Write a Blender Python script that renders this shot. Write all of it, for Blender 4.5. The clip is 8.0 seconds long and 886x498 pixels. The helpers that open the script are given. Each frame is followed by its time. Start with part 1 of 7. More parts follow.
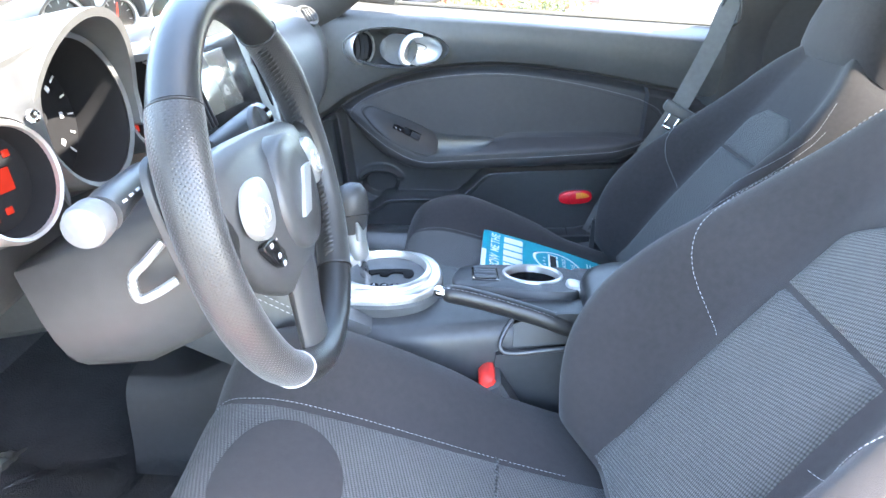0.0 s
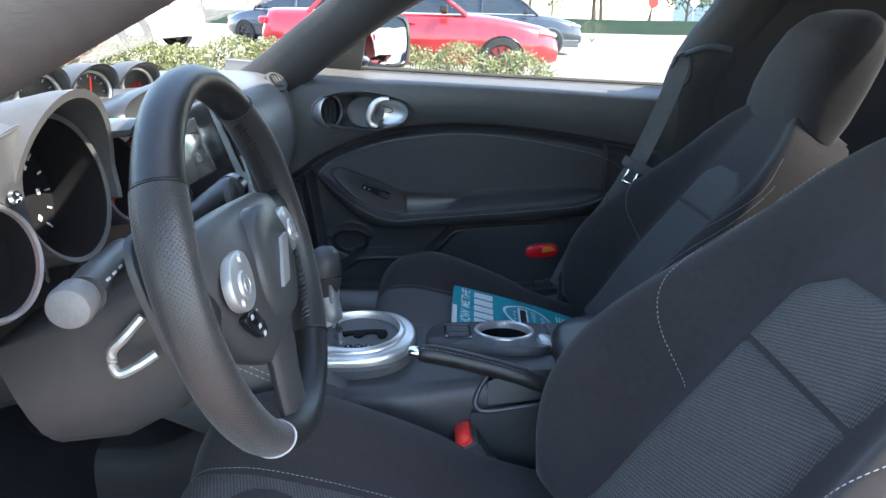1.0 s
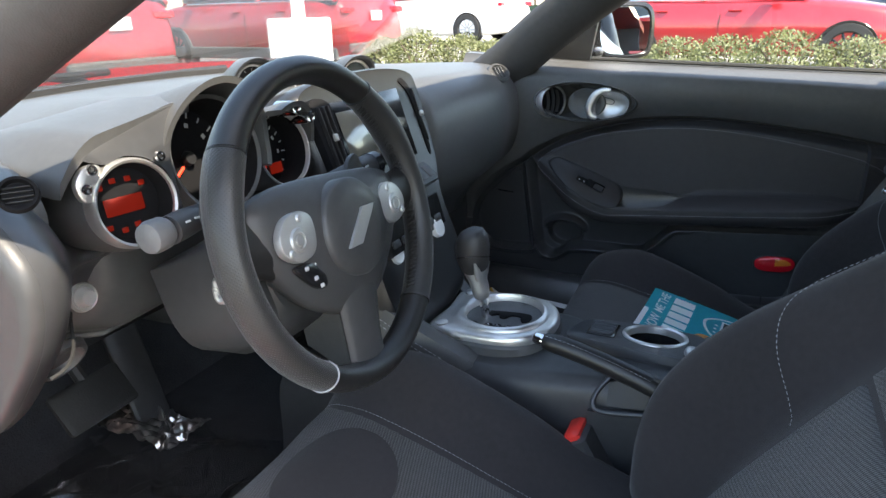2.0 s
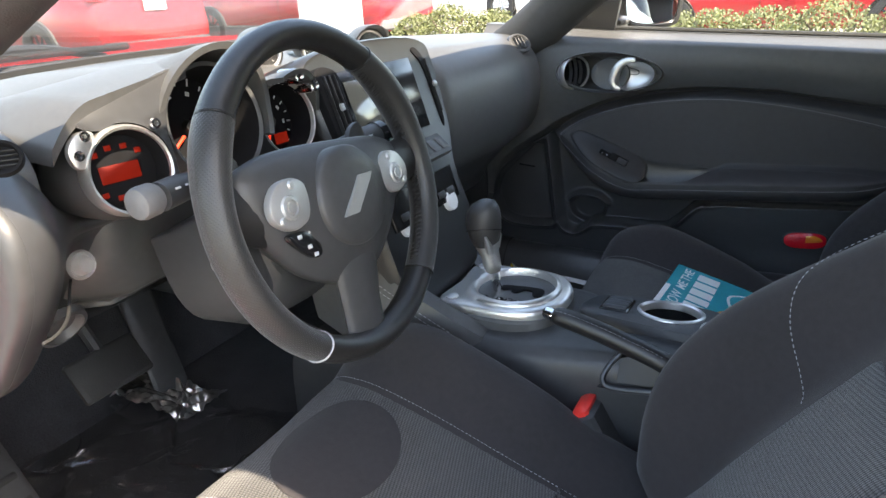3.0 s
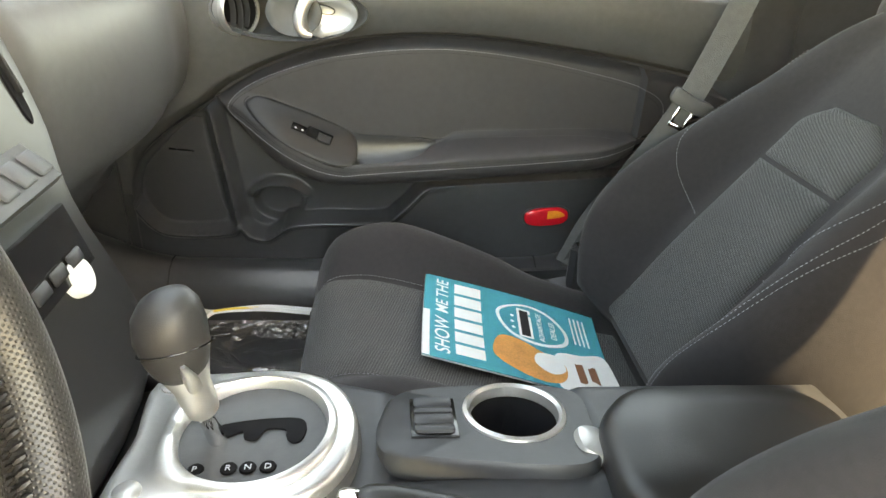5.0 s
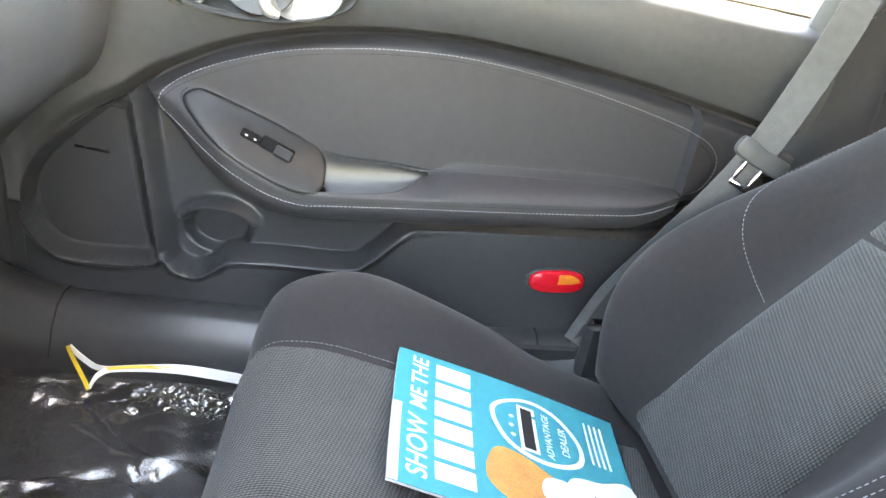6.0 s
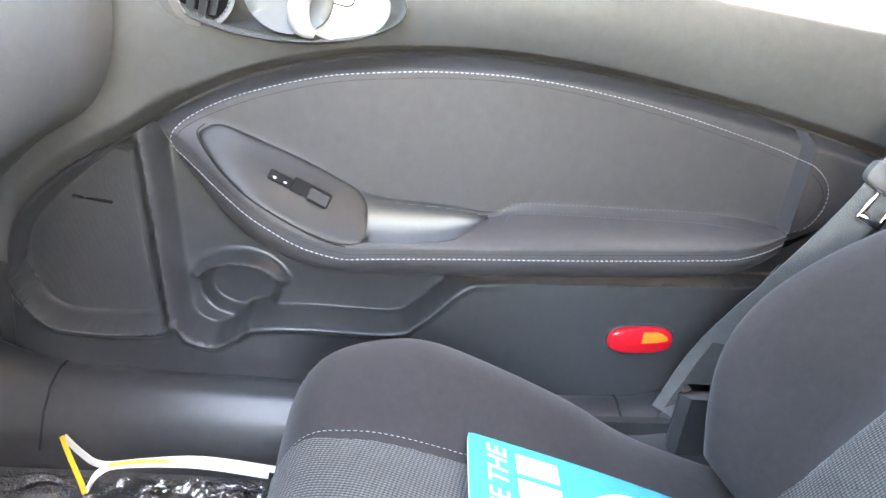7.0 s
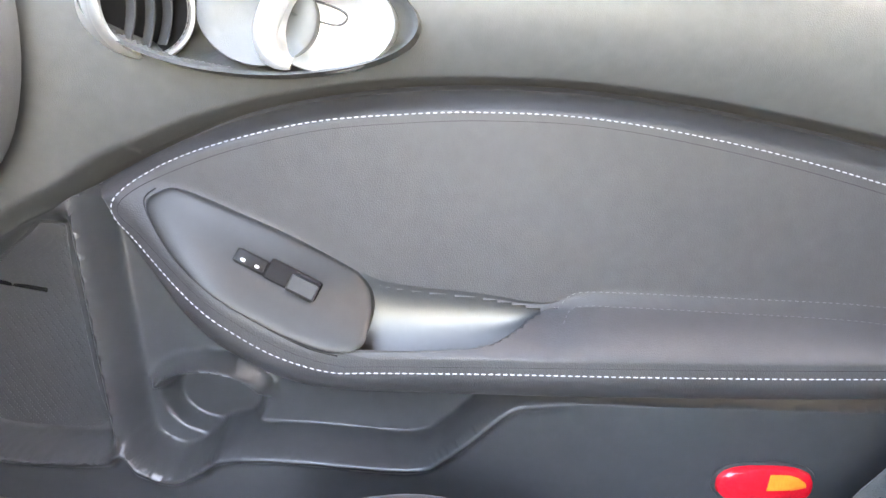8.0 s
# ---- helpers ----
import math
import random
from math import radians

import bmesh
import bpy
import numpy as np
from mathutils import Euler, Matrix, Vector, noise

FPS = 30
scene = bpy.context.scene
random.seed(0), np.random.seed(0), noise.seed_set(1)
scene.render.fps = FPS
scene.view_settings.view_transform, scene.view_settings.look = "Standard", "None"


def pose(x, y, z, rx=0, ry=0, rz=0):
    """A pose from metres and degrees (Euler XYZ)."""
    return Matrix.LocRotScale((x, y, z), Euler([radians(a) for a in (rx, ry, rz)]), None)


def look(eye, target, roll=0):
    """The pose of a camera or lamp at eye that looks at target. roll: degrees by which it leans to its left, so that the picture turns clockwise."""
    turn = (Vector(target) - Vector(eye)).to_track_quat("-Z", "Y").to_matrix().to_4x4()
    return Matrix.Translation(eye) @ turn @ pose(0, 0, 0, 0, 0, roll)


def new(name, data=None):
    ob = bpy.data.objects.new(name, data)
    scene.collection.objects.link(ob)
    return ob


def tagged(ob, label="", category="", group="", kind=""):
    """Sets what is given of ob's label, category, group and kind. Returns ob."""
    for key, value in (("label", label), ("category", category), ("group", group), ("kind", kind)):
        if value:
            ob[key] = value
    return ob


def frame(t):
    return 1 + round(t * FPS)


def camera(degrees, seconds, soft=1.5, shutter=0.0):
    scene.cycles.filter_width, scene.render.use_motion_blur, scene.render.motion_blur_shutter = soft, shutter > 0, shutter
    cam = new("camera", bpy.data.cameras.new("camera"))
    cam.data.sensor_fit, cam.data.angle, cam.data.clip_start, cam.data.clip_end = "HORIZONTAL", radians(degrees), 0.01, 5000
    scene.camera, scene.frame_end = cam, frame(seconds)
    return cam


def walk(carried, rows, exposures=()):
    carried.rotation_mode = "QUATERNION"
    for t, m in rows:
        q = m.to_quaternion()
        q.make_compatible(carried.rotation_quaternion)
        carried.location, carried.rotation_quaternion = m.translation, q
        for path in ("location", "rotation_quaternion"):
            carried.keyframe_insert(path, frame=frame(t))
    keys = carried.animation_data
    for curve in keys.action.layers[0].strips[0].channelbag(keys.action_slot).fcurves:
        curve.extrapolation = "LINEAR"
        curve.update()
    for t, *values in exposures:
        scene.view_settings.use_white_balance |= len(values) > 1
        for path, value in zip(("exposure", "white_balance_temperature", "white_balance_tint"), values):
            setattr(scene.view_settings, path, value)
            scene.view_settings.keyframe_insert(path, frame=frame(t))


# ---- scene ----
# Car cabin: x runs to the car's rear, y to the passenger side, z up.
cam = camera(67.7, 8.0)
PATH = [
    (0, (0.043, 0.123, 1.072), (0.03, 1.949, 0.255), 2.0),
    (0.5, (0.033, 0.119, 1.094), (0.086, 2.011, 0.448), 1.3),
    (1, (0.035, 0.11, 1.09), (0.118, 1.993, 0.421), 1.5),
    (1.5, (0.131, 0.122, 1.092), (-0.186, 1.968, 0.39), -1.9),
    (2, (0.268, 0.123, 1.088), (-0.525, 1.826, 0.399), -1.3),
    (2.2, (0.3, 0.124, 1.084), (-0.628, 1.755, 0.393), -1.9),
    (3.3, (0.286, 0.19, 1.063), (-0.501, 1.851, 0.275), -2.2),
    (3.5, (0.235, 0.257, 1.054), (-0.342, 1.979, 0.217), -1.2),
    (4, (0.124, 0.443, 1.032), (0.044, 2.26, 0.199), 3.5),
    (4.2, (0.106, 0.473, 1.039), (0.114, 2.288, 0.2), 3.7),
    (5.3, (0.052, 0.681, 0.994), (0.34, 2.423, 0.055), 6.3),
    (5.5, (0.053, 0.747, 0.964), (0.417, 2.475, 0.024), 10.8),
    (6, (0.055, 0.858, 0.931), (0.33, 2.667, 0.126), 10.0),
    (6.5, (0.018, 0.912, 0.942), (0.216, 2.759, 0.201), 8.2),
    (7, (0.01, 1.004, 0.882), (0.244, 2.863, 0.182), 7.9),
    (7.5, (0.036, 1.127, 0.851), (0.179, 3.033, 0.262), 8.0),
    (8, (0.06, 1.215, 0.855), (0.069, 3.129, 0.275), 5.7),
]
walk(cam, [(t, look(eye, target, roll)) for t, eye, target, roll in PATH],
     exposures=[(0, 4.85, 6900, 10), (0.5, 4.0, 6400, 10), (1, 3.0, 6800, 10), (1.5, 3.0, 7000, 10), (2, 2.65, 7500, 10), (3.3, 3.42, 8600, 12), (4, 4.6, 11500, 10), (5.4, 4.7, 14000, 12), (6.0, 5.6, 10500, 14), (6.5, 6.0, 9800, 16), (8, 6.33, 9500, 18)])

# ---- light ----
world = bpy.data.worlds.new("sky")
scene.world = world
world.use_nodes = True
wn = world.node_tree
sky = wn.nodes.new("ShaderNodeTexSky")
sky.sky_type, sky.sun_disc = "NISHITA", False
sky.sun_elevation, sky.sun_rotation = radians(51.5), radians(106.8)
wn.links.new(sky.outputs[0], wn.nodes["Background"].inputs[0])
wn.nodes["Background"].inputs[1].default_value = 0.15
sun = new("sun", bpy.data.lights.new("sun", "SUN"))
sun.data.energy, sun.data.angle, sun.data.color = 2.6, radians(0.53), (1.0, 0.95, 0.87)
sun.matrix_world = look((7.6, -2.3, 10.0), (0, 0, 0))

# ---- materials ----
MATS = {}


def mat(name, base, rough=0.6, metal=0.0, grain=0.0, grain_size=400.0, vary=0.15, vary_size=6.0, sheen=0.0, coat=0.0, emit=None, spec=0.5):
    """A surface with a fine bump (grain) and slow and fast variation of its colour."""
    m = bpy.data.materials.new(name)
    m.use_nodes = True
    nt = m.node_tree
    b = nt.nodes["Principled BSDF"]
    b.inputs["Roughness"].default_value, b.inputs["Metallic"].default_value = rough, metal
    b.inputs["Specular IOR Level"].default_value = spec
    b.inputs["Sheen Weight"].default_value, b.inputs["Coat Weight"].default_value = sheen, coat
    co = nt.nodes.new("ShaderNodeTexCoord")
    big, small = nt.nodes.new("ShaderNodeTexNoise"), nt.nodes.new("ShaderNodeTexNoise")
    big.inputs["Scale"].default_value, big.inputs["Detail"].default_value = vary_size, 4
    small.inputs["Scale"].default_value, small.inputs["Detail"].default_value = vary_size * 14, 3
    for n in (big, small):
        nt.links.new(co.outputs["Object"], n.inputs["Vector"])
    add = nt.nodes.new("ShaderNodeMath")
    add.operation = "ADD"
    nt.links.new(big.outputs[0], add.inputs[0])
    nt.links.new(small.outputs[0], add.inputs[1])
    mix = nt.nodes.new("ShaderNodeMix")
    mix.data_type = "RGBA"
    mr = nt.nodes.new("ShaderNodeMapRange")
    mr.inputs[1].default_value, mr.inputs[2].default_value = 0.6, 1.4
    nt.links.new(add.outputs[0], mr.inputs[0])
    nt.links.new(mr.outputs[0], mix.inputs[0])
    mix.inputs[6].default_value = (*[c * (1 - vary) for c in base], 1)
    mix.inputs[7].default_value = (*[min(1, c * (1 + vary)) for c in base], 1)
    nt.links.new(mix.outputs[2], b.inputs["Base Color"])
    if emit:
        b.inputs["Emission Color"].default_value, b.inputs["Emission Strength"].default_value = (*base, 1), emit
    if grain:
        tex = nt.nodes.new("ShaderNodeTexVoronoi")
        tex.inputs["Scale"].default_value = grain_size
        nt.links.new(co.outputs["Object"], tex.inputs["Vector"])
        bump = nt.nodes.new("ShaderNodeBump")
        bump.inputs["Strength"].default_value, bump.inputs["Distance"].default_value = grain, 0.001
        nt.links.new(tex.outputs[0], bump.inputs["Height"])
        nt.links.new(bump.outputs[0], b.inputs["Normal"])
    MATS[name] = m
    return m


def weave(name, base, cell, rough=0.85, depth=0.8, uv=False, holes=False):
    """Fabric or pierced leather: rows of small cells, in bump and colour."""
    m = mat(name, base, rough, sheen=0.15)
    nt = m.node_tree
    b = nt.nodes["Principled BSDF"]
    co = nt.nodes["Texture Coordinate"]
    vor = nt.nodes.new("ShaderNodeTexVoronoi")
    vor.inputs["Randomness"].default_value = 0.0
    vor.inputs["Scale"].default_value = 1.0 / cell
    mp = nt.nodes.new("ShaderNodeMapping")
    mp.inputs["Rotation"].default_value = (radians(8), radians(35), radians(30))
    if uv and holes:
        mp.inputs["Rotation"].default_value = (0, 0, radians(45))
    elif uv:
        mp.inputs["Rotation"].default_value = (0, 0, radians(12))
        mp.inputs["Scale"].default_value = (0.66, 1.0, 1.0)
    nt.links.new(co.outputs["UV" if uv else "Object"], mp.inputs["Vector"])
    nt.links.new(mp.outputs[0], vor.inputs["Vector"])
    ramp = nt.nodes.new("ShaderNodeMapRange")
    ramp.inputs[1].default_value, ramp.inputs[2].default_value = (0.1, 0.35) if holes else (0.15, 0.6)
    nt.links.new(vor.outputs[0], ramp.inputs[0])
    bump = nt.nodes.new("ShaderNodeBump")
    bump.inputs["Strength"].default_value, bump.inputs["Distance"].default_value = depth, 0.002
    bump.invert = not holes
    nt.links.new(ramp.outputs[0], bump.inputs["Height"])
    nt.links.new(bump.outputs[0], b.inputs["Normal"])
    old = b.inputs["Base Color"].links[0].from_socket
    mul = nt.nodes.new("ShaderNodeMix")
    mul.data_type, mul.blend_type = "RGBA", "MULTIPLY"
    mul.inputs[0].default_value = 1.0
    nt.links.new(old, mul.inputs[6])
    shade = nt.nodes.new("ShaderNodeMapRange")
    lo, hi = (0.62, 1.0) if holes else (1.5, 0.30)
    shade.inputs[3].default_value, shade.inputs[4].default_value = lo, hi
    nt.links.new(ramp.outputs[0], shade.inputs[0])
    nt.links.new(shade.outputs[0], mul.inputs[7])
    nt.links.new(mul.outputs[2], b.inputs["Base Color"])
    return m


PLASTIC = mat("soft_plastic", (0.068, 0.069, 0.070), 0.46, grain=0.12, grain_size=1100)
PLASTIC_U = mat("door_plastic", (0.068, 0.069, 0.069), 0.50, grain=0.14, grain_size=1100)
PLASTIC_L = mat("lower_door_plastic", (0.043, 0.044, 0.047), 0.30, grain=0.07, grain_size=1100, spec=0.60)
PLASTIC_P = mat("pillar_plastic", (0.052, 0.051, 0.050), 0.60, grain=0.15, grain_size=700, spec=0.35)
PLASTIC_D = mat("dark_plastic", (0.043, 0.044, 0.046), 0.40, grain=0.10, grain_size=1100, spec=0.38)
VENT_BLACK = mat("vent_black", (0.008, 0.008, 0.009), 0.8, spec=0.12)
GLOSSY_D = mat("gloss_black", (0.012, 0.012, 0.013), 0.15)
VINYL = mat("padded_vinyl", (0.034, 0.033, 0.036), 0.58, grain=0.18, grain_size=900)
SWITCH_PL = mat("switch_panel_plastic", (0.020, 0.020, 0.021), 0.45, grain=0.08, grain_size=1100, spec=0.38)
HUB_PL = mat("wheel_hub_plastic", (0.048, 0.048, 0.049), 0.40, grain=0.12, grain_size=1100, spec=0.42)
LEATHER = mat("black_leather", (0.018, 0.0175, 0.0175), 0.34, grain=0.16, grain_size=1300)
LEATHER_P = weave("pierced_leather", (0.019, 0.0185, 0.0185), 0.0026, 0.36, 0.30, uv=True, holes=True)
SUEDE = mat("suede", (0.0220, 0.0190, 0.0203), 0.95, grain=0.2, grain_size=1200, vary=0.26, vary_size=9, sheen=0.12)
CLOTH = weave("seat_cloth", (0.060, 0.059, 0.058), 0.0027, depth=0.6, uv=True)
CLOTH_SHADED = weave("seat_cloth_shaded", (0.034, 0.034, 0.036), 0.0052, depth=1.0)
SILVER = mat("satin_silver", (0.62, 0.61, 0.59), 0.36, 0.85, vary=0.05)
SILVER_P = mat("silver_paint", (0.45, 0.45, 0.44), 0.38, 0.6, vary=0.05)
CHROME = mat("chrome", (0.85, 0.85, 0.85), 0.08, 1.0, vary=0.02)
THREAD_D = mat("grey_thread", (0.10, 0.10, 0.105), 0.8)
THREAD = mat("white_thread", (0.34, 0.34, 0.36), 0.8)
CARPET = mat("carpet", (0.045, 0.046, 0.05), 1.0, grain=0.9, grain_size=350, vary=0.3, vary_size=20)
BELT = mat("belt_webbing", (0.11, 0.11, 0.11), 0.8, grain=0.6, grain_size=600)
BELT_D = mat("dark_webbing", (0.05, 0.05, 0.05), 0.8, grain=0.6, grain_size=600)
RED_PL = mat("red_plastic", (0.75, 0.04, 0.03), 0.4, vary=0.08)
RED_LENS = mat("red_lens", (0.80, 0.015, 0.03), 0.12, coat=0.6, grain=0.6, grain_size=260, vary=0.1)
AMBER_GLINT = mat("amber_glint", (0.92, 0.26, 0.035), 0.12, coat=0.6, grain=0.6, grain_size=260)
HEADLINER = mat("headliner", (0.07, 0.07, 0.07), 0.95, grain=0.4, grain_size=500)
DIAL = mat("dial_black", (0.01, 0.01, 0.011), 0.5)
NEEDLE = mat("needle_red", (1.0, 0.05, 0.02), 0.5, emit=0.14)
LCD = mat("orange_display", (0.07, 0.004, 0.002), 0.5, emit=0.32, spec=0.1)
MARK = mat("dial_mark", (0.50, 0.50, 0.50), 0.6)
STACK_BLACK = mat("stack_black", (0.020, 0.020, 0.021), 0.33, grain=0.06, grain_size=1100)
KNOB = mat("knob_leather", (0.032, 0.031, 0.031), 0.42, grain=0.18, grain_size=1300)
# dark glossy screen; part of its cream reflection is put into the base colour
SCREEN = mat("screen_with_sheen", (0.15, 0.14, 0.115), 0.14, vary=0.04, coat=1.0, spec=0.8)
TEAL = mat("brochure_teal", (0.003, 0.33, 0.40), 0.35, coat=0.3, vary=0.06)
PAPER = mat("white_paper", (0.82, 0.82, 0.80), 0.4, coat=0.2, vary=0.04)
ORANGE_P = mat("orange_print", (0.75, 0.32, 0.10), 0.4, coat=0.2, vary=0.3, vary_size=30)
BROWN_P = mat("brown_print", (0.25, 0.10, 0.05), 0.4)
YELLOW = mat("yellow_print", (0.75, 0.50, 0.05), 0.5)
RUBBER = mat("rubber", (0.02, 0.02, 0.02), 0.7, grain=0.3, grain_size=300)
PAINT_RED = mat("red_car_paint", (0.40, 0.016, 0.024), 0.3, 0.1, coat=1.0, vary=0.06)
PAINT_DK = mat("dark_blue_car_paint", (0.03, 0.04, 0.055), 0.3, 0.2, coat=1.0)
PAINT_W = mat("white_car_paint", (0.80, 0.80, 0.79), 0.3, coat=1.0, vary=0.03)
CAR_GLASS = mat("dark_car_glass", (0.02, 0.025, 0.028), 0.05, spec=0.8)
GREY_PL = mat("grey_cladding", (0.12, 0.12, 0.12), 0.6, grain=0.3, grain_size=200)
LOT = mat("lot_concrete", (0.21, 0.20, 0.18), 0.9, grain=0.5, grain_size=60, vary=0.14, vary_size=0.7)
LEAF = mat("hedge_leaf", (0.085, 0.098, 0.030), 0.55, vary=0.55, vary_size=5)
LEAF_T = mat("tree_leaf", (0.07, 0.10, 0.035), 0.6, vary=0.5, vary_size=2)
SOIL = mat("mulch", (0.22, 0.16, 0.10), 1.0, grain=0.8, grain_size=40, vary=0.4, vary_size=3)
BARK = mat("bark", (0.12, 0.09, 0.07), 0.95, grain=0.8, grain_size=30)
BLDG = mat("building_panel", (0.45, 0.50, 0.50), 0.7, vary=0.06, vary_size=0.4)
BLDG_GLASS = mat("building_glass", (0.10, 0.19, 0.19), 0.08, vary=0.2, vary_size=0.5)
SHEET_GREEN = mat("fence_screen", (0.018, 0.042, 0.026), 0.8, grain=0.3, grain_size=30, vary=0.25, vary_size=1.0)
KERB = mat("kerb_concrete", (0.45, 0.43, 0.40), 0.9, grain=0.4, grain_size=80)


def clear(name, tint, gloss, rough):
    """A thin clear sheet: mostly let through, with a real reflection."""
    m = bpy.data.materials.new(name)
    m.use_nodes = True
    nt = m.node_tree
    nt.nodes.remove(nt.nodes["Principled BSDF"])
    tr, gl, mx = nt.nodes.new("ShaderNodeBsdfTransparent"), nt.nodes.new("ShaderNodeBsdfGlossy"), nt.nodes.new("ShaderNodeMixShader")
    fr = nt.nodes.new("ShaderNodeLayerWeight")
    fr.inputs[0].default_value = 0.5
    pw, sc = nt.nodes.new("ShaderNodeMath"), nt.nodes.new("ShaderNodeMath")
    pw.operation, sc.operation = "POWER", "MULTIPLY_ADD"
    pw.inputs[1].default_value = 5.0
    sc.inputs[1].default_value, sc.inputs[2].default_value = 0.9 - gloss, gloss
    nt.links.new(fr.outputs["Facing"], pw.inputs[0])
    nt.links.new(pw.outputs[0], sc.inputs[0])
    tr.inputs[0].default_value = (*tint, 1)
    gl.inputs["Roughness"].default_value = rough
    nt.links.new(sc.outputs[0], mx.inputs[0])
    nt.links.new(tr.outputs[0], mx.inputs[1])
    nt.links.new(gl.outputs[0], mx.inputs[2])
    nt.links.new(mx.outputs[0], nt.nodes["Material Output"].inputs[0])
    return m


GLASS = clear("window_glass", (0.95, 0.97, 0.96), 0.03, 0.0)
SCREEN_GLASS = clear("windscreen_glass", (0.93, 0.95, 0.94), 0.08, 0.0)
FILM = clear("plastic_film", (0.86, 0.87, 0.88), 0.16, 0.20)
FOIL = clear("crumpled_film", (0.66, 0.66, 0.66), 0.55, 0.30)
BUNCH = clear("bunched_film", (0.80, 0.80, 0.81), 0.24, 0.16)
LENS_CLEAR = clear("dial_lens", (0.92, 0.92, 0.92), 0.03, 0.02)

# ---- mesh helpers ----


def thing(name, label, category, group="", kind="", at=(0, 0, 0)):
    ob = new(name)
    ob.location = at
    ob.empty_display_size = 0.05
    return tagged(ob, label, category, group, kind)


def mesh_ob(name, verts, faces, material, parent=None, label="", smooth=True, flat_angle=None, uv=None):
    me = bpy.data.meshes.new(name)
    me.from_pydata([tuple(v) for v in verts], [], faces)
    me.materials.append(material)
    bm = bmesh.new()
    bm.from_mesh(me)
    bmesh.ops.recalc_face_normals(bm, faces=bm.faces)
    if smooth:
        for f in bm.faces:
            f.smooth = True
        for e in bm.edges:
            if len(e.link_faces) == 2 and e.calc_face_angle(0) > radians(flat_angle or 42):
                e.smooth = False
    bm.to_mesh(me)
    bm.free()
    if uv:
        nu, nv, lu, lv = uv
        layer = me.uv_layers.new(name="cloth")
        for q in me.loops:
            i = q.vertex_index % (nu * nv)
            layer.data[q.index].uv = (i // nv / (nu - 1) * lu, i % nv / (nv - 1) * lv)
    ob = new(name, me)
    if parent:
        ob.parent = parent
        if parent.type == "EMPTY":
            ob.matrix_parent_inverse = Matrix.Translation(-parent.location)
    if label:
        ob["label"] = label
    return ob


def join(*pieces):
    """Several (verts, faces) as one."""
    v, f = [], []
    for pv, pf in pieces:
        n = len(v)
        v += [tuple(p) for p in pv]
        f += [tuple(i + n for i in q) for q in pf]
    return v, f


def turned(piece, m):
    return [tuple(m @ Vector(p)) for p in piece[0]], piece[1]


def grid(fn, nu, nv, closed_u=False, closed_v=False):
    v = [tuple(fn(i / (nu if closed_u else nu - 1), j / (nv if closed_v else nv - 1))) for i in range(nu) for j in range(nv)]
    f = []
    for i in range(nu if closed_u else nu - 1):
        for j in range(nv if closed_v else nv - 1):
            a, b = i * nv + j, ((i + 1) % nu) * nv + j
            c, d = ((i + 1) % nu) * nv + (j + 1) % nv, i * nv + (j + 1) % nv
            f.append((a, b, c, d))
    return v, f


def shell(fn, nu, nv, off):
    """A sheet with thickness: fn(u, v) and the same moved by off."""
    o = Vector(off)
    v1, f1 = grid(fn, nu, nv)
    v2 = [tuple(Vector(p) + o) for p in v1]
    n = len(v1)
    f = f1 + [tuple(i + n for i in reversed(q)) for q in f1]
    ring = [i * nv for i in range(nu)] + [(nu - 1) * nv + j for j in range(1, nv)] + [i * nv + nv - 1 for i in range(nu - 2, -1, -1)] + list(range(nv - 2, 0, -1))
    for a, b in zip(ring, ring[1:] + ring[:1]):
        f.append((a, b, b + n, a + n))
    return v1 + v2, f


def loft(rings, caps=True):
    n = len(rings[0])
    v = [tuple(p) for r in rings for p in r]
    f = []
    for i in range(len(rings) - 1):
        for j in range(n):
            k = (j + 1) % n
            f.append((i * n + j, i * n + k, (i + 1) * n + k, (i + 1) * n + j))
    if caps:
        f.append(tuple(range(n - 1, -1, -1)))
        f.append(tuple((len(rings) - 1) * n + j for j in range(n)))
    return v, f


def block(x0, x1, y0, y1, z0, z1, r=0.004):
    """A box with chamfered edges."""
    r = min(r, (x1 - x0) / 2.5, (y1 - y0) / 2.5, (z1 - z0) / 2.5)

    def ring(z, q):
        return [(x0 + q, y0 + r + q, z), (x0 + r + q, y0 + q, z), (x1 - r - q, y0 + q, z), (x1 - q, y0 + r + q, z),
                (x1 - q, y1 - r - q, z), (x1 - r - q, y1 - q, z), (x0 + r + q, y1 - q, z), (x0 + q, y1 - r - q, z)]
    return loft([ring(z0, r), ring(z0 + r, 0), ring(z1 - r, 0), ring(z1, r)])


def curve(pts, n, closed=False):
    """Catmull-Rom through a few points, n points out."""
    p = [np.array(q, float) for q in pts]
    m = len(p)
    out = []
    span = m if closed else m - 1
    for k in range(n):
        t = k / (n if closed else n - 1) * span
        i = min(int(t), span - 1)
        u = t - i
        g = [p[(i + d) % m] if closed else p[min(max(i + d, 0), m - 1)] for d in (-1, 0, 1, 2)]
        out.append(0.5 * (2 * g[1] + (g[2] - g[0]) * u + (2 * g[0] - 5 * g[1] + 4 * g[2] - g[3]) * u * u + (3 * g[1] - g[0] - 3 * g[2] + g[3]) * u ** 3))
    return [Vector(q) for q in out]


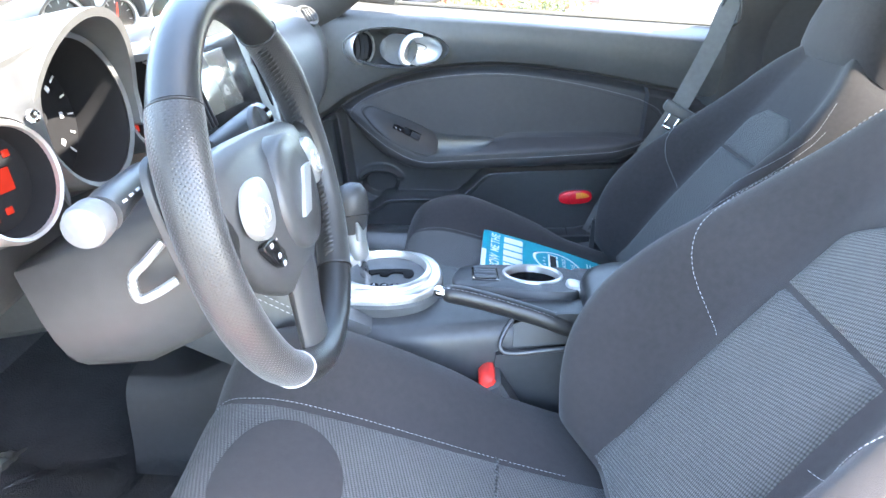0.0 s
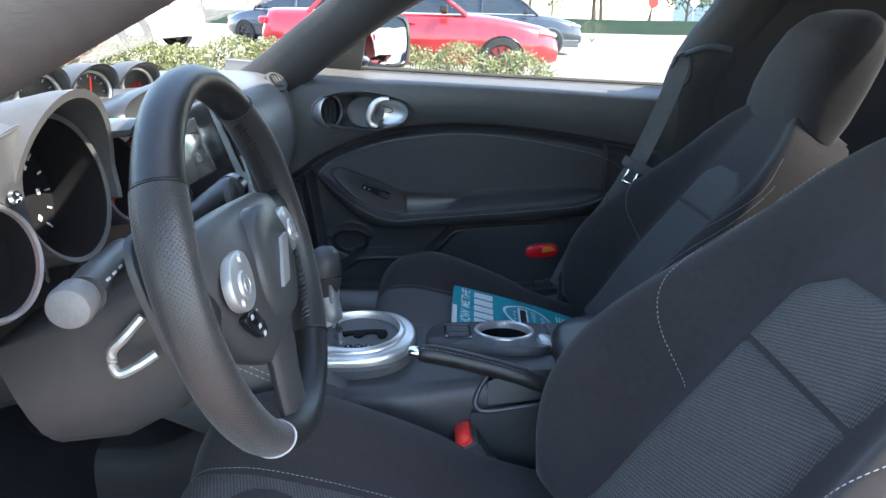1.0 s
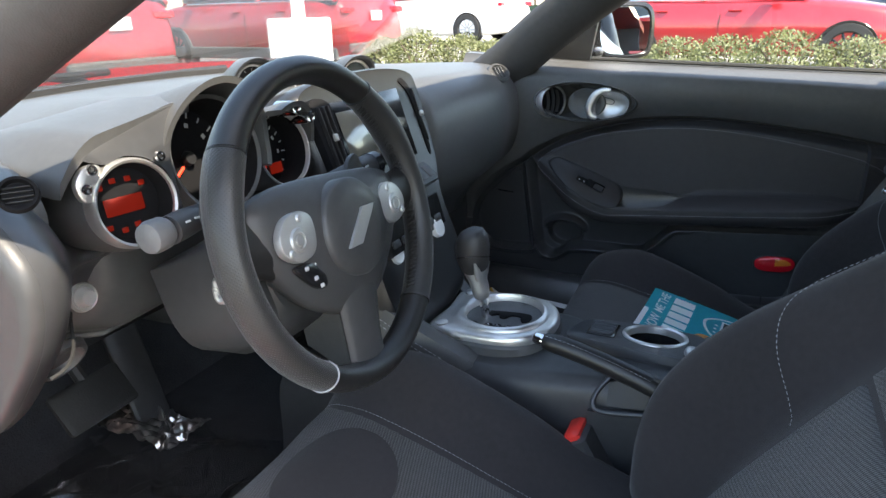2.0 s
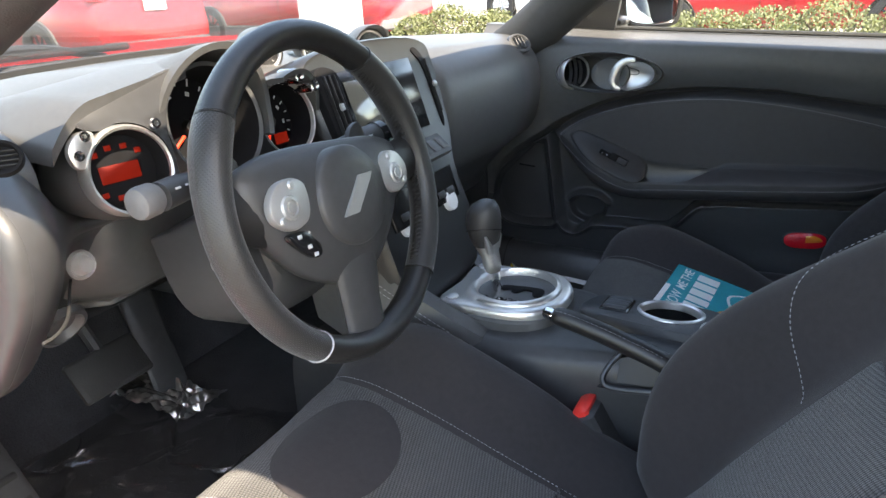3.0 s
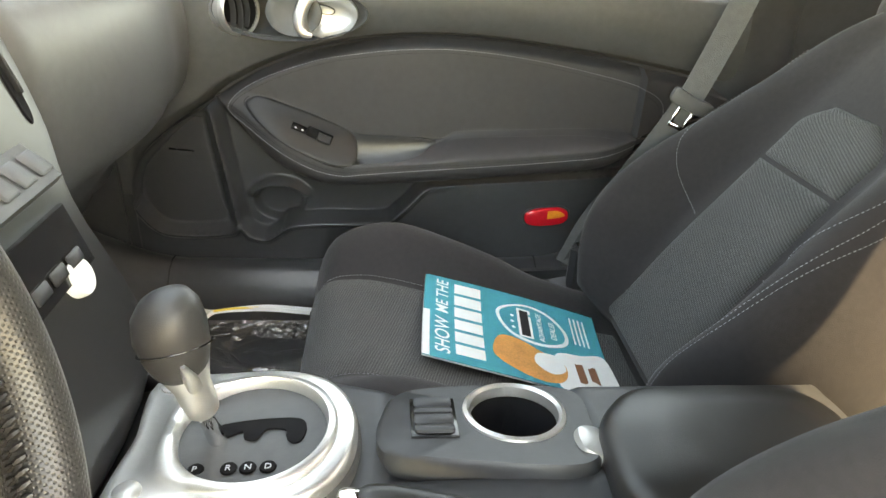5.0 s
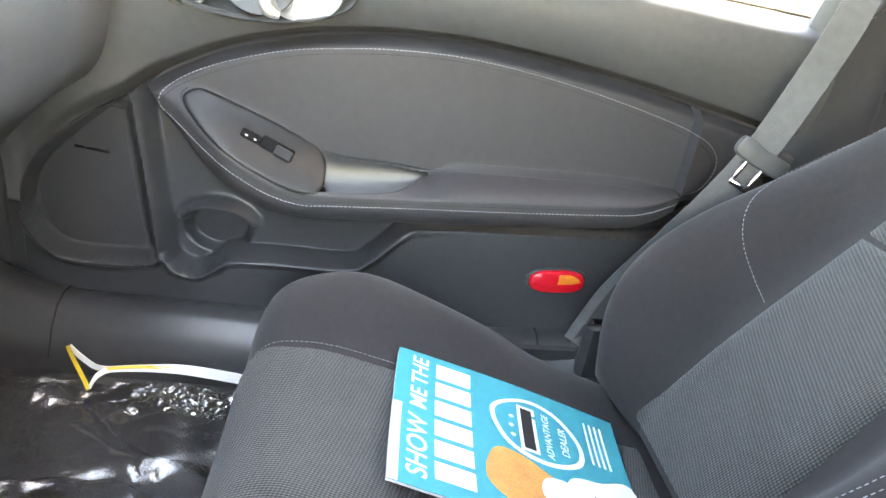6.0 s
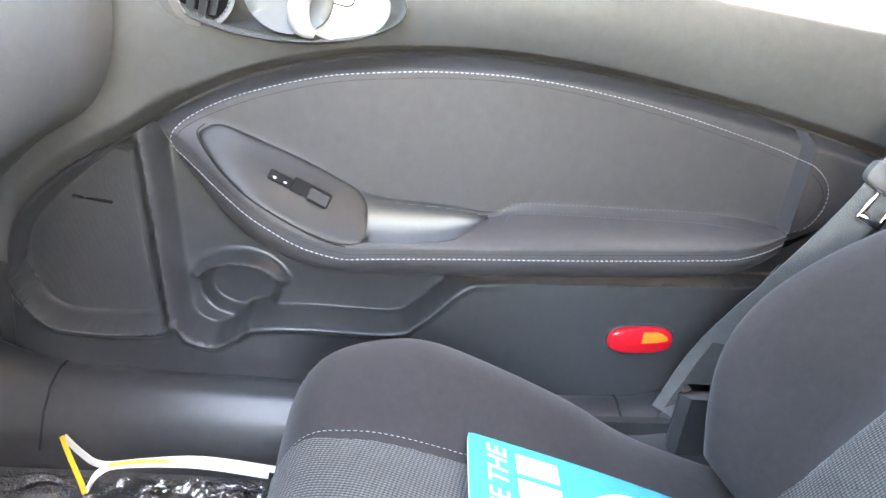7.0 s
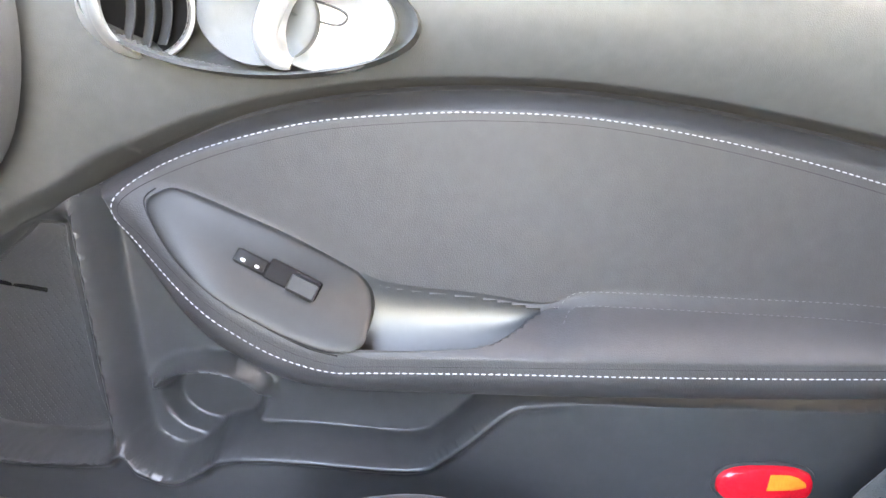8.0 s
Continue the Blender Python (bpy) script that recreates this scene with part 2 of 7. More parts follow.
def tube(pts, radii, sides=10, closed=False, up=(0, 0, 1), flat=1.0):
    """A pipe along points; radii: one or one a point; flat: thickness across by width."""
    n = len(pts)
    pts = [Vector(p) for p in pts]
    if isinstance(radii, (int, float)):
        radii = [radii] * n
    rings = []
    for i, p in enumerate(pts):
        a = pts[(i - 1) % n] if closed or i else p
        b = pts[(i + 1) % n] if closed or i < n - 1 else p
        d = (b - a).normalized()
        s = d.cross(Vector(up))
        s = s.normalized() if s.length > 1e-4 else d.orthogonal().normalized()
        w = s.cross(d).normalized()
        rings.append([p + s * math.cos(k * math.tau / sides) * radii[i] + w * math.sin(k * math.tau / sides) * radii[i] * flat for k in range(sides)])
    if closed:
        rings.append(rings[0])
    return loft(rings, caps=not closed)


def lathe(profile, m, sides=32, sweep=math.tau):
    """Turns (radius, height) round the z axis of the pose m."""
    full = abs(sweep - math.tau) < 1e-6
    v, f = grid(lambda a, b: (0, 0, 0), sides if full else sides + 1, len(profile), closed_u=full)
    v = []
    for i in range(sides if full else sides + 1):
        a = i * sweep / sides
        for r, h in profile:
            v.append(tuple(m @ Vector((r * math.cos(a), r * math.sin(a), h))))
    return v, f


def axis_pose(at, direction, up=(0, 0, 1)):
    """A pose whose z axis runs along direction, its y axis near up."""
    z = Vector(direction).normalized()
    x = Vector(up).cross(z)
    x = x.normalized() if x.length > 1e-4 else z.orthogonal().normalized()
    y = z.cross(x)
    return Matrix(((x.x, y.x, z.x, at[0]), (x.y, y.y, z.y, at[1]), (x.z, y.z, z.z, at[2]), (0, 0, 0, 1)))


def plate(outline, m, thick, r=0.002):
    """A flat plate of an outline (x, y) in the pose m, with a soft edge, rising by thick."""
    cx = sum(p[0] for p in outline) / len(outline)
    cy = sum(p[1] for p in outline) / len(outline)

    def ring(h, q):
        out = []
        for x, y in outline:
            d = math.hypot(x - cx, y - cy) or 1
            k = max(0.0, 1 - q / d)
            out.append(m @ Vector((cx + (x - cx) * k, cy + (y - cy) * k, h)))
        return out
    return loft([ring(0, 0), ring(thick - r, 0), ring(thick - r * 0.3, r * 0.3), ring(thick, r)])


def lerp_at(table, x):
    if x <= table[0][0]:
        return table[0][1]
    for (a, p), (b, q) in zip(table, table[1:]):
        if x <= b:
            return p + (q - p) * (x - a) / (b - a)
    return table[-1][1]


def soft(table, n=240):
    """A smooth version of a (x, z) table."""
    c = curve(table, n)
    out, last = [], -9
    for p in c:
        if p[0] > last + 1e-5:
            out.append((p[0], p[1]))
            last = p[0]
    return out


def step(a, b, x):
    t = min(1.0, max(0.0, (x - a) / (b - a)))
    return t * t * (3 - 2 * t)


def stitches(name, pts, parent, length=0.0036, gap=0.0022, r=0.0006, label="row of pale stitches", thread=None):
    """Short threads along a line."""
    pieces = []
    pts = [Vector(p) for p in pts]
    dist, total = [0.0], 0.0
    for a, b in zip(pts, pts[1:]):
        total += (b - a).length
        dist.append(total)

    def at(s):
        for i in range(len(dist) - 1):
            if s <= dist[i + 1]:
                k = (s - dist[i]) / max(1e-9, dist[i + 1] - dist[i])
                return pts[i].lerp(pts[i + 1], k)
        return pts[-1]
    s = 0.0
    while s + length < total:
        pieces.append(tube([at(s), at(s + length / 2), at(s + length)], [r * 0.7, r, r * 0.7], 5))
        s += length + gap
    v, f = join(*pieces)
    ob = mesh_ob(name, v, f, thread or THREAD, parent, label)
    ob["kind"] = "stuff"
    return ob


def words(name, text, m, size, material, parent, label="", depth=0.0002, shear=0.0):
    cu = bpy.data.curves.new(name, "FONT")
    cu.body, cu.size, cu.extrude, cu.shear = text, size, depth, shear
    tmp = bpy.data.objects.new(name, cu)
    me = bpy.data.meshes.new_from_object(tmp)
    bpy.data.objects.remove(tmp)
    v = [tuple(m @ p.co) for p in me.vertices]
    f = [tuple(p.vertices) for p in me.polygons]
    return mesh_ob(name, v, f, material, parent, label, smooth=False)


# ---- passenger door ----
TOP = soft([(-0.394, 0.540), (-0.386, 0.576), (-0.366, 0.612), (-0.324, 0.654), (-0.287, 0.682), (-0.250, 0.704), (-0.214, 0.732), (-0.150, 0.769), (-0.080, 0.797), (0.0, 0.817), (0.08, 0.828), (0.165, 0.832), (0.27, 0.827), (0.41, 0.811), (0.52, 0.793), (0.61, 0.776), (0.70, 0.752)])
LOW = soft([(-0.30, 0.725), (-0.236, 0.718), (-0.221, 0.700), (-0.194, 0.666), (-0.15, 0.624), (-0.091, 0.588), (-0.03, 0.571), (0.08, 0.576), (0.20, 0.585), (0.40, 0.605), (0.49, 0.624), (0.55, 0.655), (0.60, 0.69), (0.70, 0.72)])
REST = soft([(-0.24, 0.722), (-0.19, 0.732), (-0.152, 0.728), (-0.105, 0.713), (-0.061, 0.697), (-0.016, 0.674), (0.02, 0.660), (0.098, 0.658), (0.15, 0.655), (0.175, 0.664), (0.215, 0.670), (0.31, 0.675), (0.435, 0.681), (0.50, 0.674), (0.55, 0.66), (0.60, 0.66)])
FRONT = soft([(-0.24, 0.715), (-0.205, 0.700), (-0.183, 0.686), (-0.147, 0.662), (-0.105, 0.637), (-0.062, 0.615), (-0.018, 0.605), (0.056, 0.611), (0.168, 0.621), (0.30, 0.633), (0.40, 0.643), (0.47, 0.652), (0.53, 0.672), (0.60, 0.70)])
LEDGE = soft([(-0.394, 0.538), (-0.384, 0.514), (-0.360, 0.487), (-0.33, 0.474), (-0.274, 0.472), (-0.222, 0.477), (-0.203, 0.488), (-0.186, 0.471), (-0.160, 0.464), (-0.134, 0.478), (-0.112, 0.492), (-0.05, 0.498), (0.050, 0.500), (0.084, 0.519), (0.131, 0.566), (0.165, 0.573), (0.254, 0.579), (0.45, 0.594), (0.498, 0.600), (0.70, 0.62)])
SILL_Z = [(-0.45, 0.975), (-0.12, 0.955), (0.27, 0.942), (0.67, 0.930), (0.8, 0.927)]
CUP_PL = mat("cup_plastic", (0.040, 0.041, 0.043), 0.34, grain=0.05, grain_size=1100)
CUP = soft([(-0.02, 0.622), (0.013, 0.625), (0.055, 0.629), (0.099, 0.635), (0.122, 0.642), (0.142, 0.650), (0.162, 0.657), (0.19, 0.66)])


def slope(table, x):
    return math.sqrt(1 + ((lerp_at(table, x + 0.006) - lerp_at(table, x - 0.006)) / 0.012) ** 2)


def rib_x(z):
    """The moulded rib between speaker and pocket."""
    return -0.236 + 0.030 * (0.705 - z) / 0.22


def door_y(x, z):
    """How far across the cabin the door's inner face lies."""
    top, low = lerp_at(TOP, x), lerp_at(LOW, x)
    if z >= top or x < -0.392:
        sill = lerp_at(SILL_Z, x)
        s = min(1.0, max(0.0, z - top) / max(0.02, sill - top))
        y = 1.752 - 0.038 * math.sin(math.pi * min(1, s * 0.86 + 0.02)) ** 0.75
        y += 0.055 * step(0.80, 1.0, s) ** 2
        y += 0.024 * step(0.08, 0.0, s)
        if x < -0.20:
            y += (1.724 + 0.020 * step(-0.30, -0.43, x) - y) * step(0.15, 0.0, z - top) * step(-0.20, -0.30, x)
            y += 0.018 * step(0.018, 0.0, (z - top) / slope(TOP, x)) * step(-0.392, -0.37, x)
        return y
    ledge = lerp_at(LEDGE, x)
    if z >= low and x > -0.236:
        rest, front = lerp_at(REST, x), lerp_at(FRONT, x)
        edge = min((top - z) / slope(TOP, x), (z - low) / slope(LOW, x) * 1.2, max(0.0, x + 0.236) * 0.8)
        y = 1.737
        reach = 0.050 * step(0.57, 0.42, x) * step(-0.225, -0.10, x) + 0.005
        y -= reach * step(rest + 0.003, front + 0.012, z)
        if z < front:
            k = (front - z) / max(0.01, front - low)
            y += 0.030 * k * k
        y -= 0.0022 * math.exp(-((z - rest) / 0.004) ** 2) * step(0.165, 0.185, x)
        return y + 0.026 * step(0.020, 0.0, edge) ** 1.5
    skin = 1.722 - 0.010 * step(0.50, 0.42, z) * step(0.1, 0.3, x) + 0.022 * step(-0.33, -0.43, x)
    up = (z - ledge) / slope(LEDGE, x)
    if up <= 0:
        # rounded lip along the ledge
        return skin - 0.009 * math.exp(-((up + 0.003) / 0.006) ** 2) * step(0.2, 0.1, x)
    deep = 0.034
    if x < 0.16:
        rx = rib_x(z)
        inner = step(0.0, 0.009, up)
        if x < rx:
            inner *= step(0.0, 0.016, (top - z) / slope(TOP, x))
            deep = 0.020 + 0.010 * step(-0.012, -0.024, x - rx)
            return skin + deep * inner * step(0.0, -0.018, x - rx) - 0.003 * math.exp(-((x - rx + 0.004) / 0.009) ** 2)
        deep = 0.040 * step(0.0, 0.016, x - rx)
        # bottle hollow with a crescent lip over it
        e = math.hypot((x + 0.136) / 0.050, (z - 0.522) / 0.040)
        a = math.atan2((z - 0.522) / 0.040, (x + 0.136) / 0.050)
        crest = step(0.10, 0.50, math.sin(a)) * (0.55 + 0.45 * math.cos(a - 1.9))
        y = skin + deep * inner + 0.020 * inner * step(1.0, 0.75, e) * step(0.56, 0.54, z)
        return y - 0.030 * crest * math.exp(-((e - 1.04) / 0.15) ** 2)
    return skin + 0.030 * step(0.0, 0.006, up)


door = thing("passenger_door", "closed black passenger door with padded stitched trim", "car door", at=(0.1, 1.75, 0.42))


def door_sheet(name, x0, x1, zlo, zhi, nx, nz, material, label="", lift=0.0, back=0.05):
    def fn(u, v):
        x = x0 + (x1 - x0) * u
        a, b = zlo(x), zhi(x)
        z = a + (b - a) * v
        return (x, door_y(x, z) - lift, z)
    v, f = shell(fn, nx, nz, (0, back, 0))
    return mesh_ob(name, v, f, material, door, label, flat_angle=60)


def upper_fn(u, v):
    x = -0.43 + 1.10 * u
    a, b = (lerp_at(TOP, x) + 0.001 if x > -0.393 else 0.540), lerp_at(SILL_Z, x)
    z = a + (b - a) * v
    return (x, door_y(x, z), z)


uv_, uf_ = shell(upper_fn, 300, 120, (0, 0.05, 0))
# open behind the oval bezel
uf_ = [q for q in uf_ if not any(math.hypot((uv_[i][0] + 0.092) / 0.1165, (uv_[i][2] - 0.868) / 0.0410) < 1 for i in q)]
upper = mesh_ob("upper_panel", uv_, uf_, PLASTIC_U, door, "grained dark grey plastic upper panel", flat_angle=60)


def insert_fn(u, v):
    x = -0.235 + 0.903 * u
    a, b = lerp_at(LOW, x) + 0.001, lerp_at(TOP, x) - 0.002
    z = a + (max(b, a + 0.001) - a) * v
    return (x, door_y(x, z) - 0.002, z)


NI = (300, 140)
iv, if_ = grid(insert_fn, *NI)


def in_cup(p):
    return 0.0 < p[0] < 0.157 and lerp_at(CUP, p[0]) + 0.001 < p[2] < lerp_at(REST, p[0]) - 0.001


# the armrest is open over the pull cup
if_ = [q for q in if_ if not any(in_cup(iv[i]) for i in q)]
insert = mesh_ob("insert", iv, if_, VINYL, door, "padded black vinyl insert with armrest", flat_angle=60)
lower = door_sheet("lower_panel", -0.43, 0.70, lambda x: 0.40, lambda x: (lerp_at(LOW, x) if x > -0.236 else lerp_at(TOP, x) if x > -0.393 else 0.539) - 0.001, 460, 130, PLASTIC_L, "moulded dark plastic lower panel with pocket", back=0.06)
loop = [(-0.206, 0.702), (-0.198, 0.723), (-0.164, 0.747), (-0.115, 0.769), (-0.05, 0.790), (0.015, 0.802), (0.083, 0.8105), (0.172, 0.814), (0.276, 0.806), (0.38, 0.790), (0.492, 0.766),
        (0.537, 0.746), (0.553, 0.722), (0.546, 0.694), (0.515, 0.667), (0.45, 0.6505), (0.37, 0.6405), (0.237, 0.6275), (0.108, 0.6165), (0.02, 0.608), (-0.018, 0.605), (-0.062, 0.615), (-0.105, 0.637), (-0.147, 0.662), (-0.185, 0.686)]


def on_face(pts, n, lift, closed=False):
    return [(p[0], door_y(p[0], p[1]) - lift, p[1]) for p in curve(pts, n, closed=closed)]


lp = on_face(loop, 420, 0.0028, True)
stitches("stitching", lp + lp[:1], insert, 0.0034, 0.0022, 0.00055)
# sewn crease just inside the stitches, its shade drawn as a thin black tube
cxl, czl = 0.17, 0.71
crease_shade = on_face([(cxl + (p[0] - cxl) * (1 - 0.006 / max(0.05, abs(p[0] - cxl))), czl + (p[1] - czl) * (1 - 0.006 / max(0.03, abs(p[1] - czl)))) for p in loop], 300, 0.0016, True)
mesh_ob("crease_shade", *tube(crease_shade, 0.0005, 6, closed=True), VENT_BLACK, insert)
for dz, r in ((0.005, 0.00034), (-0.005, 0.00034)):
    st_pad = on_face([(0.166, 0.656 + dz), (0.178, 0.666 + dz), (0.215, 0.670 + dz), (0.31, 0.675 + dz), (0.42, 0.680 + dz), (0.49, 0.675 + dz), (0.535, 0.664 + dz)], 120, 0.0026)
    stitches("pad_stitching", st_pad, insert, 0.0030, 0.0026, r, "row of grey stitches", THREAD_D)


def on_door(outline, name, material, parent, label="", lift=0.004, rise=0.003, skirt=0.004, n=72):
    """A thin plate that follows the door's face."""
    c = curve(outline, n, closed=True)
    cx, cz = sum(p[0] for p in c) / n, sum(p[1] for p in c) / n
    rings = []
    for k, h in ((1.0, -skirt), (1.0, rise * 0.35), (0.985, rise * 0.62), (0.95, rise * 0.82), (0.88, rise * 0.95), (0.75, rise), (0.5, rise), (0.2, rise)):
        ring = []
        for p in c:
            x, z = cx + (p[0] - cx) * k, cz + (p[1] - cz) * k
            ring.append((x, door_y(x, z) - lift - h, z))
        rings.append(ring)
    v, f = loft(rings)
    return mesh_ob(name, v, f, material, parent, label, flat_angle=50)


POD = [(-0.176, 0.713), (-0.170, 0.723), (-0.152, 0.7265), (-0.105, 0.7115), (-0.061, 0.6955), (-0.016, 0.6755), (-0.002, 0.667), (0.007, 0.655), (0.010, 0.640), (0.006, 0.627), (-0.013, 0.6215), (-0.041, 0.627), (-0.082, 0.645), (-0.127, 0.670), (-0.157, 0.692)]
switch_panel = on_door(POD, "switch_panel", SWITCH_PL, door, "smooth dark switch panel on the armrest", 0.0015, 0.008, 0.030)
pod_edge = on_face([(-0.08 + (p[0] + 0.08) * 1.03, 0.672 + (p[1] - 0.672) * 1.05) for p in POD[10:] + POD[:2]], 90, 0.0020)
mesh_ob("panel_gap", *tube(pod_edge, 0.0006, 6), VENT_BLACK, switch_panel, "thin gap along the switch panel")
tilt_sw = Matrix.Rotation(radians(23), 4, "Y")


def switch_block(cx, cz, w, h, name, material, parent, out=0.0115, thick=0.004, shape=None):
    m = Matrix.Translation((cx, door_y(cx, cz) - out, cz)) @ tilt_sw @ Matrix.Rotation(radians(-34), 4, "X")
    piece = shape or block(-w / 2, w / 2, -thick, thick, -h / 2, h / 2, 0.0015)
    return mesh_ob(name, *turned(piece, m), material, parent)


lock = switch_block(-0.087, 0.680, 0.027, 0.0125, "lock_switch", GLOSSY_D, switch_panel, 0.0095)
for dx in (-0.0055, 0.0055):
    switch_block(-0.087 + dx, 0.680 - dx * 0.42, 0.0050, 0.0038, "lock_symbol", MARK, lock, 0.0132, 0.0015)
win_sw = switch_block(-0.054, 0.667, 0.045, 0.0185, "window_switch_frame", GLOSSY_D, switch_panel, 0.0090)
switch_block(-0.0665, 0.6725, 0.016, 0.012, "window_switch_well", VENT_BLACK, win_sw, 0.0130, 0.0006)
rocker = switch_block(-0.0455, 0.6632, 0.024, 0.0145, "window_switch", SWITCH_PL, win_sw, 0.0135, 0.0042)
# window symbol: a small outlined frame
sym = join(block(-0.0034, 0.0034, -0.0004, 0.0004, 0.0026, 0.0032, 0.0001), block(-0.0034, 0.0034, -0.0004, 0.0004, -0.0032, -0.0026, 0.0001), block(-0.0034, -0.0028, -0.0004, 0.0004, -0.0030, 0.0030, 0.0001), block(0.0028, 0.0034, -0.0004, 0.0004, -0.0030, 0.0030, 0.0001))
switch_block(-0.0480, 0.6642, 0, 0, "window_symbol", MARK, rocker, 0.0180, 0, sym)


def cup_pt(u, v):
    """The pull cup: down its back wall, through a rounded floor, up to the lip."""
    x = -0.002 + 0.165 * u
    lip, top = lerp_at(CUP, x), lerp_at(REST, x)
    fade = max(0.0, 1 - u ** 4)
    yl = door_y(x, lip) - 0.0028
    yt = door_y(x, top + 0.003) - 0.0030
    p = (Vector((0, yt - 0.0006, top + 0.0045)), Vector((0, yt + 0.007, lip + (top - lip) * 0.35 - 0.006 * fade)), Vector((0, yt + (yl - yt) * 0.35, lip - 0.050 * fade)), Vector((0, yl + 0.004, lip - 0.018 * fade)), Vector((0, yl, lip + 0.0004)), Vector((0, yl - 0.0006, lip - 0.005)))
    if v > 0.88:
        q = p[4].lerp(p[5], (v - 0.88) / 0.12)
    else:
        t = v / 0.88
        q = Vector()
        for i, w in enumerate(((1 - t) ** 4, 4 * t * (1 - t) ** 3, 6 * t * t * (1 - t) ** 2, 4 * t ** 3 * (1 - t), t ** 4)):
            q += p[i] * w
    return (x, q.y, q.z)


mesh_ob("pull_cup", *shell(cup_pt, 70, 60, (0, 0.0015, -0.001)), CUP_PL, door, "smooth grey plastic pull cup", flat_angle=60)

# reflector
rf = axis_pose((0.363, door_y(0.366, 0.516) - 0.001, 0.517), (0, -1, 0), (-0.09, 0, 1))
OVAL = [(0.042 * math.copysign(abs(math.cos(a)) ** 0.72, math.cos(a)), 0.0185 * math.copysign(abs(math.sin(a)) ** 0.75, math.sin(a))) for a in [k * math.tau / 40 for k in range(40)]]
refl = mesh_ob("reflector_bezel", *plate([(x * 1.08, y * 1.13) for x, y in OVAL], rf, 0.003, 0.002), PLASTIC_D, door)
mesh_ob("reflector", *plate(OVAL, rf, 0.009, 0.005), RED_LENS, refl, "red reflector lens")
# amber glint on the red lens, painted in as an orange plate
AMB = [(0.002, 0.0130), (0.018, 0.0130), (0.026, 0.0105), (0.033, 0.0055), (0.0345, 0.0010), (0.024, -0.0020), (0.0005, -0.0030)]
mesh_ob("reflector_glint", *plate(AMB, rf, 0.0096, 0.0006), AMBER_GLINT, refl, "amber part of the reflector")

# speaker grille, set into the recess ahead of the rib
SPEAKER = weave("speaker_mesh", (0.030, 0.031, 0.034), 0.0030, 0.6, 0.35, holes=True)
GR = [(-0.262, 0.690), (-0.256, 0.640), (-0.240, 0.530), (-0.234, 0.492), (-0.280, 0.484), (-0.335, 0.486), (-0.366, 0.508), (-0.378, 0.545), (-0.366, 0.588), (-0.322, 0.640), (-0.285, 0.674)]
grille = on_door(GR, "speaker_grille", SPEAKER, door, "pierced black speaker grille", 0.0, 0.0015, 0.003)
mesh_ob("grille_badge", *turned(block(-0.022, 0.022, -0.0020, 0.0020, 0.0, 0.0016, 0.0006), axis_pose((-0.300, door_y(-0.30, 0.622) - 0.0018, 0.622), (0, -1, 0), (0.08, 0, 1))), GLOSSY_D, grille, "small dark bar on the grille")

# inner handle and door vent, in one oval bezel
bz = axis_pose((-0.092, 1.7135, 0.868), (0.0, -1, 0.06))
OV = [(0.124 * math.cos(a), 0.0475 * math.sin(a) * (1 - 0.10 * math.cos(a))) for a in [k * math.tau / 64 for k in range(64)]]


def ringed(outer, inner, m, h0, h1, h2):
    """A rim between two outlines: outside height, crest, inside depth."""
    mid = [((a[0] + b[0]) / 2, (a[1] + b[1]) / 2) for a, b in zip(outer, inner)]
    return loft([[m @ Vector((x, y, h0)) for x, y in outer], [m @ Vector((x, y, h1)) for x, y in mid], [m @ Vector((x, y, h2)) for x, y in inner]], caps=False)


bezel = mesh_ob("handle_bezel", *join(ringed(OV, [(x * 0.955, y * 0.90) for x, y in OV], bz, -0.012, 0.0085, 0.001),
                loft([[bz @ Vector((x * k, y * k, h - 0.050 * step(-0.015, -0.07, x) * step(0.96, 0.80, k))) for x, y in OV] for k, h in ((0.955, 0.001), (0.93, -0.008), (0.86, -0.014), (0.6, -0.026), (0.2, -0.030), (0.01, -0.030))], caps=False)), PLASTIC_U, door, "oval grey bezel round vent and handle", flat_angle=70)


def ell(cx, cy, rx, ry, n=48, tip=0.0):
    return [(cx + rx * math.cos(q) + tip * math.sin(q), cy + ry * math.sin(q)) for q in [k * math.tau / n for k in range(n)]]


def dished(outline, levels, m=bz):
    cx, cy = sum(p[0] for p in outline) / len(outline), sum(p[1] for p in outline) / len(outline)
    return loft([[m @ Vector((cx + (x - cx) * k, cy + (y - cy) * k, h)) for x, y in outline] for k, h in levels])


# pale lobe between vent and handle
mesh_ob("handle_plate", *dished(ell(0.004, -0.003, 0.044, 0.036), ((1.0, -0.020), (1.0, -0.0035), (0.97, -0.002), (0.7, -0.006), (0.3, -0.010))), PLASTIC_U, door, "smooth grey handle plate", flat_angle=70)
DISH = ell(0.059, -0.006, 0.046, 0.0330, tip=0.006)
cupm = mesh_ob("handle_cup", *dished(DISH, ((1.0, -0.02), (1.0, 0.0030), (0.98, 0.0042), (0.955, 0.0030), (0.88, -0.003), (0.7, -0.010), (0.4, -0.014), (0.1, -0.015))), SILVER, door, "satin silver handle cup", flat_angle=70)
lever = curve([(0.060, 0.0285), (0.042, 0.0275), (0.026, 0.018), (0.016, 0.0), (0.012, -0.018), (0.018, -0.031), (0.032, -0.035)], 25)
lw = [0.003 + 0.0065 * math.sin(math.pi * min(1, 0.10 + 0.88 * k / 24)) ** 0.6 for k in range(25)]
lv = tube([bz @ Vector((p[0], p[1], 0.0040)) for p in lever], lw, 16, flat=0.6, up=bz.to_3x3() @ Vector((0, 0, 1)))
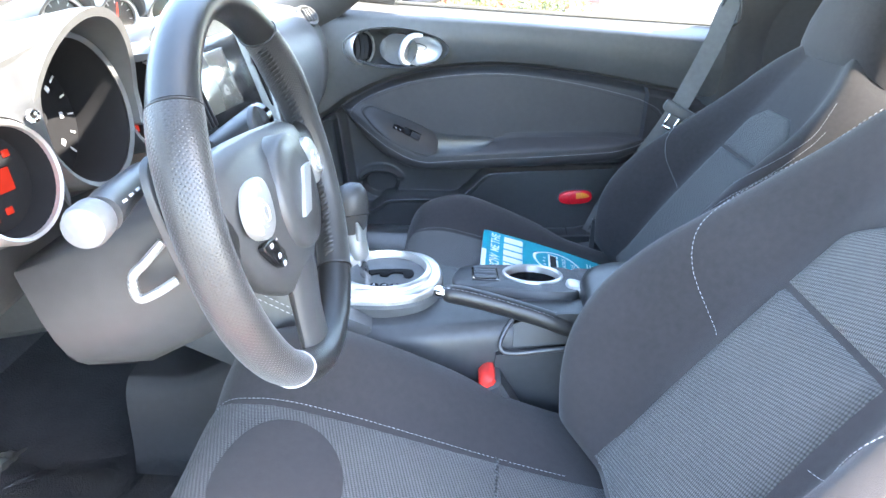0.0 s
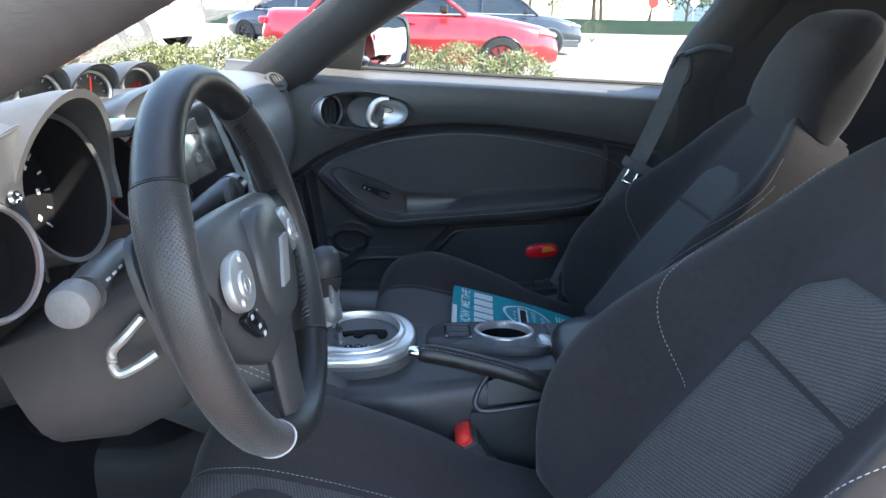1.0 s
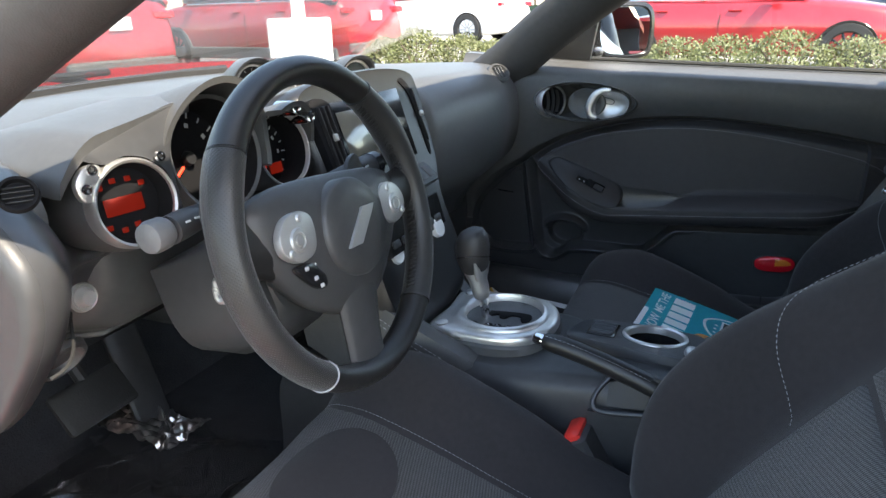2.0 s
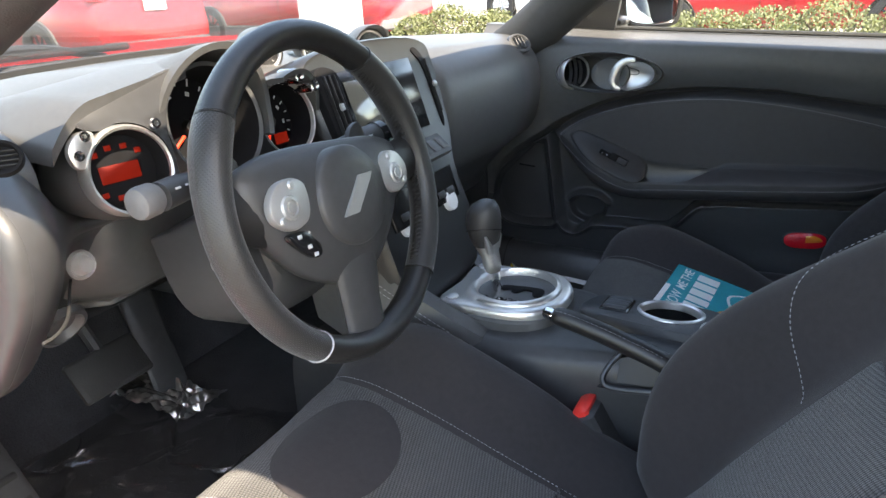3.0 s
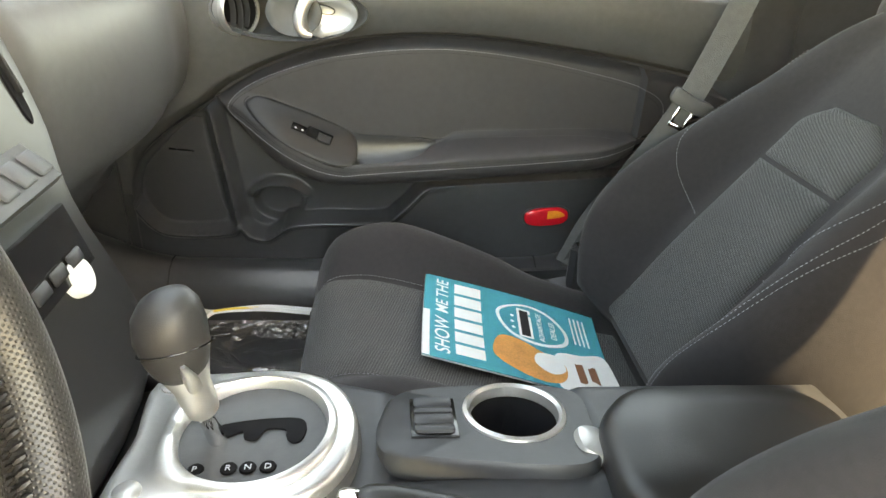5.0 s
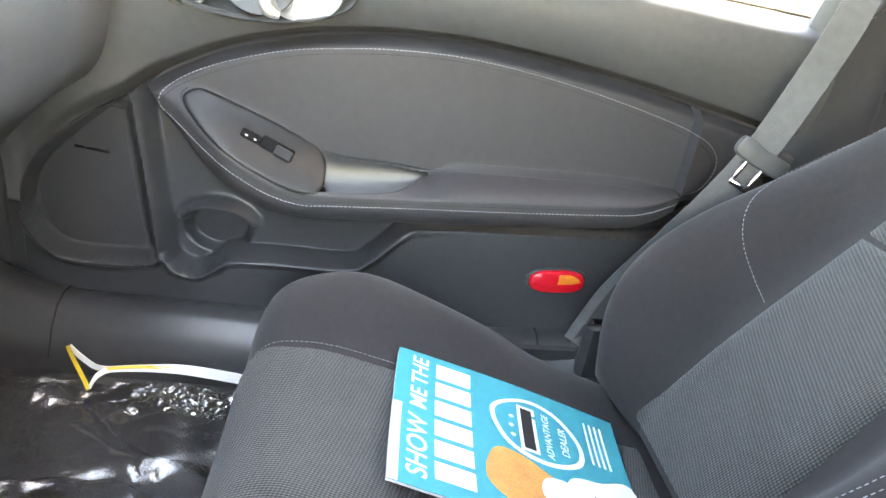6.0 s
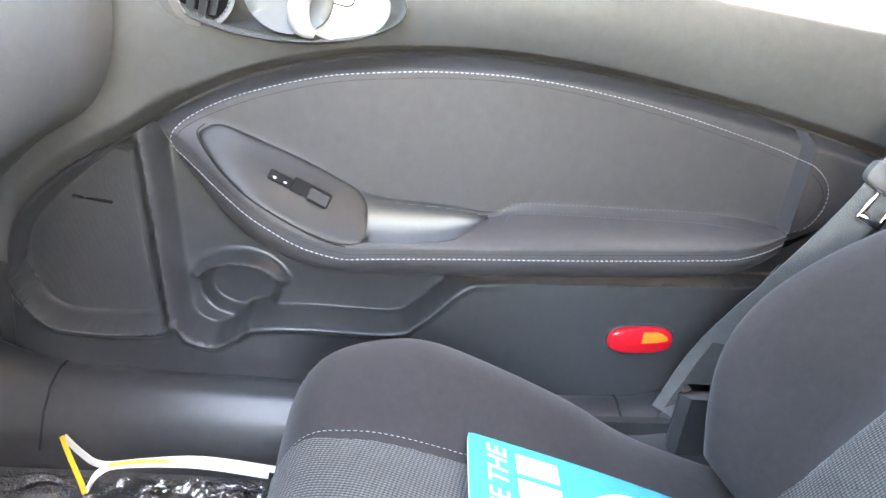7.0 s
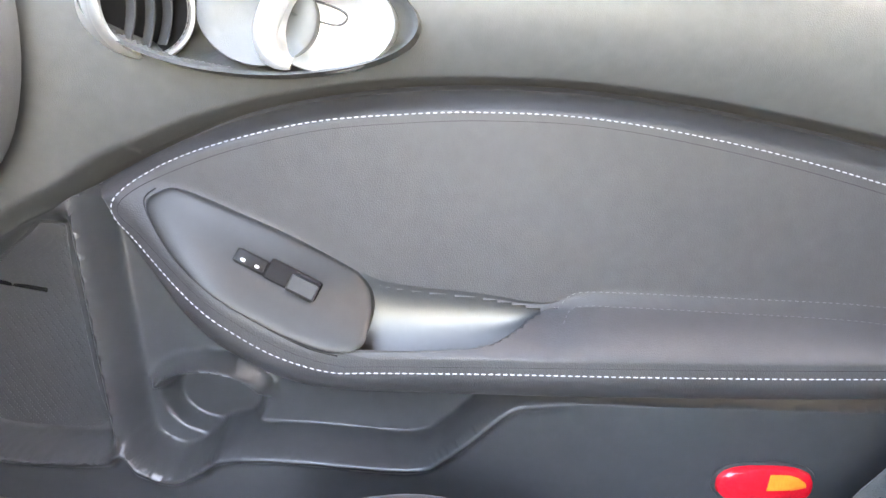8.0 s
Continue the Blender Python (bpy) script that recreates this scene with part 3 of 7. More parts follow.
mesh_ob("release_lever", *lv, SILVER, cupm, "satin silver release lever")
slot = tube([bz @ Vector(q) for q in [tuple(p) for p in curve([(0.028, 0.014, -0.0060), (0.056, 0.009, -0.0105), (0.068, 0.003, -0.0095), (0.060, -0.004, -0.0105), (0.028, 0.001, -0.0070)], 30)]], 0.0011, 6)
mesh_ob("slot_edge", *slot, PLASTIC_D, cupm)
# eyeball vent turned towards the driver
vm = axis_pose((-0.174, 1.7280, 0.864), (0.80, -0.60, 0.04))
vent = mesh_ob("door_vent", *lathe([(0.0, -0.018), (0.030, -0.017), (0.0340, -0.004), (0.0345, 0.002)], vm, 40), VENT_BLACK, door, "round black air vent turned to the driver")
mesh_ob("vent_shell", *lathe([(0.0385, 0.0), (0.0400, -0.010), (0.0385, -0.026), (0.0330, -0.042), (0.024, -0.056)], vm, 44), SILVER_P, vent, "grey rounded vent shell")
mesh_ob("vent_ring", *lathe([(0.0342, 0.0), (0.0350, 0.0042), (0.0375, 0.0052), (0.0395, 0.0030), (0.0398, -0.006)], vm, 44), SILVER, vent, "satin silver vent ring")
for k in (-0.011, 0.004, 0.018):
    h = math.sqrt(0.0325 ** 2 - k ** 2)
    slat = shell(lambda u, v: (k + 0.006 * math.sin(math.pi * v) - 0.003, h * (2 * v - 1), -0.013 + 0.012 * u), 3, 12, (0.0014, 0, 0))
    mesh_ob("vent_slat", *turned(slat, vm), PLASTIC_D, vent)

# door outer skin and window frame rubber
mesh_ob("outer_skin", *shell(lambda u, v: (-0.45 + 1.25 * u, 1.86 + 0.05 * math.sin(math.pi * v), 0.22 + (0.70 + 0.02 * (1 - u)) * v), 20, 12, (0, 0.01, 0)), PAINT_DK, door)
mesh_ob("window_seal", *tube([(x, 1.822, lerp_at(SILL_Z, x) + 0.004) for x in np.linspace(-0.22, 0.72, 40)], 0.006, 8), RUBBER, door, "black rubber window seal")
mesh_ob("sill_cap", *shell(lambda u, v: (-0.235 + 0.905 * u, 1.790 + 0.03 * v, lerp_at(SILL_Z, -0.235 + 0.905 * u) + 0.001), 60, 4, (0, 0, -0.02)), RUBBER, door)

# ---- car shell ----
floor = tagged(mesh_ob("floor", *shell(lambda u, v: (-0.95 + 2.6 * u, 0.40 + 1.30 * v, 0.325 + 0.25 * step(-0.78, -0.95, -0.95 + 2.6 * u) + 0.22 * step(0.75, 1.0, -0.95 + 2.6 * u)), 80, 12, (0, 0, -0.03)), CARPET), "black carpet floor of the cabin", "floor", kind="structure")


def sill_top(x):
    return 0.415 + 0.10 * step(-0.30, -0.62, x) + 0.012 * step(0.1, 0.36, x) + 0.085 * step(0.34, 0.60, x)


def rocker_trim(side):
    y = (lambda w: 1.04 + (w - 1.04) * side)
    prof = [(0.595, -0.12), (0.603, -0.06), (0.618, -0.022), (0.638, 0.000), (0.660, 0.008), (0.682, 0.006), (0.70, -0.006), (0.715, -0.03), (0.72, -0.12)]
    rings = []
    for k in range(60):
        x = -0.75 + 1.65 * k / 59
        zt = sill_top(x)
        rings.append([(x, 1.04 + side * o, zt + h) for o, h in prof])
    return loft(rings)


for side, nm in ((1, "passenger"), (-1, "driver")):
    ob = tagged(mesh_ob("sill_trim", *rocker_trim(side), PLASTIC_L), "black plastic trim along the door sill", "sill trim", kind="structure")
    for sx in (0.345, -0.328):
        zt = sill_top(sx)
        seam = [(sx, 1.04 + side * o, zt + h + 0.001) for o, h in ((0.602, -0.06), (0.6175, -0.0215), (0.638, 0.0012), (0.660, 0.0092), (0.682, 0.007))]
        mesh_ob("seam", *tube(seam, 0.0014, 6), RUBBER, ob)

# windscreen pillars, roof rails, door pillars
def bar(name, pts, w, t, material, label, cat, up=(0, 1, 0), n=24):
    c = curve(pts, n)
    v, f = tube(c, w, 14, up=up, flat=t)
    return tagged(mesh_ob(name, v, f, material), label, cat, kind="structure")


bar("windscreen_pillar", [(-0.62, 0.325, 0.83), (-0.42, 0.36, 0.945), (-0.21, 0.405, 1.075), (0.0, 0.452, 1.195), (0.20, 0.50, 1.30)], 0.060, 0.75, PLASTIC_P, "dark grey windscreen pillar trim", "pillar", up=(0.4, -0.55, 0.75))
for side in (1, -1):
    yy = lambda o: 1.04 + side * o
    if side > 0:
        bar("windscreen_pillar", [(-0.52, yy(0.70), 0.80), (-0.30, yy(0.685), 0.945), (-0.16, yy(0.655), 1.050), (0.02, yy(0.62), 1.165), (0.25, yy(0.575), 1.265), (0.5, yy(0.55), 1.30)],
            0.060, 0.62, PLASTIC_P, "dark grey windscreen pillar trim", "pillar", up=(0.4, side * 0.55, 0.75))
    bar("roof_rail", [(0.20, yy(0.59), 1.265), (0.45, yy(0.575), 1.285), (0.8, yy(0.565), 1.275), (1.1, yy(0.56), 1.22)], 0.05, 0.8, HEADLINER, "dark roof rail trim", "roof rail")
    bar("door_pillar", [(0.735, yy(0.72), 0.40), (0.715, yy(0.725), 0.75), (0.715, yy(0.715), 0.95), (0.78, yy(0.665), 1.10), (0.86, yy(0.60), 1.26)], 0.075, 0.55, PLASTIC_D, "dark door pillar trim", "pillar", up=(0, 1, 0))

ceiling = tagged(mesh_ob("ceiling", *shell(lambda u, v: (-0.01 + 0.90 * u, 0.42 + 1.24 * v, 1.30 - 0.22 * (0.552 * u) ** 2 - 0.05 * (2 * v - 1) ** 2 - 0.03 * (1 - 0.552 * u) ** 3), 30, 20, (0, 0, 0.03)), HEADLINER), "dark cloth roof lining", "ceiling", kind="structure")
rear = tagged(mesh_ob("rear_wall", *shell(lambda u, v: (1.35 + 0.2 * v, 0.34 + 1.40 * u, 0.30 + 0.75 * v), 6, 6, (0.03, 0, 0)), CARPET), "dark carpeted rear bulkhead", "wall", kind="structure")
for side in (1, -1):
    tagged(mesh_ob("quarter_trim", *shell(lambda u, v: (0.74 + 0.85 * u, 1.04 + side * (0.705 - 0.06 * u - 0.09 * step(0.5, 1, v)), 0.38 + (0.86 - 0.25 * u) * v), 12, 14, (0, side * 0.03, 0)), PLASTIC_D), "dark plastic rear quarter trim", "trim panel", kind="structure")
deck = tagged(mesh_ob("rear_deck", *shell(lambda u, v: (0.95 + 0.6 * u, 0.42 + 1.24 * v, 0.62 + 0.06 * u), 6, 10, (0, 0, -0.03)), CARPET), "dark carpeted rear deck", "rear deck", kind="structure")
brace = thing("strut_brace", "satin silver brace across the rear deck", "brace", at=(1.0, 1.04, 0.66))
mesh_ob("bar", *tube(curve([(1.02, 0.45, 0.76), (1.0, 0.7, 0.80), (1.0, 1.38, 0.80), (1.02, 1.62, 0.76)], 30), 0.035, 14, flat=0.7), SILVER, brace)
for y in (0.47, 1.60):
    mesh_ob("foot", *block(0.97, 1.07, y - 0.04, y + 0.04, 0.62, 0.765, 0.012), PLASTIC_D, brace)

# kick panels beside the footwells
for side in (1, -1):
    tagged(mesh_ob("kick_panel", *shell(lambda u, v: (-0.97 + 0.56 * u, 1.04 + side * (0.700 - 0.02 * v), 0.32 + 0.60 * v), 6, 6, (0, side * 0.02, 0)), PLASTIC_D), "dark plastic kick panel beside the footwell", "trim panel", kind="structure")

# firewall under the dashboard and outer body
tagged(mesh_ob("firewall", *shell(lambda u, v: (-0.92 - 0.05 * v, 0.34 + 1.40 * u, 0.30 + 0.66 * v), 4, 4, (-0.02, 0, 0)), CARPET), "black carpeted bulkhead ahead of the footwells", "wall", kind="structure")

# windscreen and side glass
ws = tagged(mesh_ob("window_1", *shell(lambda u, v: (-0.94 + 0.96 * v + 0.20 * (2 * u - 1) ** 2 * (1 - 0.5 * v), 1.04 + (0.74 - 0.12 * v) * (2 * u - 1), 0.962 + 0.308 * v - 0.02 * (2 * u - 1) ** 2 * v), 24, 10, (0.0, 0, 0.005)), SCREEN_GLASS), "raked windscreen glass", "windscreen", kind="structure")
ws.visible_shadow = False
sg = tagged(mesh_ob("window_2", *shell(lambda u, v: (-0.25 + 0.98 * u + 0.10 * v * (1 - u), 1.825 - 0.20 * v, lerp_at(SILL_Z, -0.25 + 0.98 * u) - 0.02 + 0.32 * v), 12, 8, (0, 0.004, 0)), GLASS), "closed passenger door glass", "side window", kind="structure")
sg.visible_shadow = False
HATCH = clear("tinted_hatch_glass", (0.55, 0.56, 0.56), 0.04, 0.0)
tagged(mesh_ob("window_3", *shell(lambda u, v: (0.945 + 0.675 * u, 0.62 + 0.84 * v, 1.335 - 0.22 * (0.57 + 0.43 * u) ** 2 - 0.05 * (1.36 * v - 0.68) ** 2), 16, 16, (0, 0, 0.004)), HATCH), "sloping tinted glass of the rear hatch", "hatch window", kind="structure")
# corner filler ahead of the passenger window
tagged(mesh_ob("mirror_filler", *loft([[(-0.25, y, 0.965), (-0.105, y, 0.957), (-0.085, y, 1.075), (-0.10, y, 1.075)] for y in (1.80, 1.815)]), SWITCH_PL), "black triangular trim behind the door mirror", "trim", kind="structure")

# ---- dashboard ----
dash = thing("dashboard", "black soft-touch dashboard with gauge pods", "dashboard", at=(-0.4, 1.04, 0.5))


def dash_ring(y):
    """The dashboard's section at y, from the windscreen over the top and down the face."""
    o = (y - 1.04) / 0.68
    e = abs(o) ** 3
    hump = 0.028 * math.exp(-((y - 0.69) / 0.15) ** 2) + 0.006 * math.exp(-((y - 1.06) / 0.25) ** 2)
    back = 0.040 * math.exp(-((y - 1.04) / 0.30) ** 2) + 0.030 * math.exp(-((y - 1.67) / 0.12) ** 2)
    well = 0.125 * step(0.465, 0.535, y) * step(0.93, 0.87, y) + 0.055 * step(0.86, 0.92, y) * step(1.22, 1.17, y)
    xf = -0.93 + 0.26 * ((y - 1.10) / 0.62) ** 2
    f = -0.275 - back - well
    low = 0.20 * step(0.62, 0.53, y)
    up = step(0.97, 0.90, y)
    cut = 0.10 * step(0.58, 0.53, y)
    pts = [(xf, 0.955), (xf + 0.12, 0.957 + hump * 0.2), ((xf + f) / 2, 0.960 + hump * 0.7), (f - 0.06, 0.962 + hump * 0.9), (f, 0.952 + hump * 0.6), (f + 0.039 - cut * 0.3, 0.915),
           (f + 0.053 - cut, 0.865), (f + 0.051 - cut, 0.80), (f + 0.03 - max(cut, low * 0.4), 0.745), (f - 0.025 - low, 0.700 + 0.02 * up), (-0.355 - back - well * 0.6 - low, 0.64 + 0.07 * up), (-0.42 - back - well * 0.4 - low, 0.56 + 0.145 * up), (-0.66, 0.51 + 0.19 * up), (xf + 0.01, 0.50 + 0.20 * up)]
    return [(p[0], y, p[1] - 0.006 * e) for p in curve(pts, 60)]


mesh_ob("pad", *loft([dash_ring(y) for y in np.linspace(0.425, 1.697, 80)]), PLASTIC, dash, "soft dark grey dashboard pad", flat_angle=65)
# demister strip and cowl edge along the glass
mesh_ob("demister_strip", *shell(lambda u, v: (-0.932 + 0.045 * v + 0.26 * ((0.46 + 1.22 * u - 1.10) / 0.62) ** 2, 0.46 + 1.22 * u, 0.962 + 0.004 * v), 40, 4, (0, 0, -0.02)), RUBBER, dash, "black demister strip along the glass")
# passenger-side demister nozzle
nz = axis_pose((-0.278, 1.628, 0.940), (0.70, -0.30, 0.62))
noz = mesh_ob("nozzle", *turned(lathe([(0.0, -0.004), (0.016, -0.002), (0.019, 0.004), (0.024, 0.003), (0.026, -0.004)], Matrix.Diagonal((1.35, 1, 1, 1)), 28), nz), PLASTIC_D, dash, "oval side demister nozzle")
for k in (-0.010, 0.0, 0.010):
    mesh_ob("nozzle_fin", *turned(block(k - 0.001, k + 0.001, -0.014, 0.014, -0.002, 0.005, 0.0005), nz), PLASTIC, noz)

# three gauge pods on the dashboard's top
for k, y in enumerate((0.937, 1.072, 1.228)):
    pod = thing("gauge_pod", "hooded dash gauge with silver ring and red needle" if k < 2 else "hooded dash clock with red digits", "gauge", "gauges on the dash", at=(-0.45, y, 0.96))
    ax = Vector((1.0, -0.62 - 0.05 * k, 0.10)).normalized()
    m = axis_pose((-0.42, y, 0.986 - 0.008 * k), ax) @ Matrix.Scale(0.70, 4)
    mesh_ob("housing", *lathe([(0.0, -0.10), (0.030, -0.095), (0.044, -0.06), (0.047, -0.02), (0.045, 0.0)], m, 32), PLASTIC, pod)
    # the hood reaches out over the upper half
    hood = []
    for i in range(21):
        a = math.pi * (0.0 + i / 20)
        out = 0.006 + 0.040 * math.sin(a) ** 0.8
        hood.append([m @ Vector((r * math.cos(a), r * math.sin(a), h)) for r, h in ((0.028, -0.15), (0.032, -0.15), (0.0535, -0.03), (0.0525, out * 0.6), (0.050, out), (0.045, out * 0.9))])
    mesh_ob("hood", *loft(hood), PLASTIC, pod)
    mesh_ob("ring", *lathe([(0.034, -0.004), (0.0345, 0.004), (0.038, 0.006), (0.0415, 0.003), (0.043, -0.006)], m, 40), SILVER, pod, "satin silver ring")
    face = mesh_ob("face", *lathe([(0.0, -0.006), (0.036, -0.006)], m, 32), DIAL, pod)
    if k < 2:
        for i in range(9):
            a = radians(-40 + i * 32.5)
            mesh_ob("tick", *turned(block(0.025, 0.031, -0.0008, 0.0008, -0.0058, -0.005, 0.0002), m @ Matrix.Rotation(a, 4, "Z")), MARK, face)
        mesh_ob("needle", *turned(block(-0.004, 0.027, -0.0011, 0.0011, -0.004, -0.0025, 0.0004), m @ Matrix.Rotation(radians((215, 82)[k]), 4, "Z")), NEEDLE, pod, "glowing red needle")
    else:
        for i, dx in enumerate((-0.010, 0.004)):
            mesh_ob("digit_bar", *turned(block(dx, dx + 0.009, -0.007, 0.006, -0.0055, -0.005, 0.0002), m), LCD, pod, "glowing red digits")
    mesh_ob("lens", *lathe([(0.0, 0.0), (0.035, -0.001)], m, 32), LENS_CLEAR, pod)

# instrument cluster on the steering column
cl = thing("instrument_cluster", "three-dial instrument cluster under a black hood", "instrument cluster", at=(-0.30, 0.69, 0.86))
CAX = (1.0, -0.05, 0.20)


def dial(cx, cy, cz, r, needle, depth=0.05, ring=True):
    m = axis_pose((cx, cy, cz), CAX)
    d = mesh_ob("dial", *lathe([(0.0, -depth), (r * 0.93, -depth), (r * 0.95, -0.01), (r, 0.0)], m, 44), VENT_BLACK, cl, "black dial with white marks")
    mesh_ob("shroud", *lathe([(r * 0.98, 0.002), (r * 1.05, 0.004), (r * 1.06, -0.004), (r * 1.06, -0.04), (r * 1.03, -0.12)], m, 44), PLASTIC, cl)
    if ring:
        mesh_ob("dial_ring", *lathe([(r * 0.96, 0.0), (r * 0.985, 0.005), (r * 1.02, 0.006), (r * 1.05, 0.0)], m, 44), SILVER_P, cl, "thin silver ring")
    for i in range(15):
        a = radians(-45 + i * 270 / 14)
        mesh_ob("tick", *turned(block(r * 0.76, r * (0.86 if i % 2 else 0.9), -0.0009, 0.0009, -depth, -depth + 0.001, 0.0003), m @ Matrix.Rotation(a, 4, "Z")), MARK, d)
        if i % 2 == 0:
            mesh_ob("figure_bar", *turned(block(r * 0.58, r * 0.66, -0.0028, 0.0028, -depth, -depth + 0.0008, 0.0003), m @ Matrix.Rotation(a, 4, "Z")), MARK, d)
    mesh_ob("needle", *turned(block(r * 0.22, r * 0.84, -0.0016, 0.0016, -depth + 0.004, -depth + 0.0065, 0.0005), m @ Matrix.Rotation(radians(needle), 4, "Z")), NEEDLE, d, "glowing red needle")
    mesh_ob("needle_cap", *lathe([(0.0, -depth + 0.009), (0.007, -depth + 0.009), (0.009, -depth + 0.002)], m, 20), DIAL, d)
    return m, d


mt, dt = dial(-0.276, 0.688, 0.937, 0.063, 216, 0.050, ring=False)
ms, ds = dial(-0.276, 0.806, 0.919, 0.046, 247, 0.035)
mesh_ob("display", *turned(block(0.004, 0.028, -0.031, -0.017, -0.034, -0.033, 0.0004), ms), LCD, ds, "small glowing orange display")
mesh_ob("display", *turned(block(-0.052, -0.040, -0.050, -0.042, -0.049, -0.048, 0.0004), mt), LCD, dt, "small glowing orange mark")
for i in range(5):
    mesh_ob("red_zone", *turned(block(0.058, 0.065, -0.0028, 0.0028, -0.050, -0.049, 0.0004), mt @ Matrix.Rotation(radians(158 + 6 * i), 4, "Z")), LCD, dt, "red zone mark")
# hood over the tachometer
ring = []
for i in range(29):
    a = math.pi * (-0.12 + 1.24 * i / 28)
    out = 0.008 + 0.034 * max(0.0, math.sin(a)) ** 1.2
    ring.append([mt @ Vector((r * math.cos(a), r * math.sin(a), h)) for r, h in ((0.071, -0.05), (0.076, -0.12), (0.082, out * 0.5), (0.080, out), (0.073, out * 0.92))])
mesh_ob("hood", *loft(ring), PLASTIC, cl, "black hood over the middle dial")
# hood over the speedometer
ring = []
for i in range(25):
    a = math.pi * (0.0 + 0.66 * i / 24)
    out = 0.008 + 0.034 * max(0.0, math.sin(a * 0.95)) ** 1.2
    ring.append([ms @ Vector((r * math.cos(a), r * math.sin(a), h)) for r, h in ((0.049, -0.03), (0.050, -0.10), (0.058, out * 0.5), (0.056, out), (0.050, out * 0.92))])
mesh_ob("hood", *loft(ring), PLASTIC, cl)
# left pod with the trip display
ml = axis_pose((-0.272, 0.564, 0.913), (1.0, -0.16, 0.16)) @ Matrix.Scale(0.66, 4)
R = 0.060
pod = mesh_ob("side_pod", *lathe([(0.0, -0.022), (R * 0.90, -0.020), (R * 0.94, 0.0), (R, 0.008)], ml, 44), VENT_BLACK, cl, "side pod with glowing orange display")
mesh_ob("pod_ring", *lathe([(R * 0.99, 0.004), (R * 1.01, 0.013), (R * 1.07, 0.015), (R * 1.13, 0.008), (R * 1.14, -0.015)], ml, 48), SILVER, pod, "broad satin silver ring")
mesh_ob("pod_body", *lathe([(R * 1.14, -0.012), (R * 1.22, -0.03), (R * 1.25, -0.07), (R * 1.2, -0.14)], ml, 40), PLASTIC, pod)
mesh_ob("display", *turned(block(-0.034, 0.028, -0.014, 0.012, -0.021, -0.018, 0.001), ml), LCD, pod, "orange trip display")
for x, y in ((-0.034, 0.030), (-0.012, 0.037), (0.012, 0.036), (0.032, 0.026), (-0.034, -0.030), (0.010, -0.034), (-0.012, -0.038)):
    mesh_ob("lamp", *turned(block(x - 0.005, x + 0.005, y - 0.004, y + 0.004, -0.021, -0.0185, 0.0008), ml), LCD, pod, "glowing orange warning lamp")
# silver bracket with screws, joining the pods
br = ml
mesh_ob("bracket", *plate([(p[0], p[1]) for p in curve([(-0.075, 0.020), (-0.080, 0.045), (-0.062, 0.066), (-0.040, 0.064), (-0.045, 0.045), (-0.058, 0.020)], 30, True)], br, 0.012, 0.003), SILVER, pod, "silver bracket with two screws")
mesh_ob("bracket", *plate([(p[0], p[1]) for p in curve([(-0.060, 0.080), (-0.020, 0.100), (0.03, 0.116), (0.104, 0.136), (0.108, 0.122), (0.082, 0.070), (0.0765, 0.03), (0.0765, -0.03), (0.074, -0.050), (0.0700, -0.045), (0.0705, -0.010), (0.069, 0.022), (0.057, 0.046), (0.032, 0.064), (0.0, 0.071), (-0.03, 0.064)], 72, True)], br, 0.004, 0.002), PLASTIC_L, pod, "grey bridge between dials")
for x, y in ((-0.068, 0.036), (-0.053, 0.060), (0.055, 0.060)):
    sm = br @ Matrix.Translation((x, y, 0.010))
    mesh_ob("screw", *lathe([(0.0, 0.001), (0.003, 0.0005), (0.0045, 0.004), (0.0072, 0.0045), (0.0085, 0.0)], sm, 18), CHROME, pod, "round chrome screw")
    mesh_ob("screw_socket", *lathe([(0.0, 0.002), (0.0042, 0.002)], sm, 6), GLOSSY_D, pod)
for x, z in ((0.812, 0.972), (0.840, 0.957)):
    sm = axis_pose((-0.255, x, z), (1.0, -0.2, 0.1))
    mesh_ob("screw", *lathe([(0.0, 0.004), (0.0042, 0.004), (0.0065, 0.0045), (0.009, 0.0), (0.010, -0.03)], sm, 18), CHROME, cl, "round chrome screw")

# left part of the dashboard: hood, round vent, end cap, buttons
def hood_pt(u, v):
    z = (0.976 + 0.028 * u) * (1 - v) + (0.958 + 0.016 * u) * v + 0.010 * math.sin(math.pi * v) - 0.030 * max(0.0, 1 - u / 0.3) ** 2
    return (-0.270 - 0.22 * v - 0.012 * (1 - u), 0.500 + 0.155 * u, z)


mesh_ob("side_hood", *shell(hood_pt, 26, 16, (-0.004, 0, -0.015)), PLASTIC, dash, "grey hood over the side pod", flat_angle=50)
lvm = axis_pose((-0.228, 0.428, 0.962), (0.70, -0.45, 0.55)) @ Matrix.Scale(0.42, 4)
lvent = mesh_ob("side_vent", *lathe([(0.0, -0.012), (0.026, -0.011), (0.028, 0.003), (0.033, 0.004), (0.036, -0.006)], lvm, 36), VENT_BLACK, dash, "round side vent with slats")
for k in (-0.014, -0.005, 0.005, 0.014):
    h = math.sqrt(0.026 ** 2 - k * k)
    mesh_ob("vent_slat", *turned(block(-h, h, k - 0.0010, k + 0.0010, -0.012, -0.002, 0.0005), lvm), SWITCH_PL, lvent)


END = [(-0.55, 0.935), (-0.38, 0.962), (-0.300, 0.966), (-0.252, 0.944), (-0.220, 0.914), (-0.212, 0.884), (-0.224, 0.842), (-0.258, 0.794), (-0.332, 0.722), (-0.45, 0.695), (-0.55, 0.69)]


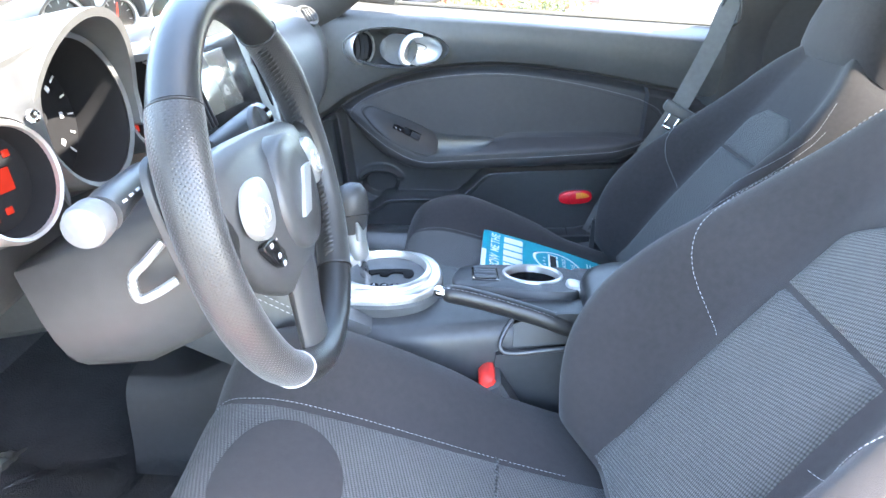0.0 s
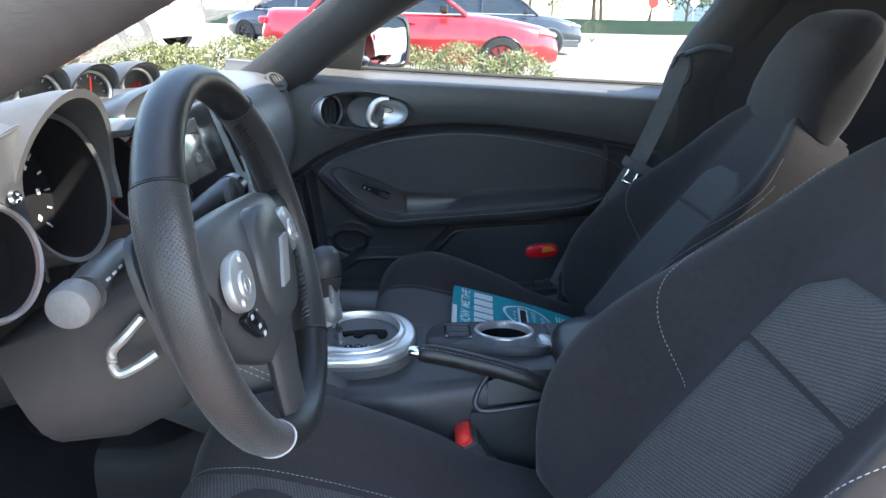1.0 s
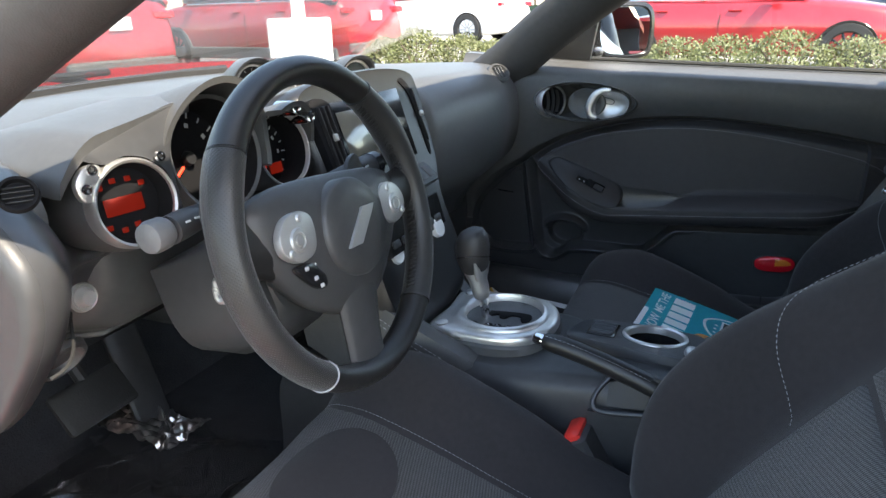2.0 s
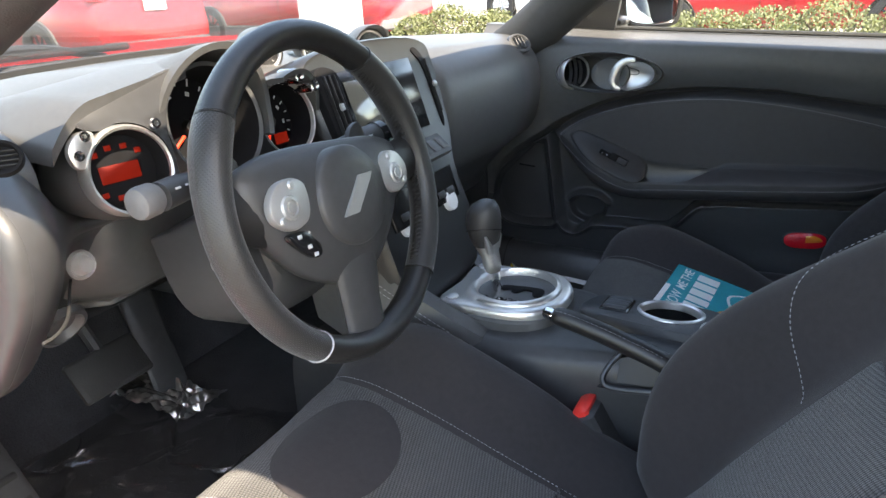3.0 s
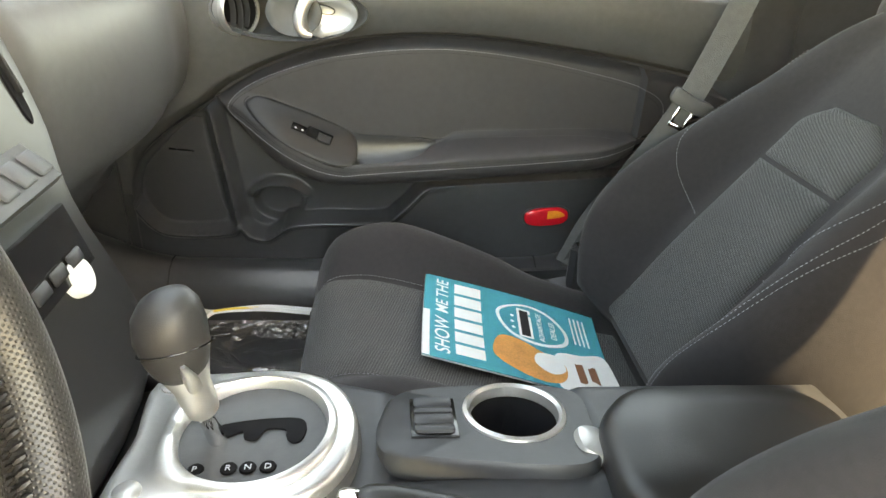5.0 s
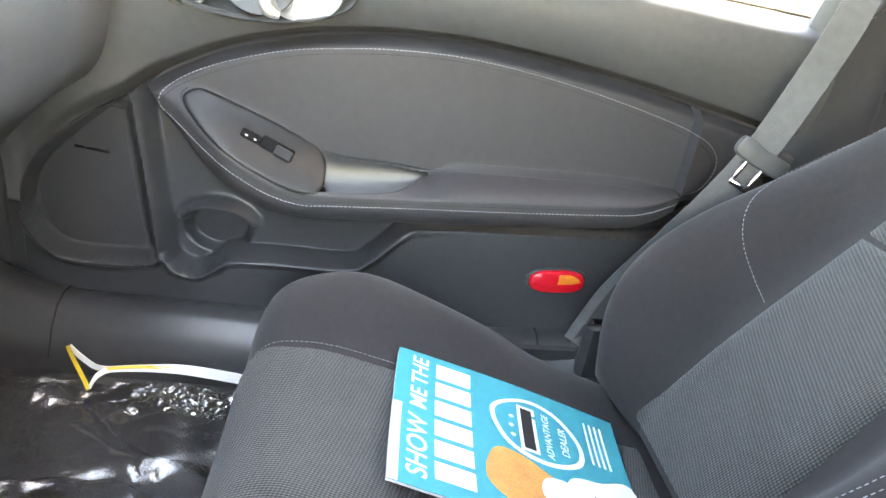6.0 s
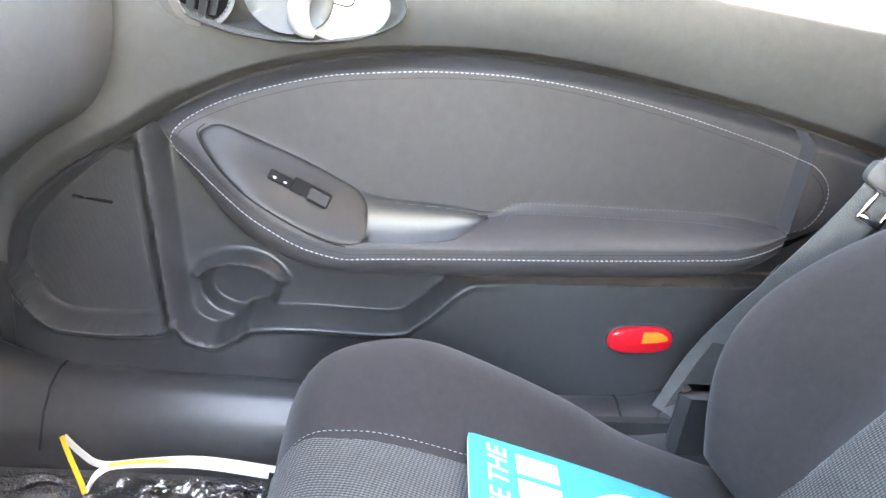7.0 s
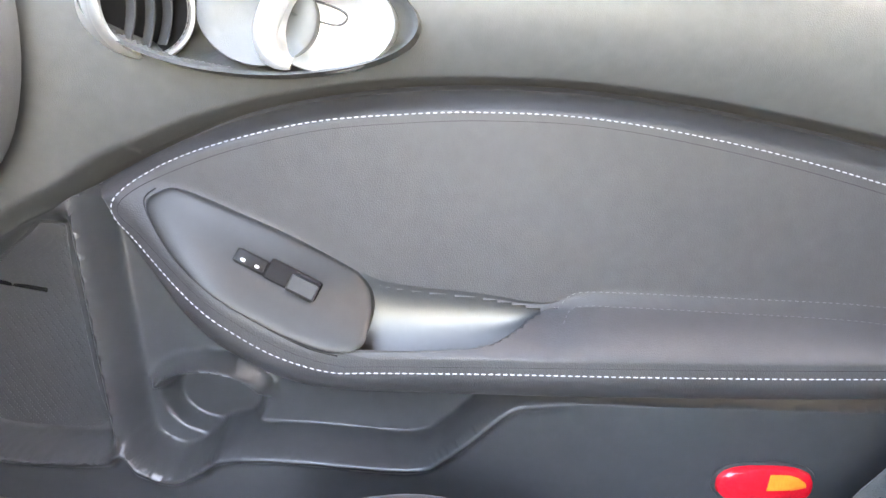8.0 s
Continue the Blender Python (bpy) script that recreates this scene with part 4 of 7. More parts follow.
def lower_ring(y):
    o = step(0.422, 0.555, y)
    q = step(0.455, 0.56, y)
    return [(p[0] - 0.128 * o * (1 if p[0] > -0.4 else 0.3), y, p[1] - (max(0.0, p[1] - 0.84) * 0.75) * q) for p in curve(END, 60, True)]


knee = mesh_ob("knee_panel", *loft([lower_ring(y) for y in list(np.linspace(0.418, 0.56, 28)) + list(np.linspace(0.58, 0.90, 12))]), PLASTIC_L, dash, "grey knee panel under the wheel", flat_angle=65)
mesh_ob("panel_seam", *tube([(-0.2315 - 0.128 * step(0.422, 0.555, y), y, 0.805) for y in np.linspace(0.420, 0.515, 12)], 0.0016, 6), RUBBER, knee)
CAP = curve(END, 60, True)
endcap = mesh_ob("end_cap", *loft([[(-0.36 + (p[0] + 0.36) * k, y, 0.84 + (p[1] - 0.84) * k) for p in CAP] for y, k in ((0.404, 0.90), (0.4045, 0.955), (0.408, 0.985), (0.416, 1.0), (0.425, 0.99))]), PLASTIC_D, dash, "dark end cap of the dashboard", flat_angle=60)
mesh_ob("cover_seam", *tube(curve([(-0.55, 0.4050, 0.912), (-0.36, 0.4038, 0.925), (-0.285, 0.4038, 0.915), (-0.275, 0.4038, 0.87), (-0.29, 0.4038, 0.82), (-0.33, 0.4038, 0.775), (-0.5, 0.4045, 0.745)], 40), 0.0013, 6), RUBBER, endcap)
ductf = axis_pose((-0.405, 0.4035, 0.845), (0, -1, 0))
duct = mesh_ob("duct_frame", *plate([(p[0], p[1]) for p in curve([(-0.09, -0.050), (0.055, -0.045), (0.066, 0.038), (-0.08, 0.045)], 28, True)], ductf, 0.003, 0.002), GLOSSY_D, endcap, "slatted duct outlet in the end cap")
for k in range(5):
    mesh_ob("duct_slat", *turned(block(-0.075, 0.054, -0.036 + k * 0.0160, -0.032 + k * 0.0160, 0.002, 0.006, 0.001), ductf), PLASTIC, duct, "grey slat")
bm_ = axis_pose((-0.306, 0.516, 0.826), (0.85, 0.0, 0.1)) @ Matrix.Scale(0.9, 4)
btn = mesh_ob("dimmer_button", *lathe([(0.0, 0.008), (0.008, 0.008), (0.010, 0.005), (0.012, -0.002), (0.015, 0.001), (0.017, -0.004)], bm_, 24), SILVER_P, dash, "round grey button")
mesh_ob("release_recess", *lathe([(0.0, -0.006), (0.016, -0.005), (0.021, 0.003), (0.025, 0.002), (0.027, -0.006)], axis_pose((-0.322, 0.490, 0.765), (0.8, 0.0, -0.55)), 24), PLASTIC_D, dash)

# ---- steering column, stalks and wheel ----
col = thing("steering_column", "grey steering column shroud with two stalks", "steering column", at=(-0.25, 0.69, 0.82))
WAX = Vector((math.cos(radians(15)), 0, math.sin(radians(15))))
HUB = Vector((-0.117, 0.690, 0.872))


def col_ring(d, w, up_, dn):
    c = HUB - WAX * d
    up = Vector((-WAX.z, 0, WAX.x))
    return [c + Vector((0, 1, 0)) * (w * math.copysign(abs(math.cos(a)) ** 0.6, math.cos(a))) + up * ((up_ if math.sin(a) > 0 else dn) * math.copysign(abs(math.sin(a)) ** 0.6, math.sin(a))) for a in [k * math.tau / 32 for k in range(32)]]


mesh_ob("shroud", *loft([col_ring(0.050, 0.052, 0.035, 0.055), col_ring(0.058, 0.070, 0.040, 0.085), col_ring(0.09, 0.078, 0.036, 0.115), col_ring(0.15, 0.085, 0.018, 0.130), col_ring(0.20, 0.09, 0.005, 0.12)]), PLASTIC_D, col, "grey moulded shroud")
st = tube(curve([(-0.20, 0.62, 0.905), (-0.192, 0.56, 0.907), (-0.186, 0.525, 0.907)], 10), [0.010, 0.011, 0.011, 0.012, 0.012, 0.013, 0.0135, 0.0135, 0.0135, 0.0135], 16)
stalk = mesh_ob("light_stalk", *st, PLASTIC_D, col, "black light stalk with grey end knob")
mesh_ob("stalk_knob", *lathe([(0.0, 0.024), (0.009, 0.0238), (0.0135, 0.022), (0.0150, 0.017), (0.0146, 0.004), (0.0125, 0.0)], axis_pose((-0.188, 0.523, 0.907), (0.10, -1, 0.0)), 24), GREY_PL, stalk, "grey fluted knob")
for k in range(3):
    mesh_ob("stalk_mark", *turned(block(-0.003, 0.003, -0.001, 0.001, 0, 0.0006, 0.0002), axis_pose((-0.1755 - 0.001 * k, 0.538 + 0.012 * k, 0.913), (0.9, 0, 0.5))), MARK, stalk)
st2 = tube(curve([(-0.20, 0.765, 0.885), (-0.19, 0.82, 0.889), (-0.178, 0.872, 0.893)], 10), [0.009, 0.010, 0.011, 0.012, 0.013, 0.014, 0.015, 0.016, 0.017, 0.016], 16)
stalk2 = mesh_ob("wiper_stalk", *st2, PLASTIC_D, col, "black wiper stalk")
mesh_ob("stalk_cap", *lathe([(0.0, 0.004), (0.012, 0.003), (0.0175, -0.002), (0.0175, -0.014)], axis_pose((-0.178, 0.874, 0.893), (0.15, 1, 0.05)), 24), GLOSSY_D, stalk2)
mesh_ob("stalk_marks", *join(*[turned(block(-0.004, 0.004, -0.0012, 0.0012, 0, 0.0006, 0.0002), axis_pose((-0.170, 0.81 + 0.014 * k, 0.898), (0.9, 0, 0.5))) for k in range(3)]), MARK, stalk2)
for s in (-1, 1):
    pm = axis_pose(HUB - WAX * 0.035 + Vector((0, s * 0.085, 0.01)), WAX)
    x = -s
    pts = curve([(x * -0.01, 0.052), (x * 0.050 * -1, 0.066), (x * -0.066, 0.040), (x * -0.060, -0.030), (x * -0.035, -0.078), (x * -0.018, -0.070), (x * -0.020, -0.02)], 40, True)
    if s > 0:
        pts = curve([(-0.006, 0.034), (0.016, 0.052), (0.026, 0.040), (0.022, 0.0), (0.012, -0.030), (0.0, -0.030)], 40, True)
    mesh_ob("shift_paddle", *plate([(p[0], p[1]) for p in pts], pm, 0.006, 0.002), PLASTIC_D, col, "black shift paddle behind the wheel")
mesh_ob("paddle_mount", *tube(curve([(-0.186, 0.605, 0.853), (-0.199, 0.597, 0.838), (-0.209, 0.593, 0.826), (-0.206, 0.592, 0.808), (-0.192, 0.596, 0.812), (-0.178, 0.604, 0.820)], 28), 0.0042, 8), SILVER_P, col, "satin silver paddle arm")

wheel = thing("steering_wheel", "black leather steering wheel with silver spoke switches", "steering wheel", at=tuple(HUB))
WR = axis_pose(HUB, WAX)
WM = WR @ Matrix.Translation((-0.008, -0.006, 0)) @ Matrix.Rotation(radians(-4), 4, "Z")
# in this pose x runs to the passenger side, y up along the wheel, z towards the driver
RIM = 0.164


def rim_part(a0, a1, n, name, material, label="", fat=1.0):
    rings = []
    for i in range(n):
        a = radians(a0 + (a1 - a0) * i / (n - 1))
        c = Vector((RIM * math.cos(a), RIM * math.sin(a), 0))
        out = Vector((math.cos(a), math.sin(a), 0))
        grip = 1.0 + 0.10 * math.exp(-(((math.degrees(a) % 360) - 150) / 14) ** 2) + 0.10 * math.exp(-(((math.degrees(a) % 360) - 30) / 14) ** 2)
        w, d = 0.0145 * fat * grip, 0.0185 * fat * grip
        rings.append([WR @ (c + out * w * math.cos(k * math.tau / 18) + Vector((0, 0, 1)) * d * math.sin(k * math.tau / 18)) for k in range(18)])
    v, f = loft(rings)
    return mesh_ob(name, v, f, material, wheel, label, flat_angle=70, uv=(n, 18, RIM * radians(abs(a1 - a0)), 0.105))


rim_top = rim_part(52, 141, 40, "rim_top", LEATHER, "smooth black leather on the upper rim")
rim_l = rim_part(142, 232, 40, "rim_grip", LEATHER_P, "pierced leather grip", 1.03)
rim_r = rim_part(-52, 51, 44, "rim_grip", LEATHER_P, "pierced leather grip", 1.03)
rim_b = rim_part(233, 307, 34, "rim_base", LEATHER, "smooth black leather on the lower rim")
for a in (51.5, 141.5, 232.5, 307.5):
    a = radians(a)
    c = Vector((RIM * math.cos(a), RIM * math.sin(a), 0))
    out = Vector((math.cos(a), math.sin(a), 0))
    mesh_ob("rim_seam", *tube([WR @ (c + out * 0.0152 * math.cos(k * math.tau / 24) + Vector((0, 0, 1)) * 0.0193 * math.sin(k * math.tau / 24)) for k in range(24)], 0.0010, 6, closed=True), THREAD if a > 4 and a < 4.2 else LEATHER, wheel)
# lacing along the inner side of the grips
for a0, a1 in ((-48, 48), (146, 228)):
    pieces = []
    for i in range(46 if a0 < 0 else 38):
        a = radians(a0 + (a1 - a0) * i / (45 if a0 < 0 else 37))
        for s in (-1, 1):
            b = a + radians(1.0 * s)
            p = [WR @ Vector(((RIM - 0.0150 + q) * math.cos(g), (RIM - 0.0150 + q) * math.sin(g), h)) for g, q, h in ((a, -0.0010, 0.0), (b, 0.0003, 0.0055 * s))]
            pieces.append(tube([p[0], p[0].lerp(p[1], 0.5), p[1]], [0.0010, 0.0020, 0.0010], 6))
    ob = mesh_ob("lacing", *join(*pieces), LEATHER, wheel, "crossed lacing on the inner rim")
    ob["kind"] = "stuff"
# hub pad
PAD = curve([(-0.128, 0.046), (-0.095, 0.060), (-0.04, 0.063), (0.04, 0.060), (0.095, 0.055), (0.125, 0.040), (0.122, 0.012), (0.105, -0.022), (0.070, -0.060), (0.030, -0.084), (-0.025, -0.084), (-0.072, -0.062), (-0.110, -0.022), (-0.128, 0.015)], 70, True)


def pad_ring(k, h, grow=1.0):
    return [WM @ Vector((p[0] * k, p[1] * k * grow, h)) for p in PAD]


hub = mesh_ob("hub_pad", *loft([pad_ring(0.80, -0.045), pad_ring(0.97, -0.015), pad_ring(1.0, -0.004), pad_ring(0.97, 0.004), pad_ring(0.85, 0.010), pad_ring(0.65, 0.018), pad_ring(0.4, 0.023)]), HUB_PL, wheel, "grained black airbag cover", flat_angle=60)
DISC = [(0.054 * math.cos(a), 0.002 + 0.052 * math.sin(a)) for a in [k * math.tau / 48 for k in range(48)]]
disc = mesh_ob("hub_disc", *loft([[WM @ Vector((x * k, 0.002 + (y - 0.002) * k, h)) for x, y in DISC] for k, h in ((1.0, 0.008), (1.0, 0.0235), (0.95, 0.0275), (0.6, 0.030), (0.2, 0.031))]), HUB_PL, wheel, "round airbag lid", flat_angle=60)
# slanted bright emblem, a plain shape
EM = [(0.002, 0.018), (0.024, 0.018), (0.020, 0.011), (-0.004, -0.018), (-0.026, -0.018), (-0.021, -0.011)]
em = [WM @ Vector((x + y * 0.25, y + 0.002, 0.0325 + h)) for h in (-0.002, 0.0015) for x, y in EM]
nE = len(EM)
mesh_ob("emblem", em, [tuple(range(nE, 2 * nE))] + [(i, (i + 1) % nE, (i + 1) % nE + nE, i + nE) for i in range(nE)], SILVER_P, disc, "slanted chrome emblem", smooth=False)
# spokes
for s in (-1, 1):
    rings = []
    for t, yy_, w, h, th in ((0.050, 0.000, 0.040, 0.004, 0.016), (0.085, 0.004, 0.036, -0.002, 0.014), (0.120, 0.012, 0.030, -0.006, 0.012), (0.158, 0.022, 0.026, -0.004, 0.012)):
        rings.append([WM @ Vector((s * t, yy_ + w * math.cos(k * math.tau / 20), h + th * math.sin(k * math.tau / 20))) for k in range(20)])
    mesh_ob("spoke", *loft(rings), LEATHER, wheel, "black side spoke")
    # silver switch plate
    sp = curve([(s * 0.062, 0.022), (s * 0.076, 0.031), (s * 0.098, 0.029), (s * 0.113, 0.014), (s * 0.112, -0.004), (s * 0.092, -0.016), (s * 0.070, -0.012), (s * 0.061, 0.004)], 40, True)
    sm = WM @ Matrix.Translation((0, 0.004, 0.013))
    plate_ob = mesh_ob("switch_plate", *plate([(p[0], p[1]) for p in sp], sm, 0.0085, 0.003), SILVER_P, wheel, "satin silver switch plate")
    bp = WM @ Matrix.Translation((s * 0.090, 0.009, 0.0212))
    mesh_ob("control_pad", *lathe([(0.0, 0.0030), (0.0052, 0.0030), (0.0060, 0.0014), (0.0070, 0.0014), (0.0078, 0.0030), (0.0108, 0.0024), (0.0122, 0.0002), (0.0124, -0.002)], bp, 24), SILVER_P, plate_ob, "round silver control")
    for x, y in ((0.082, 0.026), (0.103, -0.004)):
        mesh_ob("button", *lathe([(0.0, 0.0022), (0.0032, 0.0022), (0.0046, 0.0)], WM @ Matrix.Translation((s * x, y + 0.003, 0.0212)), 16), SILVER_P, plate_ob)
kp = WM @ Matrix.Translation((-0.074, -0.026, 0.011))
keypad = mesh_ob("keypad", *plate([(p[0], p[1]) for p in curve([(-0.024, 0.010), (0.0, 0.010), (0.014, 0.002), (0.016, -0.016), (0.004, -0.018), (-0.012, -0.006)], 28, True)], kp, 0.006, 0.002), GLOSSY_D, wheel, "gloss black call keypad")
for x, y in ((-0.010, 0.006), (0.006, 0.008), (0.0, -0.006), (0.006, -0.015)):
    mesh_ob("key_mark", *turned(block(x - 0.003, x + 0.003, y - 0.002, y + 0.002, 0.005, 0.0066, 0.0005), kp), MARK, keypad)
# lower spoke: two legs
low = []
for t, w, h, th in ((-0.055, 0.036, 0.004, 0.012), (-0.085, 0.034, 0.002, 0.012), (-0.115, 0.031, -0.002, 0.011), (-0.140, 0.031, -0.004, 0.011), (-0.160, 0.036, -0.004, 0.012)):
    low.append([WM @ Vector((w * math.cos(k * math.tau / 20), t, h + th * math.sin(k * math.tau / 20))) for k in range(20)])
mesh_ob("lower_spoke", *loft(low), HUB_PL, wheel, "grey lower spoke")

# ---- centre stack ----
stack = thing("centre_stack", "black centre stack with screen, vents and knobs", "centre stack", at=(-0.30, 1.04, 0.62))
SN = Vector((1.0, 0.0, 0.36)).normalized()
SM = axis_pose((-0.272, 1.040, 0.900), SN)  # x to the passenger side, y up the panel
body = curve([(-0.175, 0.055), (-0.165, 0.085), (-0.10, 0.098), (0.0, 0.102), (0.10, 0.098), (0.165, 0.085), (0.178, 0.055), (0.165, -0.06), (0.135, -0.14), (0.115, -0.30), (-0.115, -0.30), (-0.135, -0.14), (-0.165, -0.06)], 70, True)
sb = mesh_ob("body", *loft([[SM @ Vector((p[0] * k, p[1] * k, h)) for p in body] for k, h in ((1.03, -0.10), (1.02, -0.01), (1.0, 0.0), (0.97, 0.005), (0.93, 0.003), (0.5, 0.002))]), STACK_BLACK, stack, "dark framed stack body", flat_angle=50)
SCR = [(-0.100, -0.028), (0.020, -0.034), (0.024, 0.044), (-0.100, 0.046)]
fr = mesh_ob("screen_frame", *plate([(-0.112, -0.050), (0.095, -0.056), (0.100, 0.062), (-0.112, 0.062)], SM @ Matrix.Translation((0, 0, 0.001)), 0.006, 0.003), GLOSSY_D, stack, "gloss black screen frame")
mesh_ob("screen", *plate(SCR, SM @ Matrix.Translation((0, 0, 0.0045)), 0.0035, 0.001), SCREEN, fr, "pale grey switched-off screen")
for s in (-1, 1):
    # a broad vent beside the driver, a slim curved one beside the passenger
    vm2 = SM @ Matrix.Translation((0.132 if s > 0 else -0.142, 0.008 if s > 0 else 0.012, 0.001))
    vo = [(-0.014, 0.064), (0.000, 0.068), (0.016, 0.050), (0.022, 0.010), (0.018, -0.060), (0.008, -0.068), (0.008, 0.010), (0.002, 0.044)] if s > 0 else [(-0.022, 0.055), (0.022, 0.050), (0.024, 0.0), (0.016, -0.055), (-0.018, -0.058), (-0.024, 0.0)]
    h0 = 0.004 if s > 0 else 0.016
    vb = mesh_ob("vent", *plate([(p[0], p[1]) for p in curve(vo, 40, True)], vm2, h0, 0.002), VENT_BLACK, stack, "slim curved air vent" if s > 0 else "upright black air vent")
    for k in range(1 if s > 0 else 3):
        x = 0.013 if s > 0 else -0.013 + 0.011 * k
        mesh_ob("vent_slat", *turned(block(x, x + 0.0035, -0.048, 0.046, h0 - 0.002, h0 + 0.005, 0.001), vm2), STACK_BLACK, vb)
    mesh_ob("vent_tab", *turned(block(0.010, 0.022, -0.005, 0.005, h0 + 0.003, h0 + 0.009, 0.002) if s > 0 else block(-0.004, 0.004, -0.005, 0.005, h0 + 0.004, h0 + 0.009, 0.001), vm2), SILVER_P, vb, "small silver tab")
# control panel under the screen
ctl = SM @ Matrix.Translation((0, -0.095, 0.004)) @ Matrix.Rotation(radians(-30), 4, "X")
cp = mesh_ob("button_panel", *plate([(-0.11, -0.020), (0.11, -0.020), (0.115, 0.020), (-0.115, 0.020)], ctl, 0.010, 0.003), PLASTIC_U, stack, "sloped panel of keys")
mesh_ob("jog_dial", *lathe([(0.0, 0.022), (0.010, 0.022), (0.013, 0.020), (0.014, 0.010)], ctl, 24), SILVER, cp)
for k in range(8):
    x = -0.098 + 0.028 * k
    if abs(x) > 0.018:
        mesh_ob("key", *turned(block(x - 0.011, x + 0.011, -0.012, 0.012, 0.009, 0.013, 0.002), ctl), PLASTIC, cp)
# audio unit and climate knobs
au = SM @ Matrix.Translation((0, -0.158, 0.004))
aud = mesh_ob("audio_unit", *plate([(-0.105, -0.028), (0.105, -0.028), (0.108, 0.028), (-0.108, 0.028)], au, 0.006, 0.003), GLOSSY_D, stack, "gloss black audio unit")
for k in range(6):
    mesh_ob("key", *turned(block(-0.085 + 0.030 * k, -0.062 + 0.030 * k, -0.018, -0.006, 0.006, 0.009, 0.001), au), PLASTIC_D, aud)
for p in ((-0.205, 0.969, 0.728), (-0.190, 1.098, 0.664), (-0.200, 1.112, 0.728)):
    kn = axis_pose(Vector(p) - SN * 0.020, SN)
    ob = mesh_ob("climate_knob", *lathe([(0.024, -0.03), (0.025, 0.0), (0.0215, 0.004), (0.0165, 0.006), (0.0160, 0.018), (0.0150, 0.019), (0.0, 0.0195)], kn, 28), GLOSSY_D, stack, "black climate knob with white collar")
    mesh_ob("knob_collar", *lathe([(0.0166, 0.005), (0.0180, 0.006), (0.0176, 0.020), (0.0162, 0.0225), (0.0, 0.023)], kn, 28), PAPER, ob, "pale knob collar")

# ---- centre console ----
con = thing("centre_console", "black centre console with silver shifter surround", "centre console", at=(0.1, 1.04, 0.35))


def con_top(x):
    return 0.590 + 0.018 * step(-0.1, 0.25, x) - 0.10 * step(-0.14, -0.36, x)


def con_ring(x):
    wl, wr = 0.132 - 0.010 * step(0.0, 0.16, x), 0.118 - 0.030 * step(-0.02, 0.10, x)
    zt = con_top(x)
    pts = [(-wl - 0.012, 0.33), (-wl - 0.004, zt - 0.12), (-wl, zt - 0.035), (-wl + 0.014, zt - 0.006), (-wl + 0.04, zt), (0.0, zt + 0.004), (wr - 0.04, zt), (wr - 0.014, zt - 0.006), (wr, zt - 0.035), (wr + 0.004, zt - 0.12), (wr + 0.012, 0.33)]
    return [(x, 1.04 + p[0], p[1] - (0.09 if math.hypot(x - 0.180, p[0] - 0.030) < 0.047 else 0.013 * step(0.055, 0.075, x) * step(0.255, 0.235, x) * step(-0.05, -0.03, p[0]) * step(0.090, 0.072, p[0]))) for p in curve(pts, 110)]


cbody = mesh_ob("body", *loft([con_ring(x) for x in np.linspace(-0.42, 0.50, 150)]), PLASTIC_D, con, "black console body", flat_angle=60)
# stitched knee pads on both flanks
for s in (-1, 1):
    kpad = mesh_ob("knee_pad", *shell(lambda u, v: (-0.34 + (0.28 if s < 0 else 0.19) * u, 1.04 + s * (0.142 + 0.012 * math.sin(math.pi * v) - 0.024 * u ** 3), (0.745 - 0.155 * u) - (0.17 - 0.02 * u) * (1 - v)), 14, 10, (0, -s * 0.03, 0)), PLASTIC, con, "stitched grey knee pad")
    for off in (0.010, 0.018):
        stitches("stitching", [(-0.33 + 0.26 * k / 20, 1.04 + s * (0.149 + off * 0.3 - 0.020 * (k / 20) ** 3), 0.735 - 0.144 * k / 20 - off) for k in range(19 if s < 0 else 15)], kpad, 0.005, 0.003, 0.0007)
# shifter surround
RC = Vector((-0.050, 1.036, 0.604))
tiltm = Matrix.Translation(RC) @ Matrix.Rotation(radians(-2), 4, "Y")
WING = curve([(0.087, 0.0), (0.080, 0.038), (0.055, 0.070), (0.012, 0.084), (-0.040, 0.083), (-0.086, 0.082), (-0.104, 0.070), (-0.104, 0.040), (-0.099, 0.0), (-0.104, -0.040), (-0.104, -0.070), (-0.086, -0.082), (-0.040, -0.083), (0.012, -0.084), (0.055, -0.070), (0.080, -0.038)], 600, True)
outer = []
for k in range(72):
    a = k * math.tau / 72
    p = max(WING, key=lambda q: (q[0] * math.cos(a) + q[1] * math.sin(a)) / math.hypot(q[0], q[1]))
    outer.append((p[0], p[1]))
inner = [(0.062 * math.cos(k * math.tau / 72), 0.062 * math.sin(k * math.tau / 72)) for k in range(72)]


def sur_ring(q, h):
    return [tiltm @ Vector((a[0] + (b[0] - a[0]) * q, a[1] + (b[1] - a[1]) * q, h)) for a, b in zip(outer, inner)]


mesh_ob("surround_base", *loft([[tiltm @ Vector((x * 1.02, y * 1.04, -0.05)) for x, y in outer], [tiltm @ Vector((x * 1.03, y * 1.05, 0.000)) for x, y in outer], sur_ring(0.05, 0.006)], caps=False), PLASTIC, con, "black stepped base")
surround = mesh_ob("shifter_surround", *loft([sur_ring(0.0, 0.000), sur_ring(-0.02, 0.010), sur_ring(0.06, 0.0165), sur_ring(0.22, 0.0185), sur_ring(0.62, 0.0185), sur_ring(0.70, 0.024), sur_ring(0.93, 0.025), sur_ring(1.0, 0.021), sur_ring(1.04, 0.008)], caps=False), SILVER, con, "satin silver shifter surround", flat_angle=62)
mesh_ob("gate_plate", *lathe([(0.0, 0.010), (0.045, 0.011), (0.060, 0.0135), (0.0645, 0.012)], tiltm, 48), PLASTIC, con, "grey gate plate")
